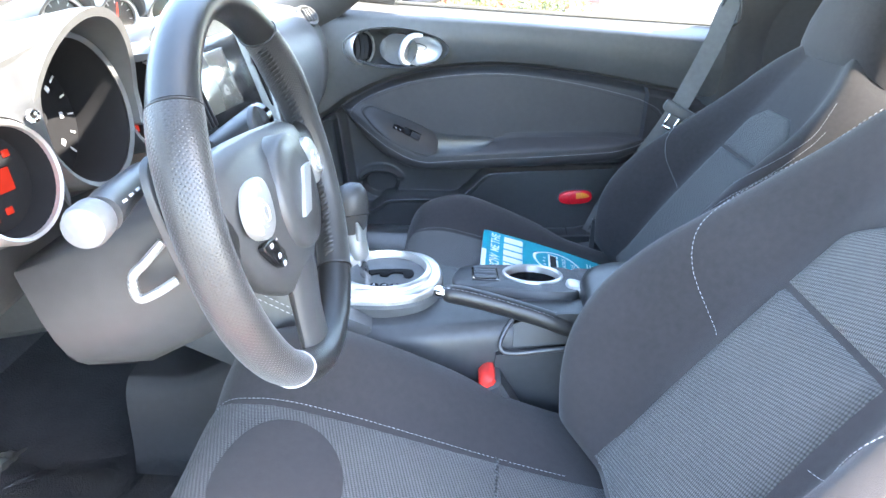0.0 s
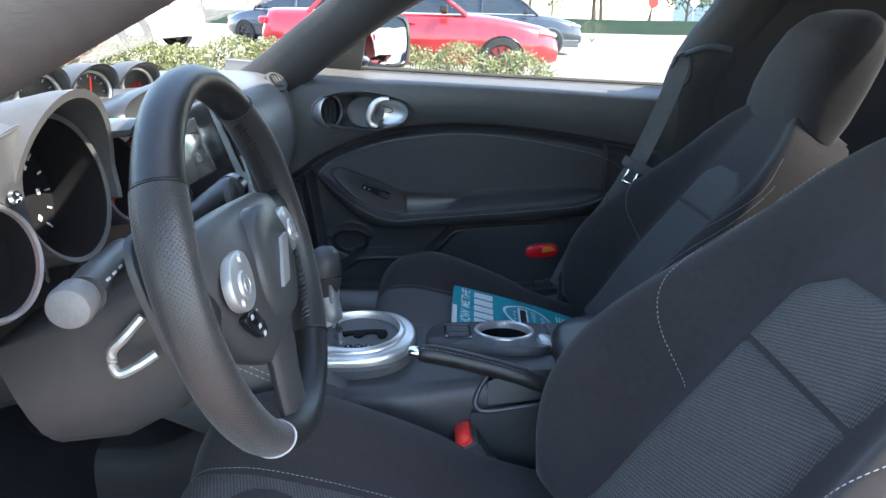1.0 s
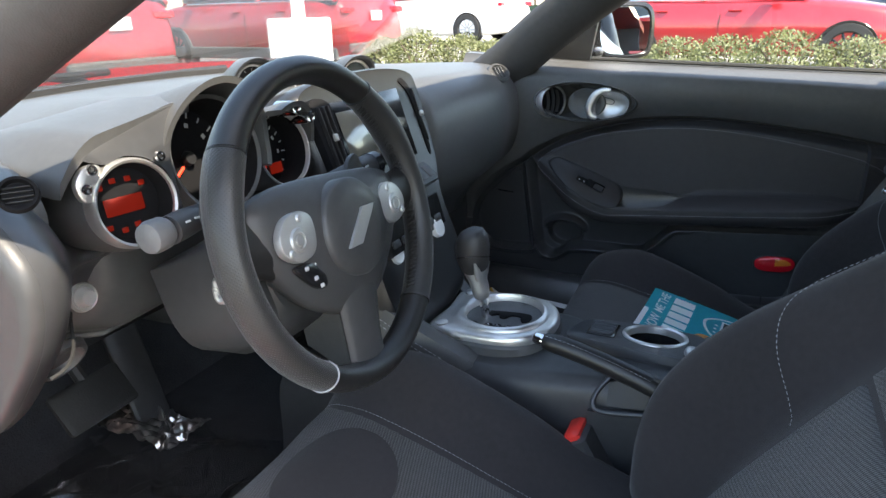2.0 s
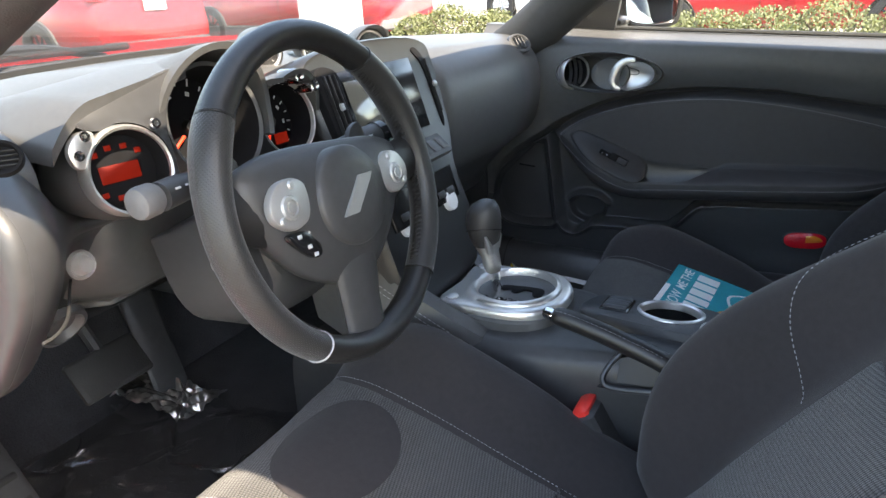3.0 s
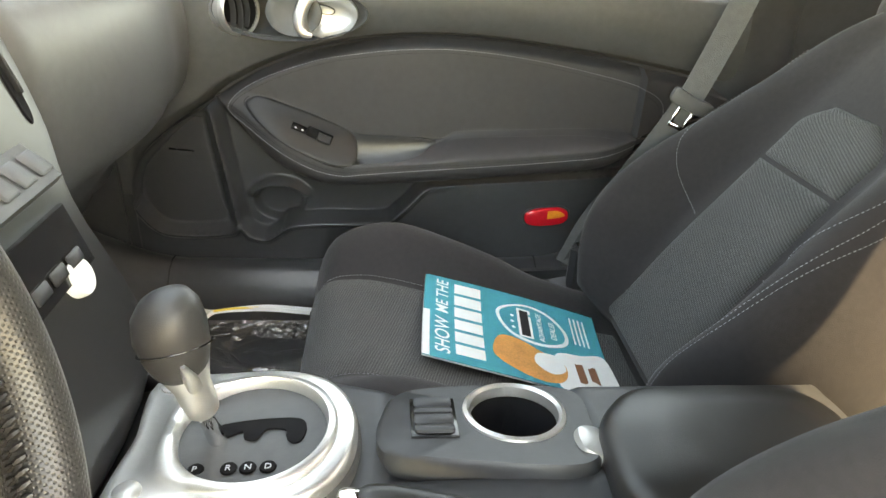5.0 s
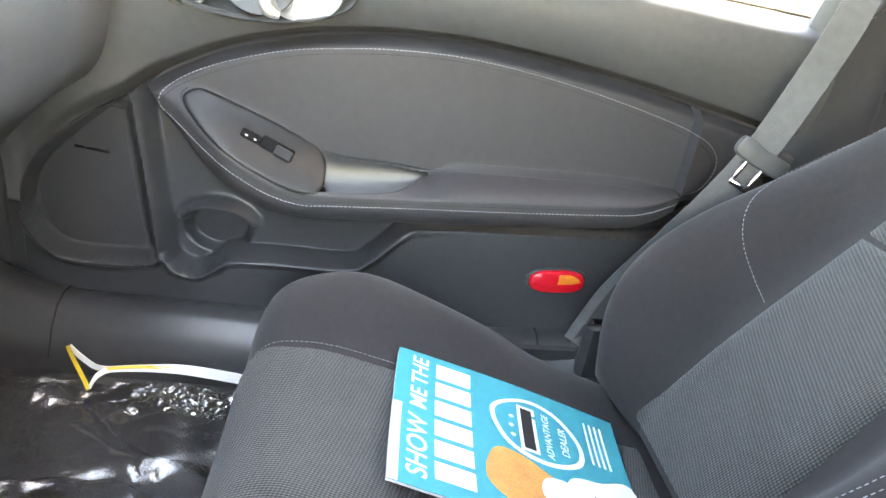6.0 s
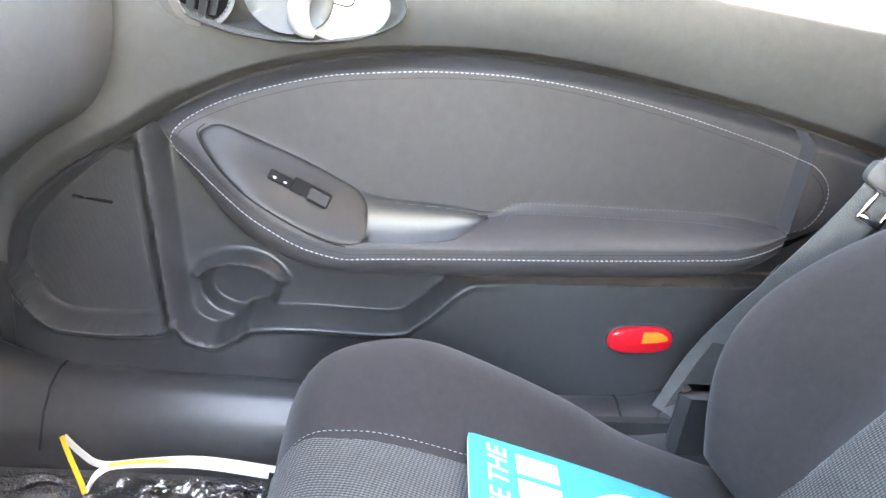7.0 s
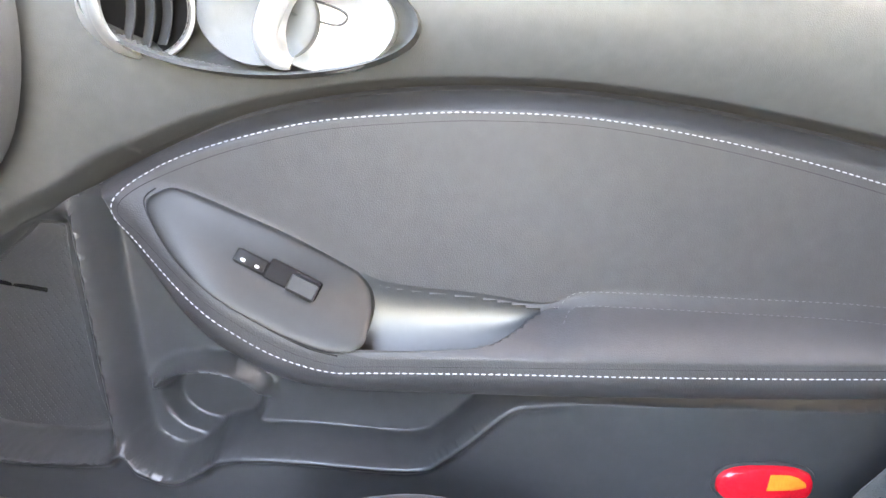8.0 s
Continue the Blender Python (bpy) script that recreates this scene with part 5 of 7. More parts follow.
gate = [(p[0], p[1]) for p in curve([(-0.040, 0.000), (-0.032, 0.010), (0.0, 0.016), (0.034, 0.016), (0.043, 0.006), (0.041, -0.010), (0.034, -0.014), (0.028, -0.008), (0.026, 0.002), (0.010, 0.004), (0.002, -0.008), (-0.008, -0.006), (-0.012, 0.002), (-0.030, -0.008)], 60, True)]
mesh_ob("gate_slot", *plate(gate, tiltm @ Matrix.Translation((0, 0.004, 0.0095)), 0.0035, 0.0006), VENT_BLACK, con, "dark stepped gate slot")
for k, (ch, x) in enumerate((("P", -0.040), ("R", -0.014), ("N", 0.001), ("D", 0.017))):
    pm = tiltm @ Matrix.Translation((x, -0.036, 0.0118))
    w = mesh_ob("gear_mark", *lathe([(0.0, 0.0015), (0.006, 0.0015), (0.007, 0.0)], pm, 16), VENT_BLACK, con)
    words("gear_letter", ch, pm @ Matrix.Rotation(radians(0), 4, "Z") @ Matrix.Translation((-0.0028, -0.003, 0.0018)), 0.008, MARK, w)
for y in (-0.0625, 0.0625):
    mesh_ob("surround_button", *lathe([(0.0, 0.0045), (0.0085, 0.0042), (0.0105, 0.0025), (0.0108, 0.0), (0.013, 0.0), (0.013, -0.002)], tiltm @ Matrix.Translation((-0.083, y, 0.0180)), 24), SILVER_P, surround, "round silver button")

shift = thing("gear_lever", "black leather gear knob on a silver shaft", "gear lever", at=(-0.082, 1.036, 0.615))
sdir = Vector((-0.028, -0.008, 0.13)).normalized()
sm = axis_pose((-0.081, 1.034, 0.618), sdir, (1, 0, 0))
mesh_ob("shaft", *lathe([(0.008, -0.02), (0.0075, 0.035), (0.0, 0.036)], sm, 16), CHROME, shift, "bright shaft")
mesh_ob("collar", *lathe([(0.0095, 0.028), (0.013, 0.032), (0.0145, 0.045), (0.0150, 0.060), (0.019, 0.074), (0.020, 0.080), (0.015, 0.082)], sm, 24), SILVER, shift, "satin silver collar")
kr = []
for h, a, b, dx in ((0.072, 0.014, 0.016, 0.0), (0.080, 0.021, 0.022, 0.0), (0.095, 0.026, 0.026, -0.001), (0.115, 0.0285, 0.027, -0.003), (0.132, 0.026, 0.025, -0.006), (0.143, 0.019, 0.018, -0.009), (0.148, 0.008, 0.008, -0.010)):
    kr.append([sm @ Vector((b * math.cos(k * math.tau / 28), -dx * 0 + a * math.sin(k * math.tau / 28) - dx, h)) for k in range(28)])
mesh_ob("knob", *loft(kr), KNOB, shift, "black leather knob", flat_angle=80)
mesh_ob("knob_seam", *tube([sm @ Vector((0.0268 * math.cos(a), 0.0275 * math.sin(a) + 0.001, 0.098 + 0.012 * math.cos(a))) for a in [k * math.tau / 40 for k in range(40)]], 0.0008, 6, closed=True), GLOSSY_D, shift)

for e in (-1, 1):
    mesh_ob("collar_prong", *tube([sm @ Vector((e * q[0], q[1], q[2])) for q in ((0.012, 0.008, 0.066), (0.020, 0.012, 0.082), (0.0245, 0.013, 0.097))], [0.006, 0.0055, 0.002], 10), SILVER, shift, "silver prong up the knob's side")

# rocker switches, cup holder, armrest lid
TRIM = curve([(0.062, 1.015), (0.15, 0.995), (0.235, 0.993), (0.25, 1.055), (0.235, 1.112), (0.09, 1.112), (0.058, 1.075)], 72, True)


TILT_C = Matrix.Translation((0, 1.055, 0.612)) @ Matrix.Rotation(radians(-8), 4, "X") @ Matrix.Translation((0, -1.055, -0.609))


def trim_ring(k, h):
    out = []
    for p in TRIM:
        d = Vector((p[0] - 0.180, p[1] - 1.070))
        d.normalize()
        q = Vector((p[0] + (0.180 + 0.042 * d.x - p[0]) * k, p[1] + (1.070 + 0.042 * d.y - p[1]) * k, h))
        out.append(TILT_C @ q)
    return out


trim = mesh_ob("top_trim", *loft([trim_ring(0, 0.585), trim_ring(0, 0.605), trim_ring(0.06, 0.609), trim_ring(1, 0.609), trim_ring(1, 0.595)], caps=False), PLASTIC_D, con, "smooth black trim round the cup holder", flat_angle=50)
swm = TILT_C @ Matrix.Translation((0.104, 1.060, 0.6085))
swf = mesh_ob("switch_frame", *plate([(-0.021, -0.030), (0.021, -0.030), (0.021, 0.030), (-0.021, 0.030)], swm, 0.003, 0.001), GLOSSY_D, con, "gloss black switch frame")
for k in range(4):
    rk = swm @ Matrix.Translation((0, -0.0205 + 0.0137 * k, 0.0035)) @ Matrix.Rotation(radians(14 if k % 2 else -14), 4, "X")
    mesh_ob("heater_switch", *turned(block(-0.0175, 0.0175, -0.0060, 0.0060, -0.003, 0.0035, 0.0018), rk), PLASTIC_D, swf)
cupm2 = TILT_C @ Matrix.Translation((0.180, 1.070, 0.606))
cup = mesh_ob("cup_well", *lathe([(0.0, -0.085), (0.036, -0.085), (0.041, -0.01), (0.043, 0.002)], cupm2, 40), GLOSSY_D, con, "deep black cup well")
mesh_ob("cup_ring", *lathe([(0.0405, -0.006), (0.0415, 0.004), (0.0445, 0.0065), (0.0480, 0.005), (0.0495, -0.001)], cupm2, 48), SILVER, cup, "satin silver cup ring")
lidp = curve([(0.250, -0.095), (0.244, -0.045), (0.252, 0.0), (0.285, 0.033), (0.34, 0.040), (0.43, 0.036), (0.468, 0.010), (0.475, -0.05), (0.470, -0.10), (0.40, -0.115), (0.30, -0.115)], 60, True)


def lid_ring(k, h):
    return [(0.385 + (p[0] - 0.385) * k, 1.04 + (p[1] + 0.04) * k - 0.04, h) for p in lidp]


lid = mesh_ob("armrest_lid", *loft([lid_ring(0.96, 0.57), lid_ring(1.0, 0.590), lid_ring(1.0, 0.622), lid_ring(0.97, 0.632), lid_ring(0.88, 0.638), lid_ring(0.5, 0.641)]), LEATHER, con, "padded black armrest lid", flat_angle=60)
mesh_ob("lid_latch", *plate([(p[0], p[1]) for p in curve([(-0.013, -0.012), (0.008, -0.020), (0.012, 0.0), (0.009, 0.018), (-0.012, 0.014)], 26, True)], Matrix.Translation((0.238, 1.022, 0.605)) @ Matrix.Rotation(radians(14), 4, "Y"), 0.016, 0.005), SILVER_P, con, "silver lid latch")
# driver-side pocket: a bulged wall, a lip round its mouth and an arched insert behind
POCK = [(0.140, 0.936, 0.606), (0.126, 0.922, 0.588), (0.122, 0.911, 0.572), (0.138, 0.906, 0.566), (0.190, 0.903, 0.576), (0.250, 0.904, 0.586), (0.315, 0.908, 0.594)]


def pocket_pt(u, v):
    x = 0.116 + 0.205 * u
    top = 0.562 + 0.030 * u
    return (x, 0.909 - 0.007 * math.sin(math.pi * min(1, u * 0.9 + 0.1)) + 0.010 * (1 - v) ** 2, 0.42 + (top - 0.42) * v)


mesh_ob("side_pocket", *shell(pocket_pt, 20, 14, (0, 0.014, 0)), PLASTIC_D, con, "black pocket on the console flank")
mesh_ob("pocket_lip", *tube(curve(POCK, 40), 0.0036, 10), PLASTIC_L, con, "rounded lip round the flank pocket")
mesh_ob("pocket_mouth", *shell(lambda u, v: (0.140 + 0.135 * u, 0.913 + 0.014 * v, 0.572 + 0.016 * u + 0.040 * v * math.sin(math.pi * min(1, 0.16 + u * 0.70)) ** 0.45), 30, 10, (0, 0.006, 0)), SWITCH_PL, con, "arched dark insert of the flank pocket")

brake = thing("hand_brake", "black leather hand brake lever with bright button", "hand brake", at=(0.13, 0.94, 0.60))
bp = curve([(0.040, 0.944, 0.637), (0.07, 0.943, 0.634), (0.13, 0.938, 0.622), (0.19, 0.932, 0.606), (0.245, 0.928, 0.585)], 16)
mesh_ob("grip", *tube(bp, [0.009, 0.0125, 0.0135, 0.014, 0.014, 0.014, 0.014, 0.014, 0.014, 0.014, 0.014, 0.0145, 0.015, 0.015, 0.016, 0.016], 14), LEATHER, brake, "black leather grip")
mesh_ob("release_button", *tube([(0.026, 0.945, 0.640), (0.030, 0.945, 0.639), (0.042, 0.944, 0.637)], [0.006, 0.0085, 0.0095], 16), CHROME, brake, "bright release button")
stitches("stitching", [Vector(p) + Vector((0, -0.008, 0.0122)) for p in bp[1:]], brake, 0.004, 0.0025, 0.0004)
mesh_ob("boot", *loft([[(x + r * 0.9 * math.cos(a), 0.935 + w * math.sin(a), z) for a in [k * math.tau / 20 for k in range(20)]] for x, r, w, z in ((0.20, 0.10, 0.020, 0.560), (0.20, 0.095, 0.017, 0.578), (0.21, 0.06, 0.014, 0.592))]), LEATHER, brake, "soft leather boot")

# ---- seats ----
SPINE = Vector((0.561, 0, 0.828))
LEAN_N = Vector((-0.828, 0, 0.561))
FOOT = Vector((0.425, 0, 0.432))


def seat(name, label, side, dx, dz, cy, cross):
    """A sport seat; side 1: outboard is to the passenger door; cross: how far up the back its cross seam lies."""
    def at(x, s, z):
        return (x + dx, cy + side * s, z + dz)

    ob = thing(name, label, "car seat", "front seats", at=at(0.2, 0, 0.34))
    mid = [(-0.060, 0.400), (-0.050, 0.445), (-0.030, 0.476), (0.0, 0.491), (0.04, 0.492), (0.12, 0.473), (0.25, 0.440), (0.40, 0.405), (0.50, 0.385)]
    lift = [(-0.060, 0.004), (-0.030, 0.022), (0.02, 0.036), (0.085, 0.055), (0.16, 0.050), (0.25, 0.035), (0.33, 0.012), (0.45, 0.0)]

    def cush_z(x, s):
        z = lerp_at(MIDS, x)
        b = abs(s)
        h = lerp_at(LIFTS, x)
        z += (h + 0.012) * step(0.105, 0.205, b) - 0.012 * step(0.12, 0.02, b) * 0.5
        z -= 0.075 * max(0.0, (b - 0.212) / 0.053) ** 2.2
        return z
    MIDS, LIFTS = soft(mid), soft(lift)

    def ring(x, shrink=0.0):
        out = []
        for k in range(49):
            s = -0.265 + 0.53 * k / 48
            out.append(at(x, s, cush_z(x, s) - shrink))
        for k in range(13):
            s = 0.262 - 0.524 * k / 12
            out.append(at(x, s, 0.345))
        return out
    mesh_ob("cushion", *loft([ring(x) for x in [-0.060, -0.054, -0.046, -0.036, -0.024] + list(np.linspace(-0.012, 0.50, 40))]), SUEDE, ob, "dark suede cushion bolsters", flat_angle=75)

    def edge(x):
        return 0.122 - 0.012 * step(0.1, 0.45, x) + 0.01 * step(0.02, -0.05, x)

    def ins(u, v):
        x = -0.054 + 0.50 * u
        s = edge(x) * (2 * v - 1)
        return at(x - 0.004 * step(0.02, -0.05, x), s, cush_z(x, s) + 0.0045 - 0.006 * abs(2 * v - 1) ** 10)
    ci = mesh_ob("cushion_insert", *shell(ins, 56, 30, (0, 0, -0.012)), CLOTH, ob, "ribbed grey cloth seat insert", flat_angle=75, uv=(56, 30, 0.55, 0.24))
    for e in (-1, 1):
        stitches("cushion_seam", [at(x, e * (edge(x) + 0.003), cush_z(x, e * (edge(x) + 0.003)) + 0.0012) for x in np.linspace(-0.045, 0.40, 70)], ob, 0.0034, 0.0024, 0.0004)
    # a soft crease across the insert, its shade put into a darker cloth colour
    mesh_ob("crease_shade", *tube([at(0.30 + 0.01 * abs(s) / 0.12, s, cush_z(0.30, s) + 0.0042) for s in np.linspace(-0.112, 0.112, 20)], 0.0022, 6), CLOTH_SHADED, ci)

    # backrest: u up the spine, s across, depth along the normal
    half = soft([(0.0, 0.205), (0.06, 0.238), (0.12, 0.268), (0.18, 0.280), (0.25, 0.270), (0.33, 0.245), (0.42, 0.226), (0.50, 0.200), (0.55, 0.170), (0.59, 0.130), (0.62, 0.10)])
    bol = soft([(0.0, 0.045), (0.06, 0.080), (0.12, 0.092), (0.22, 0.082), (0.34, 0.058), (0.46, 0.032), (0.56, 0.015), (0.64, 0.0)])
    deep = soft([(0.0, 0.0), (0.15, 0.012), (0.3, 0.014), (0.45, 0.006), (0.62, 0.0)])

    def back_d(u, s):
        w = lerp_at(half, u)
        k = abs(s) / w
        d = lerp_at(deep, u) + lerp_at(bol, u) * step(0.40, 0.74, k)
        d -= 0.10 * max(0.0, (k - 0.74) / 0.26) ** 2.4
        return d

    def bp(u, s, d):
        q = FOOT + SPINE * u + LEAN_N * d
        q = q + Vector((-0.05, 0, 0.0)) * step(0.35, 0.85, u)
        return at(q.x, s, q.z)

    def bring(u, shrink=1.0, drop=0.0):
        w = lerp_at(half, u)
        out = [bp(u, shrink * w * (2 * k / 44 - 1), back_d(u, w * (2 * k / 44 - 1)) * shrink - drop) for k in range(45)]
        out += [bp(u, shrink * w * 0.97 * (1 - 2 * k / 12), -0.105 - 0.02 * math.sin(math.pi * k / 12) + drop) for k in range(13)]
        return out
    us = list(np.linspace(-0.02, 0.605, 46))
    mesh_ob("backrest", *loft([bring(max(0, u)) if u >= 0 else bring(0.0, 0.9, 0.03) for u in us] + [bring(0.615, 0.92, 0.02), bring(0.62, 0.6, 0.04)]), SUEDE, ob, "dark suede backrest bolsters", flat_angle=75)

    def ew(u):
        u -= cross - 0.338
        return 0.106 - 0.016 * step(0.05, 0.34, u) - 0.045 * step(0.39, 0.45, u) ** 2
    for nm, u0, u1, mt_ in (("back_insert", 0.012, cross - 0.002, CLOTH), ("upper_insert", cross + 0.002, cross + 0.107, CLOTH)):
        def fn(u, v, u0=u0, u1=u1):
            q = u0 + (u1 - u0) * u
            s = ew(q) * (2 * v - 1)
            e = max(abs(2 * u - 1) ** 16, abs(2 * v - 1) ** 10)
            return bp(q, s, back_d(q, s) + 0.006 - 0.007 * e)
        n = (Vector(bp(0, 0, -0.012)) - Vector(bp(0, 0, 0)))
        mesh_ob(nm, *shell(fn, 36, 30, n), mt_, ob, "ribbed grey cloth back insert", flat_angle=75, uv=(36, 30, u1 - u0, 0.21))
    for e in (-1, 1):
        line = curve([(0.222, 0.104), (0.232, 0.130), (0.258, 0.160), (0.305, 0.182), (0.37, 0.192), (0.44, 0.186), (0.51, 0.160)], 120)
        pts = [bp(p[0], e * p[1], back_d(p[0], p[1]) + 0.0016) for p in line]
        stitches("stitching", pts, ob, 0.0034, 0.0024, 0.00042)
    # double seam along the inner edge
    seam = soft([(0.0, 0.146), (0.08, 0.176), (0.18, 0.202), (0.30, 0.208), (0.42, 0.196), (0.52, 0.168)])
    for off in (0.0, 0.009):
        if side > 0:
            stitches("edge_stitching", [bp(u, -(lerp_at(seam, u) + off), back_d(u, lerp_at(seam, u) + off) + 0.0015) for u in np.linspace(0.0, 0.46, 100)], ob, 0.0034, 0.0024, 0.00042)
    # headrest, one piece with the shell
    hr = []
    for u, w, f0, b0 in ((0.58, 0.135, 0.005, -0.08), (0.605, 0.132, 0.022, -0.085), (0.64, 0.130, 0.034, -0.09), (0.70, 0.128, 0.040, -0.085), (0.76, 0.120, 0.038, -0.078), (0.80, 0.105, 0.026, -0.065), (0.825, 0.075, 0.005, -0.045), (0.83, 0.04, -0.01, -0.03)):
        r = []
        for k in range(36):
            a = k * math.tau / 36
            c, s_ = math.copysign(abs(math.cos(a)) ** 0.55, math.cos(a)), math.copysign(abs(math.sin(a)) ** 0.7, math.sin(a))
            r.append(bp(u, w * c, (f0 + b0) / 2 + (f0 - b0) / 2 * s_))
        hr.append(r)
    mesh_ob("headrest", *loft(hr), SUEDE, ob, "dark suede headrest", flat_angle=75)
    # base, rails and side cover
    for e in (-1, 1):
        mesh_ob("rail", *turned(block(-0.05, 0.52, -0.018, 0.018, 0.0, 0.03, 0.004), Matrix.Translation(at(0, e * 0.20, 0.318 - dz * 0.7))), PLASTIC_D, ob, "dark steel seat rail")
        v, f = shell(lambda u, v: at(0.02 + 0.46 * u, e * (0.262 + 0.008 * math.sin(math.pi * u)), 0.350 + (0.055 + 0.035 * u) * v), 16, 5, (0, side * e * 0.012, 0))
        mesh_ob("side_cover", v, f, PLASTIC_D, ob, "black plastic side cover")
    mesh_ob("hinge_cover", *turned(block(-0.05, 0.06, -0.012, 0.012, -0.05, 0.05, 0.010), Matrix.Translation(at(0.45, 0.262, 0.44))), PLASTIC_D, ob)
    return ob, at, cush_z


p_seat, p_at, p_z = seat("passenger_seat", "black suede and cloth passenger seat with a brochure on it", 1, 0.0, 0.0, 1.395, 0.347)
d_seat, d_at, d_z = seat("driver_seat", "black suede and cloth driver seat set well forward", -1, -0.195, 0.075, 0.648, 0.312)

# worn darker patch of suede on the driver cushion
def suede_patch(u, v):
    a, r = u * math.tau, v
    x, s = -0.127 + 0.195 + 0.068 * r * math.cos(a), -(0.006 + 0.090 * r * math.sin(a))
    return d_at(x, s, d_z(x, s) + 0.0062 + 0.002 * (1 - r ** 4))


mesh_ob("suede_panel", *grid(suede_patch, 48, 8, closed_u=True), SUEDE, d_seat, "dark suede panel in the cushion")

# ---- seat belts ----
belt = thing("seat_belt", "grey passenger seat belt with a dark buckle tongue", "seat belt", at=(0.62, 1.66, 0.75))


def ribbon(pts, w, side, n=30):
    c = curve(pts, n)
    side = Vector(side).normalized()
    rows = []
    for i, p in enumerate(c):
        d = (c[min(i + 1, n - 1)] - c[max(i - 1, 0)]).normalized()
        s = (side - d * side.dot(d)).normalized()
        t = d.cross(s)
        rows.append([p + s * w / 2 + t * 0.0008, p - s * w / 2 + t * 0.0008, p - s * w / 2 - t * 0.0008, p + s * w / 2 - t * 0.0008])
    return loft(rows)


mesh_ob("shoulder_strap", *ribbon([(0.655, 1.700, 1.010), (0.630, 1.672, 0.940), (0.590, 1.655, 0.840), (0.552, 1.648, 0.750), (0.500, 1.665, 0.640), (0.44, 1.680, 0.53), (0.40, 1.672, 0.44)], 0.041, (1, -0.25, 0.35)), BELT, belt, "grey woven strap")
mesh_ob("lower_strap", *ribbon([(0.505, 1.672, 0.64), (0.47, 1.676, 0.56), (0.43, 1.670, 0.47), (0.40, 1.668, 0.40)], 0.046, (1, -0.2, 0.4)), BELT_D, belt)
tm = axis_pose((0.556, 1.640, 0.756), (-0.25, -0.95, 0.1), (0.45, 0, 1))
tg = mesh_ob("tongue", *plate([(p[0], p[1]) for p in curve([(-0.036, 0.010), (-0.030, 0.018), (0.0, 0.016), (0.030, 0.018), (0.036, 0.010), (0.034, -0.004), (0.020, -0.008), (-0.020, -0.008), (-0.034, -0.004)], 40, True)], tm, 0.012, 0.004), PLASTIC, belt, "dark moulded tongue")
mesh_ob("tongue_blade", *join(turned(block(-0.014, -0.009, -0.040, -0.004, 0.004, 0.007, 0.001), tm), turned(block(0.009, 0.014, -0.040, -0.004, 0.004, 0.007, 0.001), tm), turned(block(-0.014, 0.014, -0.042, -0.034, 0.004, 0.007, 0.001), tm)), CHROME, tg, "bright steel blade")
guide = thing("belt_guide", "black belt guide on the door pillar", "belt guide", at=(0.66, 1.70, 1.0))
mesh_ob("loop", *tube(curve([(0.630, 1.690, 0.945), (0.640, 1.700, 1.005), (0.665, 1.690, 1.015), (0.668, 1.680, 0.955)], 30, True), 0.005, 8, closed=True), PLASTIC_D, guide)
mesh_ob("arm", *tube(curve([(0.66, 1.695, 1.015), (0.70, 1.66, 1.035), (0.74, 1.62, 1.03)], 12), 0.008, 8), PLASTIC_D, guide)

buckle = thing("seat_buckle", "black seat buckle with a red release button", "seat buckle", at=(0.14, 0.885, 0.50))
bkm = axis_pose((0.110, 0.892, 0.530), (-0.50, 0.02, 0.86), (0, 1, 0)) @ Matrix.Scale(1.3, 4)
mesh_ob("housing", *turned(block(-0.013, 0.013, -0.021, 0.021, -0.095, 0.006, 0.004), bkm), PLASTIC_D, buckle, "black buckle housing")
mesh_ob("release", *turned(block(-0.0095, 0.0085, -0.0185, 0.0185, 0.000, 0.0125, 0.003), bkm), RED_PL, buckle, "red release button")

# ---- brochure on the passenger seat ----
bro = thing("brochure", "teal and white printed brochure lying on the seat", "brochure", at=(0.26, 1.415, 0.44))
BA, BB, BD = Vector((0.125, 1.540, 0.484)), Vector((0.407, 1.517, 0.412)), Vector((0.107, 1.318, 0.468))
bx = (BB - BA).normalized()
bw = (BB - BA).length
by = (BD - BA) - bx * (BD - BA).dot(bx)
bh = by.length
by.normalize()
bn = bx.cross(by)
if bn.z < 0:
    bn = -bn


def paper(u, v, h=0.0):
    """u along the long side from the front, v across towards the console, h above."""
    return BA + bx * u * bw + by * v * bh + bn * (h + 0.008 + 0.004 * math.sin(math.pi * u) * (1 - v) + 0.020 * v * v)


def sheet(name, u0, u1, v0, v1, material, h0, h1, label="", nu=20, nv=14, parent=None):
    v, f = shell(lambda a, b: paper(u0 + (u1 - u0) * a, v0 + (v1 - v0) * b, h1), nu, nv, bn * (h0 - h1))
    return mesh_ob(name, v, f, material, parent or bro, label, flat_angle=60)


sheet("pages", 0.0, 1.0, 0.0, 1.0, PAPER, -0.003, 0.0, "white inner pages")
cover = sheet("cover", 0.0, 1.0, 0.0, 1.0, TEAL, 0.0002, 0.0010, "teal glossy cover")
sheet("spine_strip", 0.0, 0.035, 0.45, 1.0, PAPER, 0.0011, 0.0014, "white strip along the edge", parent=cover)


def bro_words(text, u, v, size, material, name, label="", h=0.0014):
    """Lettering that runs from the console side to the door side, its head to the front of the car."""
    cu = bpy.data.curves.new(name, "FONT")
    cu.body, cu.size, cu.extrude, cu.shear = text, size, 0.0, 0.15
    cu.offset = size * 0.012
    tmp = bpy.data.objects.new(name, cu)
    me = bpy.data.meshes.new_from_object(tmp)
    bpy.data.objects.remove(tmp)
    vs = [paper(u + (-p.co.y) / bw, v - p.co.x / bh, h) for p in me.vertices]
    return mesh_ob(name, vs, [tuple(p.vertices) for p in me.polygons], material, cover, label, smooth=False)


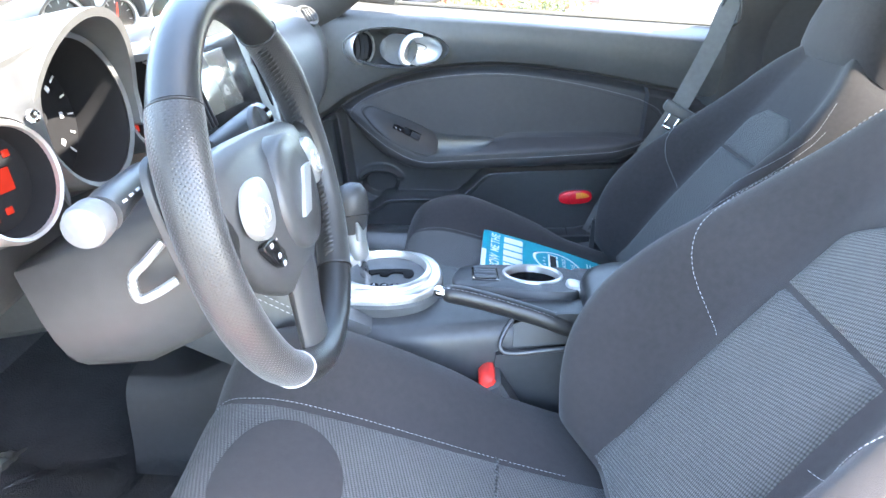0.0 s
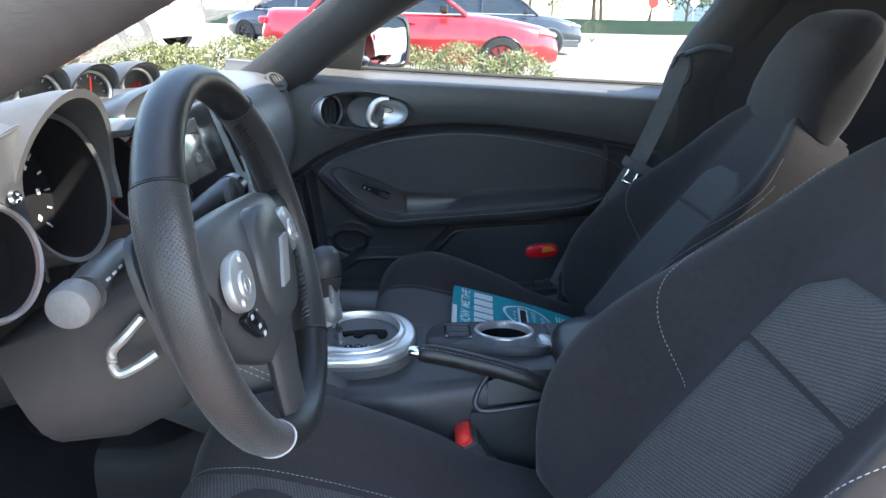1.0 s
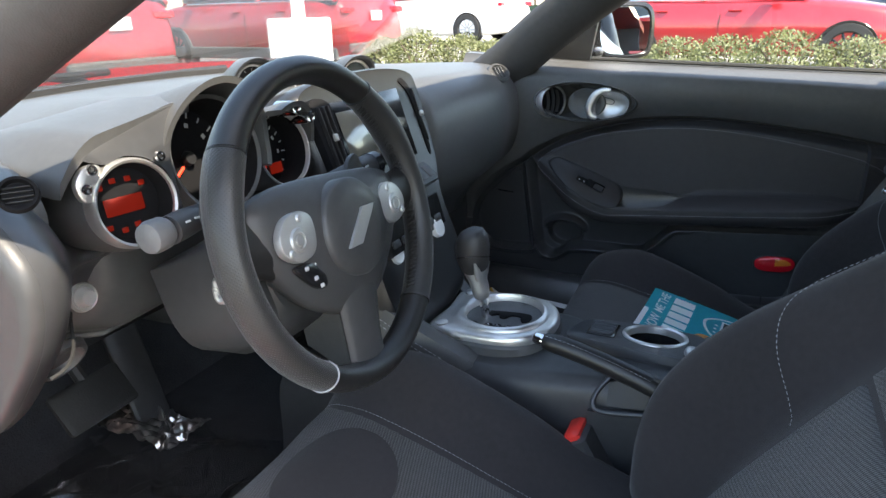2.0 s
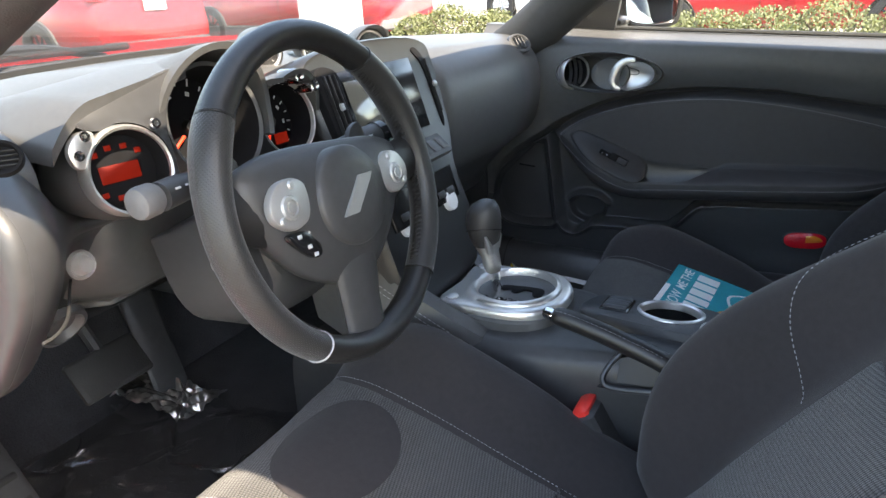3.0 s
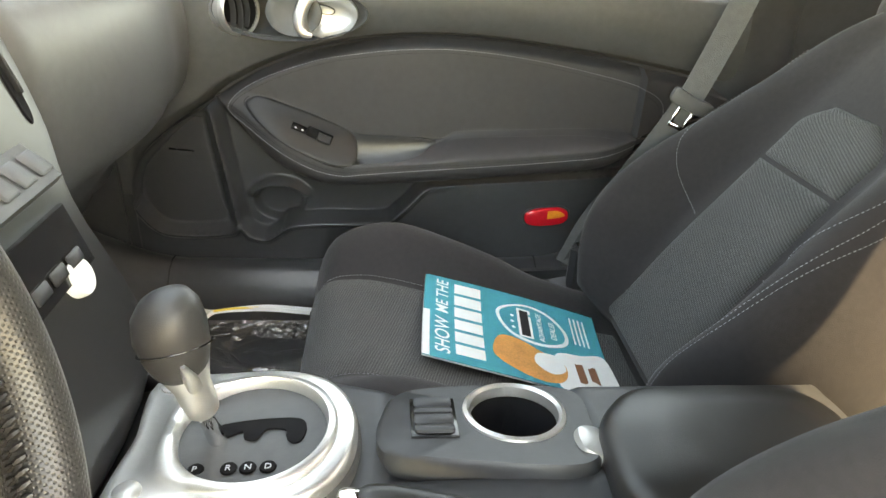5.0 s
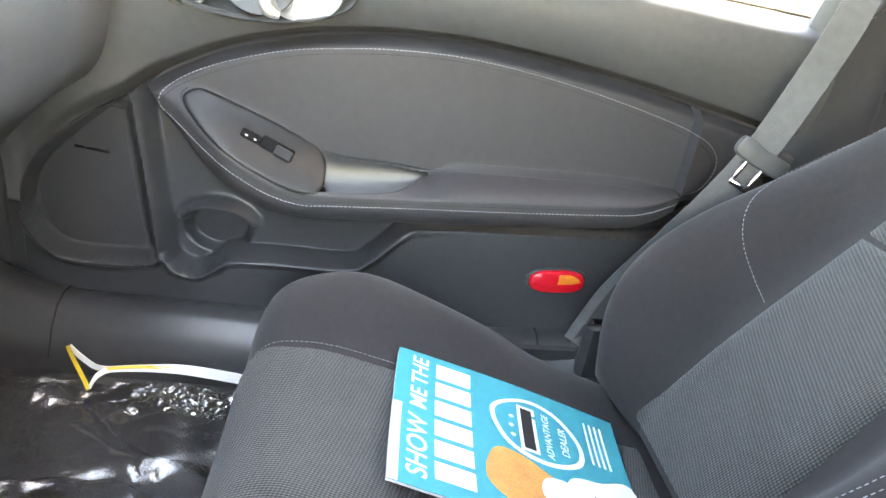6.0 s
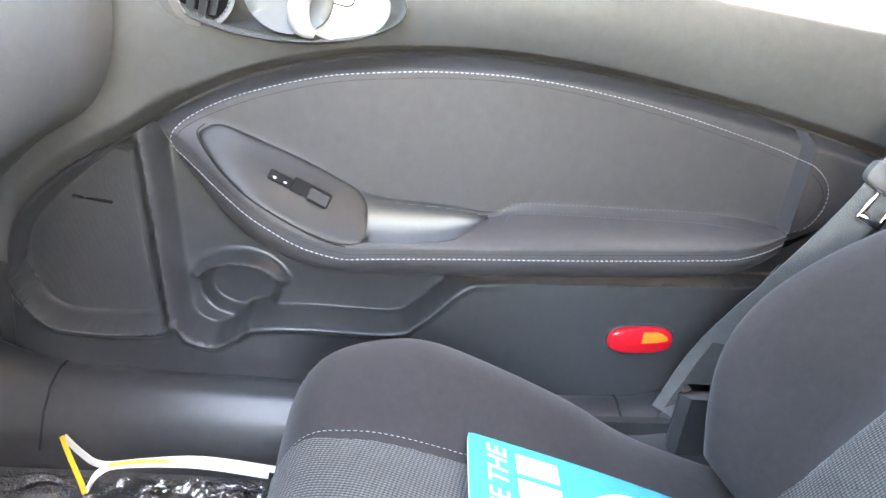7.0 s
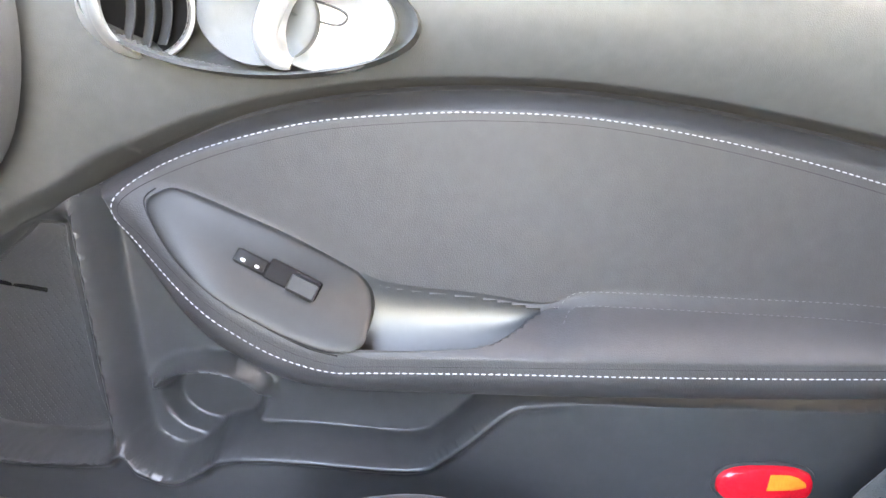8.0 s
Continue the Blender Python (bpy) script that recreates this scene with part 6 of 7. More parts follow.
bro_words("SHOW", 0.135, 0.94, 0.031, PAPER, "printed_word", "white printed word")
bro_words("ME", 0.130, 0.46, 0.028, PAPER, "printed_word", "white printed word")
bro_words("THE", 0.130, 0.275, 0.028, PAPER, "printed_word", "white printed word")


def patch(name, pts, material, h=0.0014, label=""):
    c = curve(pts, 40, True)
    vs = [paper(p[0], p[1], h) for p in c] + [paper(sum(p[0] for p in c) / 40, sum(p[1] for p in c) / 40, h)]
    return mesh_ob(name, vs, [(i, (i + 1) % 40, 40) for i in range(40)], material, cover, label, smooth=False)


# brand lettering as plain white bars, badge and picture as plain shapes
for k in range(6):
    sheet("brand_bar", 0.165, 0.315, 0.91 - 0.148 * k - 0.115, 0.91 - 0.148 * k, PAPER, 0.0011, 0.0014, "white print bar", 8, 6, cover)
patch("badge", [(0.40, 0.24), (0.55, 0.10), (0.70, 0.13), (0.80, 0.30), (0.78, 0.48), (0.62, 0.56), (0.46, 0.48)], PAPER, 0.0013, "pale printed shield")
patch("badge_field", [(0.42, 0.25), (0.55, 0.125), (0.69, 0.155), (0.78, 0.31), (0.76, 0.46), (0.62, 0.53), (0.475, 0.46)], TEAL, 0.0015)
sheet("badge_bar", 0.52, 0.60, 0.16, 0.50, PAPER, 0.0015, 0.0017, "white print bar", 6, 6, cover)
sheet("badge_bar", 0.535, 0.585, 0.18, 0.48, DIAL, 0.0016, 0.0019, "", 6, 6, cover)
bro_words("ADVANTAGE", 0.662, 0.505, 0.0125, PAPER, "printed_word", "white printed word", 0.0018)
bro_words("DEALER", 0.735, 0.445, 0.0135, PAPER, "printed_word", "white printed word", 0.0018)
for k in range(3):
    patch("badge_star", [(0.475 + 0.004 * abs(k - 1), 0.27 + 0.07 * k), (0.487 + 0.004 * abs(k - 1), 0.284 + 0.07 * k), (0.499 + 0.004 * abs(k - 1), 0.27 + 0.07 * k), (0.487 + 0.004 * abs(k - 1), 0.256 + 0.07 * k)], PAPER, 0.0018)
for k in range(4):
    sheet("text_bar", 0.84 + 0.026 * k, 0.85 + 0.026 * k, 0.10, 0.42, PAPER, 0.0011, 0.0014, "", 4, 6, cover)
patch("picture", [(0.36, 0.78), (0.40, 0.56), (0.50, 0.54), (0.62, 0.62), (0.74, 0.72), (0.72, 0.90), (0.62, 0.97), (0.48, 0.92)], ORANGE_P, 0.0014, "orange printed picture")
patch("picture_ground", [(0.70, 0.62), (0.85, 0.55), (1.0, 0.52), (1.0, 1.0), (0.80, 1.0), (0.68, 0.97)], PAPER, 0.00135, "white printed ground")
patch("picture_ground", [(0.60, 0.66), (0.70, 0.64), (0.74, 0.78), (0.66, 0.86), (0.58, 0.78)], PAPER, 0.0016)
for k in range(2):
    sheet("brand_bar", 0.80 + 0.07 * k, 0.845 + 0.07 * k, 0.66, 0.88, BROWN_P, 0.0013, 0.0016, "dark print bar", 4, 6, cover)
patch("picture", [(0.90, 0.93), (1.0, 0.86), (1.0, 1.0), (0.90, 1.0)], ORANGE_P, 0.0015)

# ---- footwells ----


def film_sheet(name, label, x0, x1, y0, y1, z, seed, amp=0.014, fine=0.08, film=None, folds=9):
    rnd = Vector((seed * 7.3, seed * 3.1, 0))

    def fn(u, v):
        x, y = x0 + (x1 - x0) * u, y0 + (y1 - y0) * v
        w = Vector((x * folds, y * folds, 0)) + rnd
        n = 1.0 * noise.noise(w * 0.6) + 1.1 * abs(noise.noise(w * 1.5)) + 0.7 * abs(noise.noise(w * 3.3)) + fine * noise.noise(w * 7.0)
        wob = 0.16 * min(x1 - x0, y1 - y0)
        x += wob * (noise.noise(w * 0.8 + Vector((5, 0, 0))) + 0.5 * noise.noise(w * 2.2))
        y += wob * (noise.noise(w * 0.8 + Vector((0, 9, 0))) + 0.5 * noise.noise(w * 2.0))
        return (x, y, z + 0.010 + amp * max(-0.30, n))
    v, f = grid(fn, 110, 90)
    ob = tagged(mesh_ob(name, v, f, film or FILM, None, "", flat_angle=25), label, "plastic film")
    ob.visible_shadow = False
    return ob


for side, nm in ((1, "passenger"), (-1, "driver")):
    cy = 1.04 + side * 0.37
    mat_ob = thing("floor_mat", "black carpet floor mat in the footwell", "floor mat", "floor mats", at=(-0.30, cy, 0.326))
    mesh_ob("carpet", *loft([[(p[0], cy + side * p[1], 0.327 + h + 0.0) for p in curve([(-0.70, -0.20), (-0.70, 0.20), (-0.40, 0.24), (-0.06, 0.23), (-0.04, 0.0), (-0.06, -0.21), (-0.4, -0.2)], 60, True)] for h in (0.0, 0.008)]), CARPET, mat_ob)
film_sheet("floor_film", "clear crinkled protective film on the passenger floor", -0.66, -0.02, 1.22, 1.645, 0.332, 1.0)
film_sheet("floor_film", "clear crinkled protective film on the driver floor", -0.76, -0.08, 0.44, 0.90, 0.335, 2.0)
film_sheet("crumpled_film", "crumpled shiny film bunched on the driver floor", -0.78, -0.58, 0.790, 0.890, 0.355, 5.0, 0.020, 0.25, FOIL, 15)
film_sheet("crumpled_film", "crumpled shiny film bunched on the passenger floor", -0.20, -0.05, 1.53, 1.60, 0.352, 8.0, 0.014, 0.25, BUNCH, 16)
# bright white and yellow fold of the film, its shine built as paper ribbons
shiny_fold = thing("film_fold", "white and yellow ribbons standing in for a shiny film fold", "paper", at=(-0.22, 1.66, 0.35))
mesh_ob("fold_highlight", *join(ribbon([(-0.296, 1.634, 0.384), (-0.270, 1.612, 0.382), (-0.243, 1.598, 0.380), (-0.20, 1.604, 0.382), (-0.143, 1.612, 0.382), (-0.064, 1.604, 0.380)], 0.007, (0, 0.5, 0.9)),
        ribbon([(-0.242, 1.556, 0.382), (-0.240, 1.580, 0.384), (-0.222, 1.594, 0.384), (-0.15, 1.600, 0.384), (-0.07, 1.592, 0.382)], 0.007, (0, 0.5, 0.9))), PAPER, shiny_fold)
mesh_ob("yellow_side", *join(ribbon([(-0.298, 1.632, 0.386), (-0.280, 1.606, 0.384), (-0.258, 1.576, 0.382), (-0.243, 1.555, 0.380)], 0.005, (1, 0.2, 0.3)), ribbon([(-0.236, 1.590, 0.386), (-0.20, 1.598, 0.387), (-0.16, 1.602, 0.386)], 0.004, (0, 0.7, 0.7))), YELLOW, shiny_fold)
# pedals
ped = thing("brake_pedal", "black rubber brake pedal", "pedal", at=(-0.60, 0.695, 0.5))
mesh_ob("arm", *tube(curve([(-0.74, 0.70, 0.72), (-0.69, 0.70, 0.64), (-0.615, 0.697, 0.545)], 10), 0.010, 8), PLASTIC_D, ped)
mesh_ob("pad", *turned(block(-0.060, 0.060, -0.035, 0.035, -0.008, 0.008, 0.004), axis_pose((-0.600, 0.695, 0.530), (0.75, 0, 0.6))), RUBBER, ped)
gas = thing("accelerator_pedal", "long grey accelerator pedal", "pedal", at=(-0.72, 0.86, 0.36))
mesh_ob("pad", *turned(block(-0.032, 0.032, -0.13, 0.13, -0.007, 0.007, 0.004), axis_pose((-0.72, 0.865, 0.455), (0.88, -0.2, 0.42))), PLASTIC_D, gas)
dead = thing("foot_rest", "black plastic foot rest beside the pedals", "foot rest", at=(-0.5, 0.46, 0.38))
mesh_ob("pad", *turned(block(-0.045, 0.045, -0.14, 0.14, -0.012, 0.012, 0.006), axis_pose((-0.56, 0.47, 0.47), (0.8, 0, 0.6))), PLASTIC_D, dead)
for k in range(6):
    mesh_ob("rib", *turned(block(-0.036, 0.036, -0.11 + 0.038 * k, -0.10 + 0.038 * k, 0.010, 0.016, 0.002), axis_pose((-0.56, 0.47, 0.47), (0.8, 0, 0.6))), RUBBER, dead)

# ---- passenger door mirror ----
mir = thing("door_mirror", "black door mirror with silvered glass", "door mirror", at=(-0.10, 1.90, 0.96))
mm = axis_pose((-0.060, 1.955, 1.018), (0.70, -0.70, 0.03)) @ Matrix.Diagonal((0.84, 0.96, 0.9, 1))
MO = curve([(-0.10, 0.035), (-0.07, 0.066), (0.0, 0.072), (0.08, 0.066), (0.105, 0.03), (0.10, -0.04), (0.07, -0.066), (-0.05, -0.066), (-0.095, -0.04)], 48, True)
mesh_ob("housing", *loft([[mm @ Vector((p[0] * k, p[1] * k, h)) for p in MO] for k, h in ((0.3, -0.12), (0.75, -0.10), (1.0, -0.05), (1.06, 0.0), (1.05, 0.012), (0.92, 0.016), (0.86, 0.012))]), GLOSSY_D, mir)
MIRROR = mat("mirror", (0.9, 0.9, 0.9), 0.0, 1.0, vary=0.0)
mesh_ob("glass", *loft([[mm @ Vector((p[0] * k, p[1] * k, h)) for p in MO] for k, h in ((0.86, 0.003), (0.85, 0.0155), (0.5, 0.0156))]), MIRROR, mir, "silvered mirror glass", smooth=False)
mesh_ob("stem", *block(-0.16, -0.09, 1.84, 1.95, 0.955, 0.985, 0.01), GLOSSY_D, mir)

# the car's own bonnet and driver-side body
hood = tagged(mesh_ob("bonnet", *shell(lambda u, v: (-2.2 + 1.16 * u + 0.20 * (2 * v - 1) ** 2 * u, 0.28 + 1.52 * v, 0.76 + 0.215 * u ** 0.6 - 0.05 * (2 * v - 1) ** 4), 30, 24, (0, 0, -0.03)), PAINT_RED), "glossy red bonnet of the car", "bonnet", kind="structure")
cowl = tagged(mesh_ob("cowl", *shell(lambda u, v: (-1.06 + 0.13 * u + 0.22 * (2 * v - 1) ** 2, 0.34 + 1.40 * v, 0.945 + 0.008 * u), 5, 24, (0, 0, -0.01)), RUBBER), "black plastic cowl below the windscreen", "cowl", kind="structure")
wip = thing("wiper", "black wiper at rest on the cowl", "wiper", at=(-0.95, 0.7, 0.94))
mesh_ob("blade", *tube(curve([(-0.82, 0.50, 0.972), (-0.96, 0.85, 0.975), (-0.99, 1.15, 0.972)], 16), 0.007, 8), RUBBER, wip)
mesh_ob("arm", *tube(curve([(-1.0, 1.10, 0.955), (-0.99, 0.95, 0.985), (-0.96, 0.80, 0.985)], 12), 0.008, 8), PLASTIC_D, wip)
tagged(mesh_ob("driver_sill", *shell(lambda u, v: (-0.70 + 1.7 * u, 0.22 + 0.15 * v, 0.36 + 0.05 * v), 8, 5, (0, 0, -0.18)), PAINT_RED), "red painted door sill outside the trim", "door sill", kind="structure")
tagged(mesh_ob("body_front", *block(-1.3, -0.52, 0.22, 0.345, 0.25, 0.92, 0.03), PAINT_RED), "red body side ahead of the driver door", "car body", kind="structure")
tagged(mesh_ob("body_front", *block(-1.3, -0.46, 1.76, 1.86, 0.25, 0.92, 0.03), PAINT_RED), "red body side ahead of the passenger door", "car body", kind="structure")
tagged(mesh_ob("body_rear", *block(0.80, 2.2, 0.20, 0.33, 0.25, 0.95, 0.05), PAINT_RED), "red body side behind the driver door", "car body", kind="structure")
tagged(mesh_ob("body_rear", *block(0.80, 2.2, 1.78, 1.90, 0.25, 0.95, 0.05), PAINT_RED), "red body side behind the passenger door", "car body", kind="structure")
tagged(mesh_ob("roof_skin", *shell(lambda u, v: (-0.01 + 0.90 * u, 0.42 + 1.24 * v, 1.345 - 0.22 * (0.552 * u) ** 2 - 0.05 * (2 * v - 1) ** 2 - 0.03 * (1 - 0.552 * u) ** 3), 24, 16, (0, 0, 0.006)), PAINT_RED), "glossy red roof panel of the car", "car roof", kind="structure")
for y0, y1 in ((0.33, 0.63), (1.45, 1.75)):
    tagged(mesh_ob("hatch_side", *shell(lambda u, v: (0.88 + 0.76 * u, y0 + (y1 - y0) * v, 1.340 - 0.22 * (0.55 + 0.45 * u) ** 2 - 0.05 * (2 * (y0 + (y1 - y0) * v - 0.42) / 1.24 - 1) ** 2), 14, 10, (0, 0, -0.03)), PAINT_RED), "red side of the rear hatch", "hatch frame", kind="structure")
tagged(mesh_ob("hatch_header", *shell(lambda u, v: (0.87 + 0.080 * u, 0.60 + 0.88 * v, 1.338 - 0.22 * (0.55 + 0.050 * u) ** 2 - 0.05 * (1.42 * v - 0.71) ** 2), 6, 14, (0, 0, -0.03)), PAINT_RED), "red front edge of the rear hatch", "hatch frame", kind="structure")
tagged(mesh_ob("tail_panel", *shell(lambda u, v: (1.62 + 0.58 * v ** 0.8, 0.33 + 1.45 * u, 1.10 - 0.20 * v - 0.45 * v ** 6 + 0.03 * math.sin(math.pi * u)), 12, 14, (0, 0, -0.02)), PAINT_RED), "red tail panel behind the cabin", "car body", kind="structure")
tagged(mesh_ob("underbody", *block(-2.2, 2.2, 0.24, 1.84, 0.18, 0.285, 0.02), RUBBER), "dark underbody of the car", "underbody", kind="structure")

# ---- outdoors ----


def lot_z(x, y):
    return 0.10 * step(3.0, 10.0, math.hypot(x, y))


cells = sorted(set([-900, -300, -120, -60, -30] + list(range(-20, 21, 2)) + [30, 60, 120, 300, 900]))
gv = [(x, y, lot_z(x, y)) for x in cells for y in cells]
nc = len(cells)
ground = tagged(mesh_ob("ground", gv, [(i * nc + j, (i + 1) * nc + j, (i + 1) * nc + j + 1, i * nc + j + 1) for i in range(nc - 1) for j in range(nc - 1)], LOT), "pale sunlit concrete car park", "ground", kind="structure")
island = tagged(mesh_ob("planting_bed", *loft([[(p[0], p[1], h) for p in curve([(-4.9, 8.4), (-4.0, 7.9), (-2, 7.3), (1.9, 6.6), (2.3, 8.0), (1.5, 9.6), (-4, 10.0), (-4.9, 9.4)], 60, True)] for h in (0.0, 0.20)]), SOIL), "mulched planting bed", "planting bed", kind="structure")
kerb = tagged(mesh_ob("kerb", *tube(curve([(-4.9, 8.4, 0.16), (-4.0, 7.9, 0.16), (-2, 7.3, 0.16), (1.9, 6.6, 0.16), (2.3, 8.0, 0.16), (1.5, 9.6, 0.16), (-4, 10.0, 0.16), (-4.9, 9.4, 0.16)], 90, True), 0.09, 8, closed=True), KERB), "pale concrete kerb round the bed", "kerb", kind="structure")


def shrub(cx, cy, cz, r, h, n, seed, name, label):
    """A low bush: stems and many small leaves in an uneven crown."""
    rnd = random.Random(seed)
    ob = thing(name, label, "shrub", "shrubs in the bed", at=(cx, cy, cz))
    st_ = [tube([(cx, cy, cz), (cx + r * 0.3 * math.cos(a), cy + r * 0.3 * math.sin(a), cz + h * 0.5), (cx + r * 0.6 * math.cos(a), cy + r * 0.6 * math.sin(a), cz + h * 0.8)], [0.012, 0.008, 0.004], 5) for a in [k * 1.05 + seed for k in range(6)]]
    mesh_ob("stems", *join(*st_), BARK, ob)
    v, f = [], []
    for _ in range(n):
        a, t = rnd.uniform(0, math.tau), rnd.uniform(-0.15, 1.0)
        lump = 1 + 0.16 * math.sin(3 * a + seed) + 0.10 * math.sin(7 * a + 2 * seed)
        q = math.sqrt(max(0.0, 1 - max(0, t) ** 2)) * lump * rnd.uniform(0.72, 1.04)
        c = Vector((cx + r * q * math.cos(a), cy + r * q * math.sin(a), cz + h * (0.18 + 0.80 * max(0.0, t) * rnd.uniform(0.8, 1.06))))
        d = Vector((rnd.gauss(0, 1), rnd.gauss(0, 1), rnd.gauss(0.4, 1))).normalized()
        s = d.orthogonal().normalized()
        L, W = rnd.uniform(0.022, 0.045), rnd.uniform(0.008, 0.015)
        i = len(v)
        v += [tuple(c), tuple(c + d * L * 0.5 + s * W), tuple(c + d * L), tuple(c + d * L * 0.5 - s * W)]
        f.append((i, i + 1, i + 2, i + 3))
    lv_ = mesh_ob("leaves", v, f, LEAF, ob, "small yellow-green leaves", smooth=False)
    lv_["kind"] = "stuff"
    return ob


rnd = random.Random(4)
x = -4.5
k = 0
while x < 1.65:
    yb = 8.6 + (x + 2.0) * -0.40 if x > -2 else 8.6 + 0.03 * (-2 - x)
    yb = max(7.1, yb)
    shrub(x, yb + rnd.uniform(-0.15, 0.15), 0.19, rnd.uniform(0.42, 0.56), rnd.uniform(0.44, 0.64), 3000, k, "hedge_shrub", "low clipped yellow-green hedge shrub in the bed")
    x += rnd.uniform(0.50, 0.62)
    k += 1


def vehicle(name, label, paint, length, width, height, hood_len, boot_len, belt_z, m, rim=0.34, clad=None, box=False):
    """A parked vehicle, nose along +x, built round its own middle on the ground."""
    ob = thing(name, label, "car", "parked vehicles")
    L, W, H = length, width / 2, height
    n0, n1 = L / 2, -L / 2
    lowz = 0.24

    prof = soft([(n1, belt_z - 0.22), (n1 + 0.03, belt_z - 0.02), (n1 + 0.25, belt_z + 0.03), (n0 - hood_len, belt_z + 0.02), (n0 - 0.35, belt_z - 0.13), (n0 - 0.06, belt_z - 0.24), (n0, belt_z - 0.36)])
    rings = []
    for k in range(41):
        x = n1 + L * k / 40
        e = max(abs(2 * k / 40 - 1) - 0.72, 0) / 0.28
        w = W * (1 - 0.20 * e ** 2.2)
        zt = lerp_at(prof, x)
        zb = lowz + 0.10 * e ** 2
        out = []
        for yy_, zz in ((-0.90, zb), (-1.0, zb + 0.10), (-1.02, zb + 0.5 * (zt - zb)), (-0.985, zt - 0.10), (-0.90, zt - 0.02), (-0.5, zt + 0.02), (0, zt + 0.03), (0.5, zt + 0.02), (0.90, zt - 0.02), (0.985, zt - 0.10), (1.02, zb + 0.5 * (zt - zb)), (1.0, zb + 0.10), (0.90, zb)):
            out.append((x, yy_ * w, zz))
        rings.append(out)
    mesh_ob("body", *loft(rings), paint, ob, flat_angle=50)
    a0, a1 = n0 - hood_len + 0.12, n1 + boot_len
    r0, r1 = a0 - (0.72 if not box else 0.55), a1 + (0.55 if not box else 0.12)
    cab = []
    for x, z, w in ((a0, belt_z + 0.01, 0.90), ((a0 + r0) / 2, (belt_z + H) / 2 + 0.04, 0.84), (r0, H - 0.03, 0.74), ((r0 + r1) / 2, H, 0.72), (r1, H - 0.05, 0.74), ((a1 + r1) / 2, (belt_z + H) / 2 + 0.04, 0.82), (a1, belt_z + 0.02, 0.88)):
        cab.append([(x, s * W * w, z) for s in (-1, -0.6, 0, 0.6, 1)] + [(x, s * W * 0.92, belt_z - 0.05) for s in (1, 0, -1)])
    mesh_ob("cabin", *loft(cab), CAR_GLASS, ob, "dark glazed cabin", flat_angle=30)
    rp = [[(x, s * W * (0.755 - 0.02 * abs(s)), z + 0.012 - 0.03 * abs(s) ** 3) for s in np.linspace(-1, 1, 9)] + [(x, -s * W * 0.72, z - 0.03) for s in np.linspace(-1, 1, 5)] for x, z in ((r0 + 0.03, H - 0.02), ((r0 * 2 + r1) / 3, H + 0.005), ((r0 + 2 * r1) / 3, H), (r1 - 0.02, H - 0.035))]
    mesh_ob("roof", *loft(rp), paint, ob)
    for s in (-1, 1):
        for pts in (((a0, belt_z), ((a0 + r0) / 2, (belt_z + H) / 2 + 0.04), (r0, H - 0.02)), (((r0 + r1) / 2, belt_z), ((r0 + r1) / 2, H - 0.02)), ((a1, belt_z), ((a1 + r1) / 2, (belt_z + H) / 2 + 0.04), (r1, H - 0.04))):
            pp = [(p[0], s * W * (0.905 if i == 0 else (0.85 if i == 1 and len(pts) == 3 else 0.755)), p[1]) for i, p in enumerate(pts)]
            mesh_ob("pillar", *tube(pp, 0.035, 6), paint, ob)
        mesh_ob("belt_trim", *tube([(a0 - 0.1, s * W * 0.925, belt_z + 0.015), ((a0 + a1) / 2, s * W * 0.95, belt_z + 0.02), (a1, s * W * 0.90, belt_z + 0.03)], 0.012, 6), CHROME if not box else PLASTIC_D, ob)
        mb = turned(block(-0.06, 0.06, -0.10, 0.10, -0.06, 0.06, 0.02), Matrix.Translation((a0 - 0.35, s * (W + 0.10), belt_z + 0.09)))
        mesh_ob("mirror", *mb, GLOSSY_D, ob)
        for dx in (0.35, -0.65):
            xx = (a0 + a1) / 2 + dx
            mesh_ob("door_handle", *block(xx - 0.09, xx + 0.09, s * W * 1.0 - 0.02, s * W * 1.0 + 0.02, belt_z - 0.14, belt_z - 0.11, 0.01), paint, ob)
            mesh_ob("door_gap", *tube([(xx - 0.20, s * W * 1.012, lowz + 0.16), (xx - 0.20, s * W * 1.022, belt_z - 0.3), (xx - 0.18, s * W * 0.965, belt_z - 0.04)], 0.006, 5), RUBBER, ob)
        if clad:
            mesh_ob("cladding", *loft([[(x, s * W * q, z) for q, z in ((0.95, lowz - 0.02), (1.03, lowz), (1.04, lowz + 0.16), (1.0, lowz + 0.18))] for x in (n1 + 0.1, n1 + 0.6, 0, n0 - 0.6, n0 - 0.1)]), clad, ob, "grey plastic cladding")
        for fx in (n0 - 0.88, n1 + 0.92):
            wm_ = axis_pose((fx, s * (W - 0.065), rim), (0, s, 0))
            mesh_ob("wheel_arch", *lathe([(rim * 1.04, -0.10), (rim * 1.09, 0.098), (rim * 1.07, 0.104), (rim * 0.6, 0.06)], wm_, 32), clad or GLOSSY_D, ob)
            ty = mesh_ob("tyre", *lathe([(rim * 0.66, -0.09), (rim * 0.96, -0.10), (rim, -0.07), (rim, 0.085), (rim * 0.965, 0.115), (rim * 0.70, 0.122), (rim * 0.64, 0.10)], wm_, 36), RUBBER, ob)
            mesh_ob("rim", *lathe([(0.0, 0.06), (rim * 0.62, 0.055), (rim * 0.66, 0.10), (rim * 0.70, 0.112)], wm_, 30), GLOSSY_D, ob)
            for q in range(10):
                mesh_ob("spoke", *turned(block(0.04, rim * 0.64, -0.016, 0.016, 0.06, 0.092, 0.006), wm_ @ Matrix.Rotation(q * math.tau / 10, 4, "Z")), GLOSSY_D if not box else SILVER_P, ob)
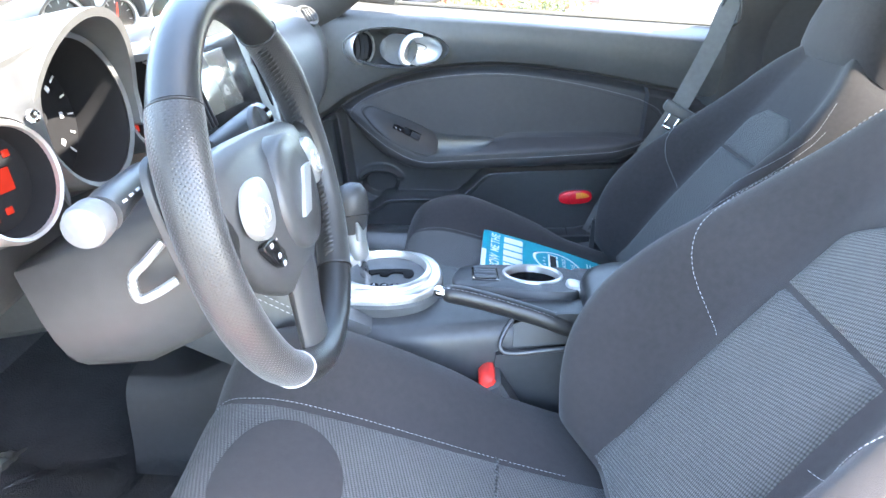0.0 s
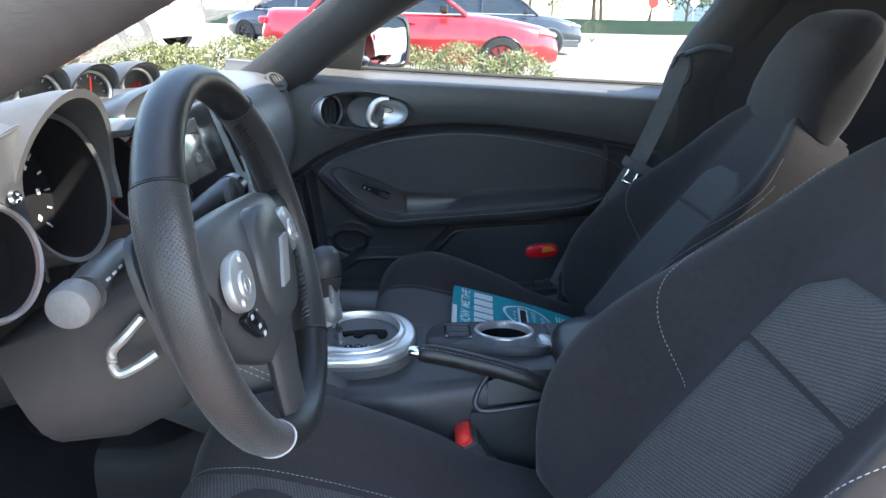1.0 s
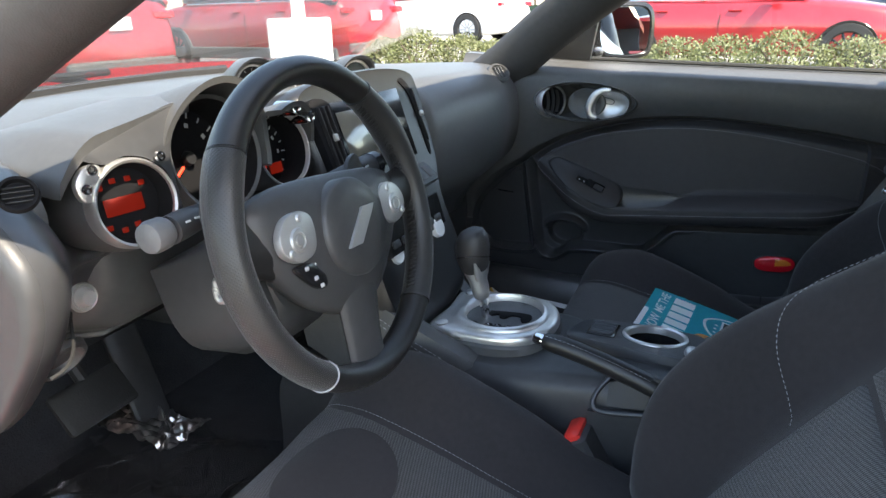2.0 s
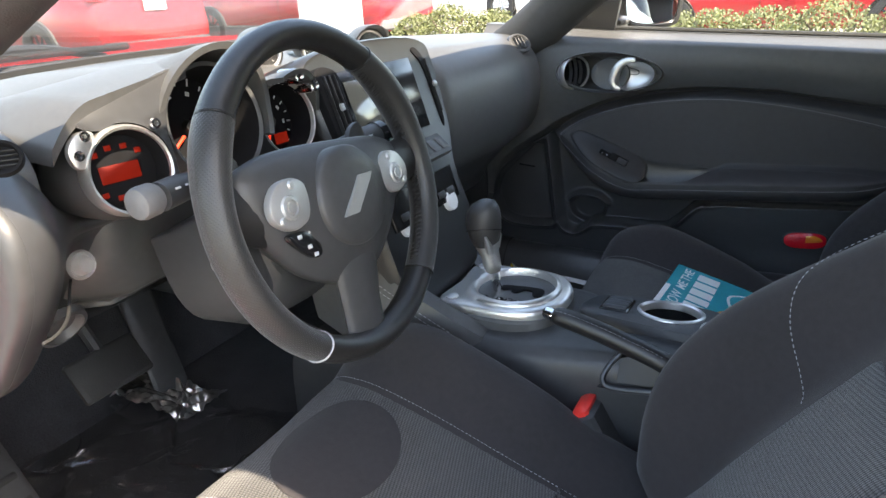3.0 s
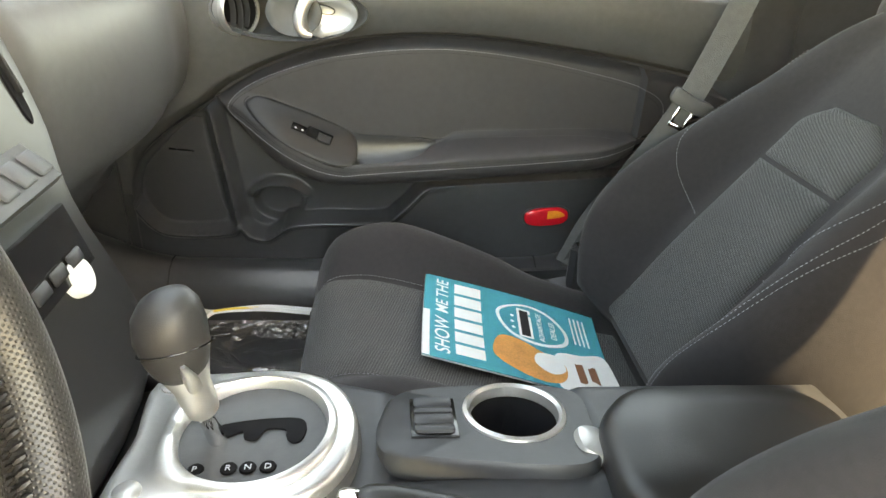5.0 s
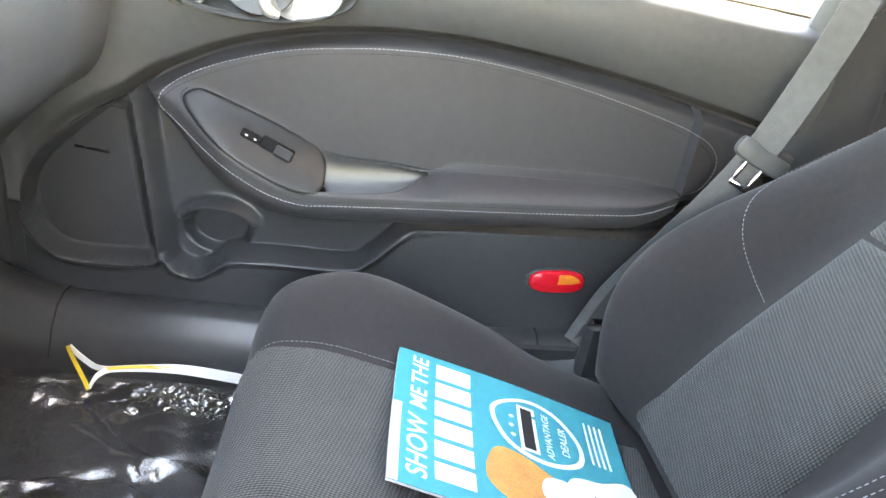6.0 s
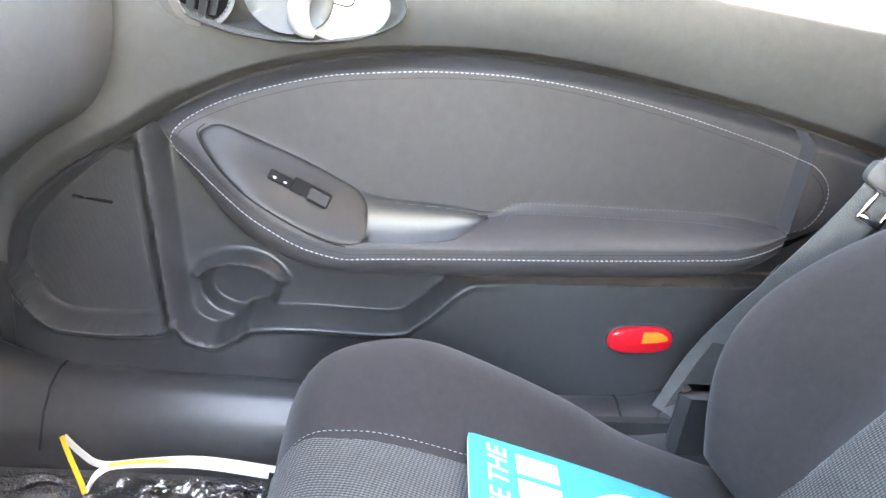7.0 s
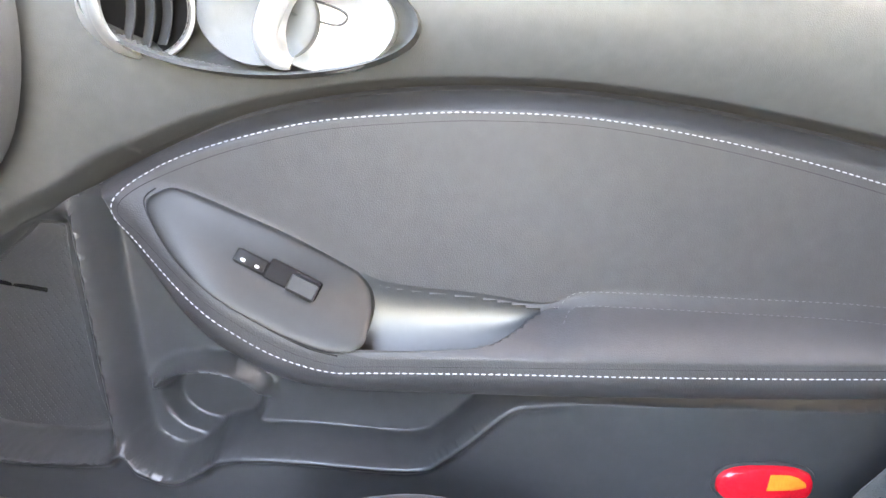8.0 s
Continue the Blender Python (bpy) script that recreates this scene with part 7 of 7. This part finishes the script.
    for s in (-1, 1):
        mesh_ob("headlight", *turned(block(-0.16, 0.16, -0.10, 0.10, -0.045, 0.045, 0.03), pose(n0 - 0.20, s * W * 0.80, belt_z - 0.235, 0, 8, -s * 32)), CHROME, ob, "bright headlight")
        mesh_ob("tail_light", *turned(block(-0.06, 0.06, -0.14, 0.14, -0.05, 0.05, 0.02), pose(n1 + 0.05, s * W * 0.72, belt_z - 0.13, 0, 0, s * 12)), RED_LENS, ob, "red tail light")
    mesh_ob("grille", *turned(block(-0.02, 0.03, -0.45, 0.45, -0.16, 0.13, 0.02), pose(n0 - 0.03, 0, 0.53, 0, 0, 0)), GLOSSY_D, ob)
    mesh_ob("bumper", *turned(block(-0.05, 0.05, -W * 0.8, W * 0.8, -0.08, 0.08, 0.03), pose(n1 - 0.01, 0, 0.40)), clad or paint, ob)
    mesh_ob("plate", *turned(block(-0.01, 0.01, -0.15, 0.15, -0.075, 0.075, 0.004), pose(n1 - 0.03, 0, belt_z - 0.22)), PAPER, ob, "pale number plate")
    ob.matrix_basis = m
    return ob


red = vehicle("red_sedan", "glossy red sedan parked behind the hedge", PAINT_RED, 4.6, 1.8, 1.44, 1.55, 0.75, 0.98, pose(-0.05, 11.6, 0.1, 0, 0, -3), rim=0.34)
dk = vehicle("dark_suv", "dark blue compact suv parked beyond the sedan", PAINT_DK, 4.4, 1.8, 1.56, 1.35, 0.25, 1.02, pose(2.4, 20.0, 0.1, 0, 0, -4), rim=0.35, clad=GREY_PL)
rs = vehicle("red_suv", "red suv with grey bumpers parked ahead", PAINT_RED, 4.6, 1.85, 1.66, 1.2, 0.15, 1.10, pose(-7.8, 10.3, 0.1, 0, 0, 175), rim=0.36, clad=GREY_PL)
rs2 = vehicle("red_suv", "second red suv parked beside the first", PAINT_RED, 4.6, 1.85, 1.66, 1.2, 0.15, 1.10, pose(-8.9, 6.2, 0.1, 0, 0, 175), rim=0.36, clad=GREY_PL)
wc = vehicle("white_truck", "white pickup truck parked behind the planting bed", PAINT_W, 5.6, 2.0, 1.90, 1.5, 1.6, 1.15, pose(-8.5, 18.5, 0.1, 0, 0, 170), rim=0.40, box=True)
wt = vehicle("white_truck", "white pickup truck seen in the door mirror", PAINT_W, 5.6, 2.0, 1.90, 1.5, 1.6, 1.15, pose(10.0, 1.6, 0.1, 0, 0, 20), rim=0.40, box=True)
dc = vehicle("blue_car", "dark car parked far beyond the bed", PAINT_DK, 4.6, 1.8, 1.5, 1.3, 0.5, 1.0, pose(-3.4, 21.0, 0.1, 0, 0, 150))

sign = thing("white_sign", "white box sign on a post ahead of the car", "sign", at=(-4.15, 6.16, 0.0))
sgm = pose(-4.15, 6.16, 0, 0, 0, 36)
mesh_ob("panel", *turned(block(-0.33, 0.33, -0.05, 0.05, 0.55, 1.01, 0.02), sgm), PAPER, sign)
mesh_ob("post", *turned(block(-0.07, 0.07, 0.055, 0.12, 0.0, 1.9, 0.01), sgm), PAPER, sign)

fence = thing("screen_fence", "long dark green screen fence at the edge of the lot", "fence", at=(24, 48, 0.1))
mesh_ob("screen", *shell(lambda u, v: (-30 + 110 * u, 50 - 4 * u, 0.1 + 0.95 * v + 0.03 * math.sin(60 * u)), 80, 6, (0, 0.3, 0)), SHEET_GREEN, fence)


def tree(x, y, h, r, seed):
    rnd = random.Random(seed)
    ob = thing("tree", "leafy roadside tree beyond the car park", "tree", "roadside trees", at=(x, y, 0.1))
    mesh_ob("trunk", *tube([(x, y, 0.05), (x + 0.05 * h * rnd.uniform(-1, 1), y, h * 0.4), (x, y, h * 0.85)], [0.03 * h, 0.02 * h, 0.006 * h], 8), BARK, ob)
    limbs, v, f = [], [], []
    for k in range(9):
        a, z0 = rnd.uniform(0, math.tau), h * rnd.uniform(0.30, 0.7)
        tip = Vector((x + r * 0.8 * math.cos(a), y + r * 0.8 * math.sin(a), z0 + h * 0.22))
        limbs.append(tube([(x, y, z0), tuple(Vector((x, y, z0)).lerp(tip, 0.5) + Vector((0, 0, 0.05 * h))), tuple(tip)], [0.012 * h, 0.008 * h, 0.003 * h], 5))
        for _ in range(150):
            c = tip + Vector((rnd.gauss(0, 0.38 * r), rnd.gauss(0, 0.38 * r), rnd.gauss(0.05 * h, 0.10 * h)))
            d = Vector((rnd.gauss(0, 1), rnd.gauss(0, 1), rnd.gauss(0, 1))).normalized()
            s = d.orthogonal().normalized()
            L = rnd.uniform(0.2, 0.42)
            i = len(v)
            v += [tuple(c), tuple(c + d * L * 0.5 + s * L * 0.3), tuple(c + d * L), tuple(c + d * L * 0.5 - s * L * 0.3)]
            f.append((i, i + 1, i + 2, i + 3))
    mesh_ob("limbs", *join(*limbs), BARK, ob)
    cr = mesh_ob("crown", v, f, LEAF_T, ob, "loose green crown", smooth=False)
    cr["kind"] = "stuff"


rnd = random.Random(11)
for k in range(26):
    tree(-24 + k * 3.1 + rnd.uniform(-1, 1), 66 + rnd.uniform(-6, 10), rnd.uniform(4.5, 9), rnd.uniform(1.4, 2.6), k)

bld = thing("office_building", "pale office block with green glass bands", "building", at=(38, 75, 0.1))
mesh_ob("wall", *block(33.0, 60.0, 74.0, 90.0, 0.0, 14.0, 0.1), BLDG, bld)
for fl in range(4):
    for c in range(9):
        w = mesh_ob("window", *block(33.6 + c * 2.9, 36.0 + c * 2.9, 73.85, 74.05, 1.0 + fl * 3.3, 3.4 + fl * 3.3, 0.03), BLDG_GLASS, bld, "green glass window")
        mesh_ob("mullion", *block(34.75 + c * 2.9, 34.85 + c * 2.9, 73.78, 73.9, 1.0 + fl * 3.3, 3.4 + fl * 3.3, 0.02), SILVER_P, w)
mesh_ob("roof", *block(32.8, 60.2, 73.8, 90.2, 14.0, 14.5, 0.1), BLDG, bld)
pole = thing("lamp_post", "white lamp post in the car park", "lamp post", at=(5.2, 30, 0.1))
mesh_ob("post", *tube([(5.2, 30, 0.0), (5.2, 30, 7.0)], 0.11, 12), PAPER, pole)
mesh_ob("lamp_head", *block(4.8, 5.9, 29.8, 30.2, 6.95, 7.1, 0.04), SILVER_P, pole)
for i, (x, y, h, col_) in enumerate(((17.5, 52, 2.3, RED_PL), (20.6, 52, 2.4, PAPER), (12.0, 54, 2.3, PAPER))):
    rs_ = thing("road_sign", "small road sign on a thin post", "road sign", "road signs", at=(x, y, 0.1))
    mesh_ob("post", *tube([(x, y, 0.0), (x, y, h)], 0.04, 8), SILVER_P, rs_)
    mesh_ob("face", *lathe([(0.0, 0.0), (0.40, 0.0), (0.40, 0.03), (0.0, 0.03)], axis_pose((x, y - 0.08, h), (0, -1, 0)), 8 if i == 0 else 4), col_, rs_)
bush = shrub(7.6, 30.0, 0.1, 0.9, 0.9, 900, 77, "round_shrub", "round clipped shrub on the far kerb")
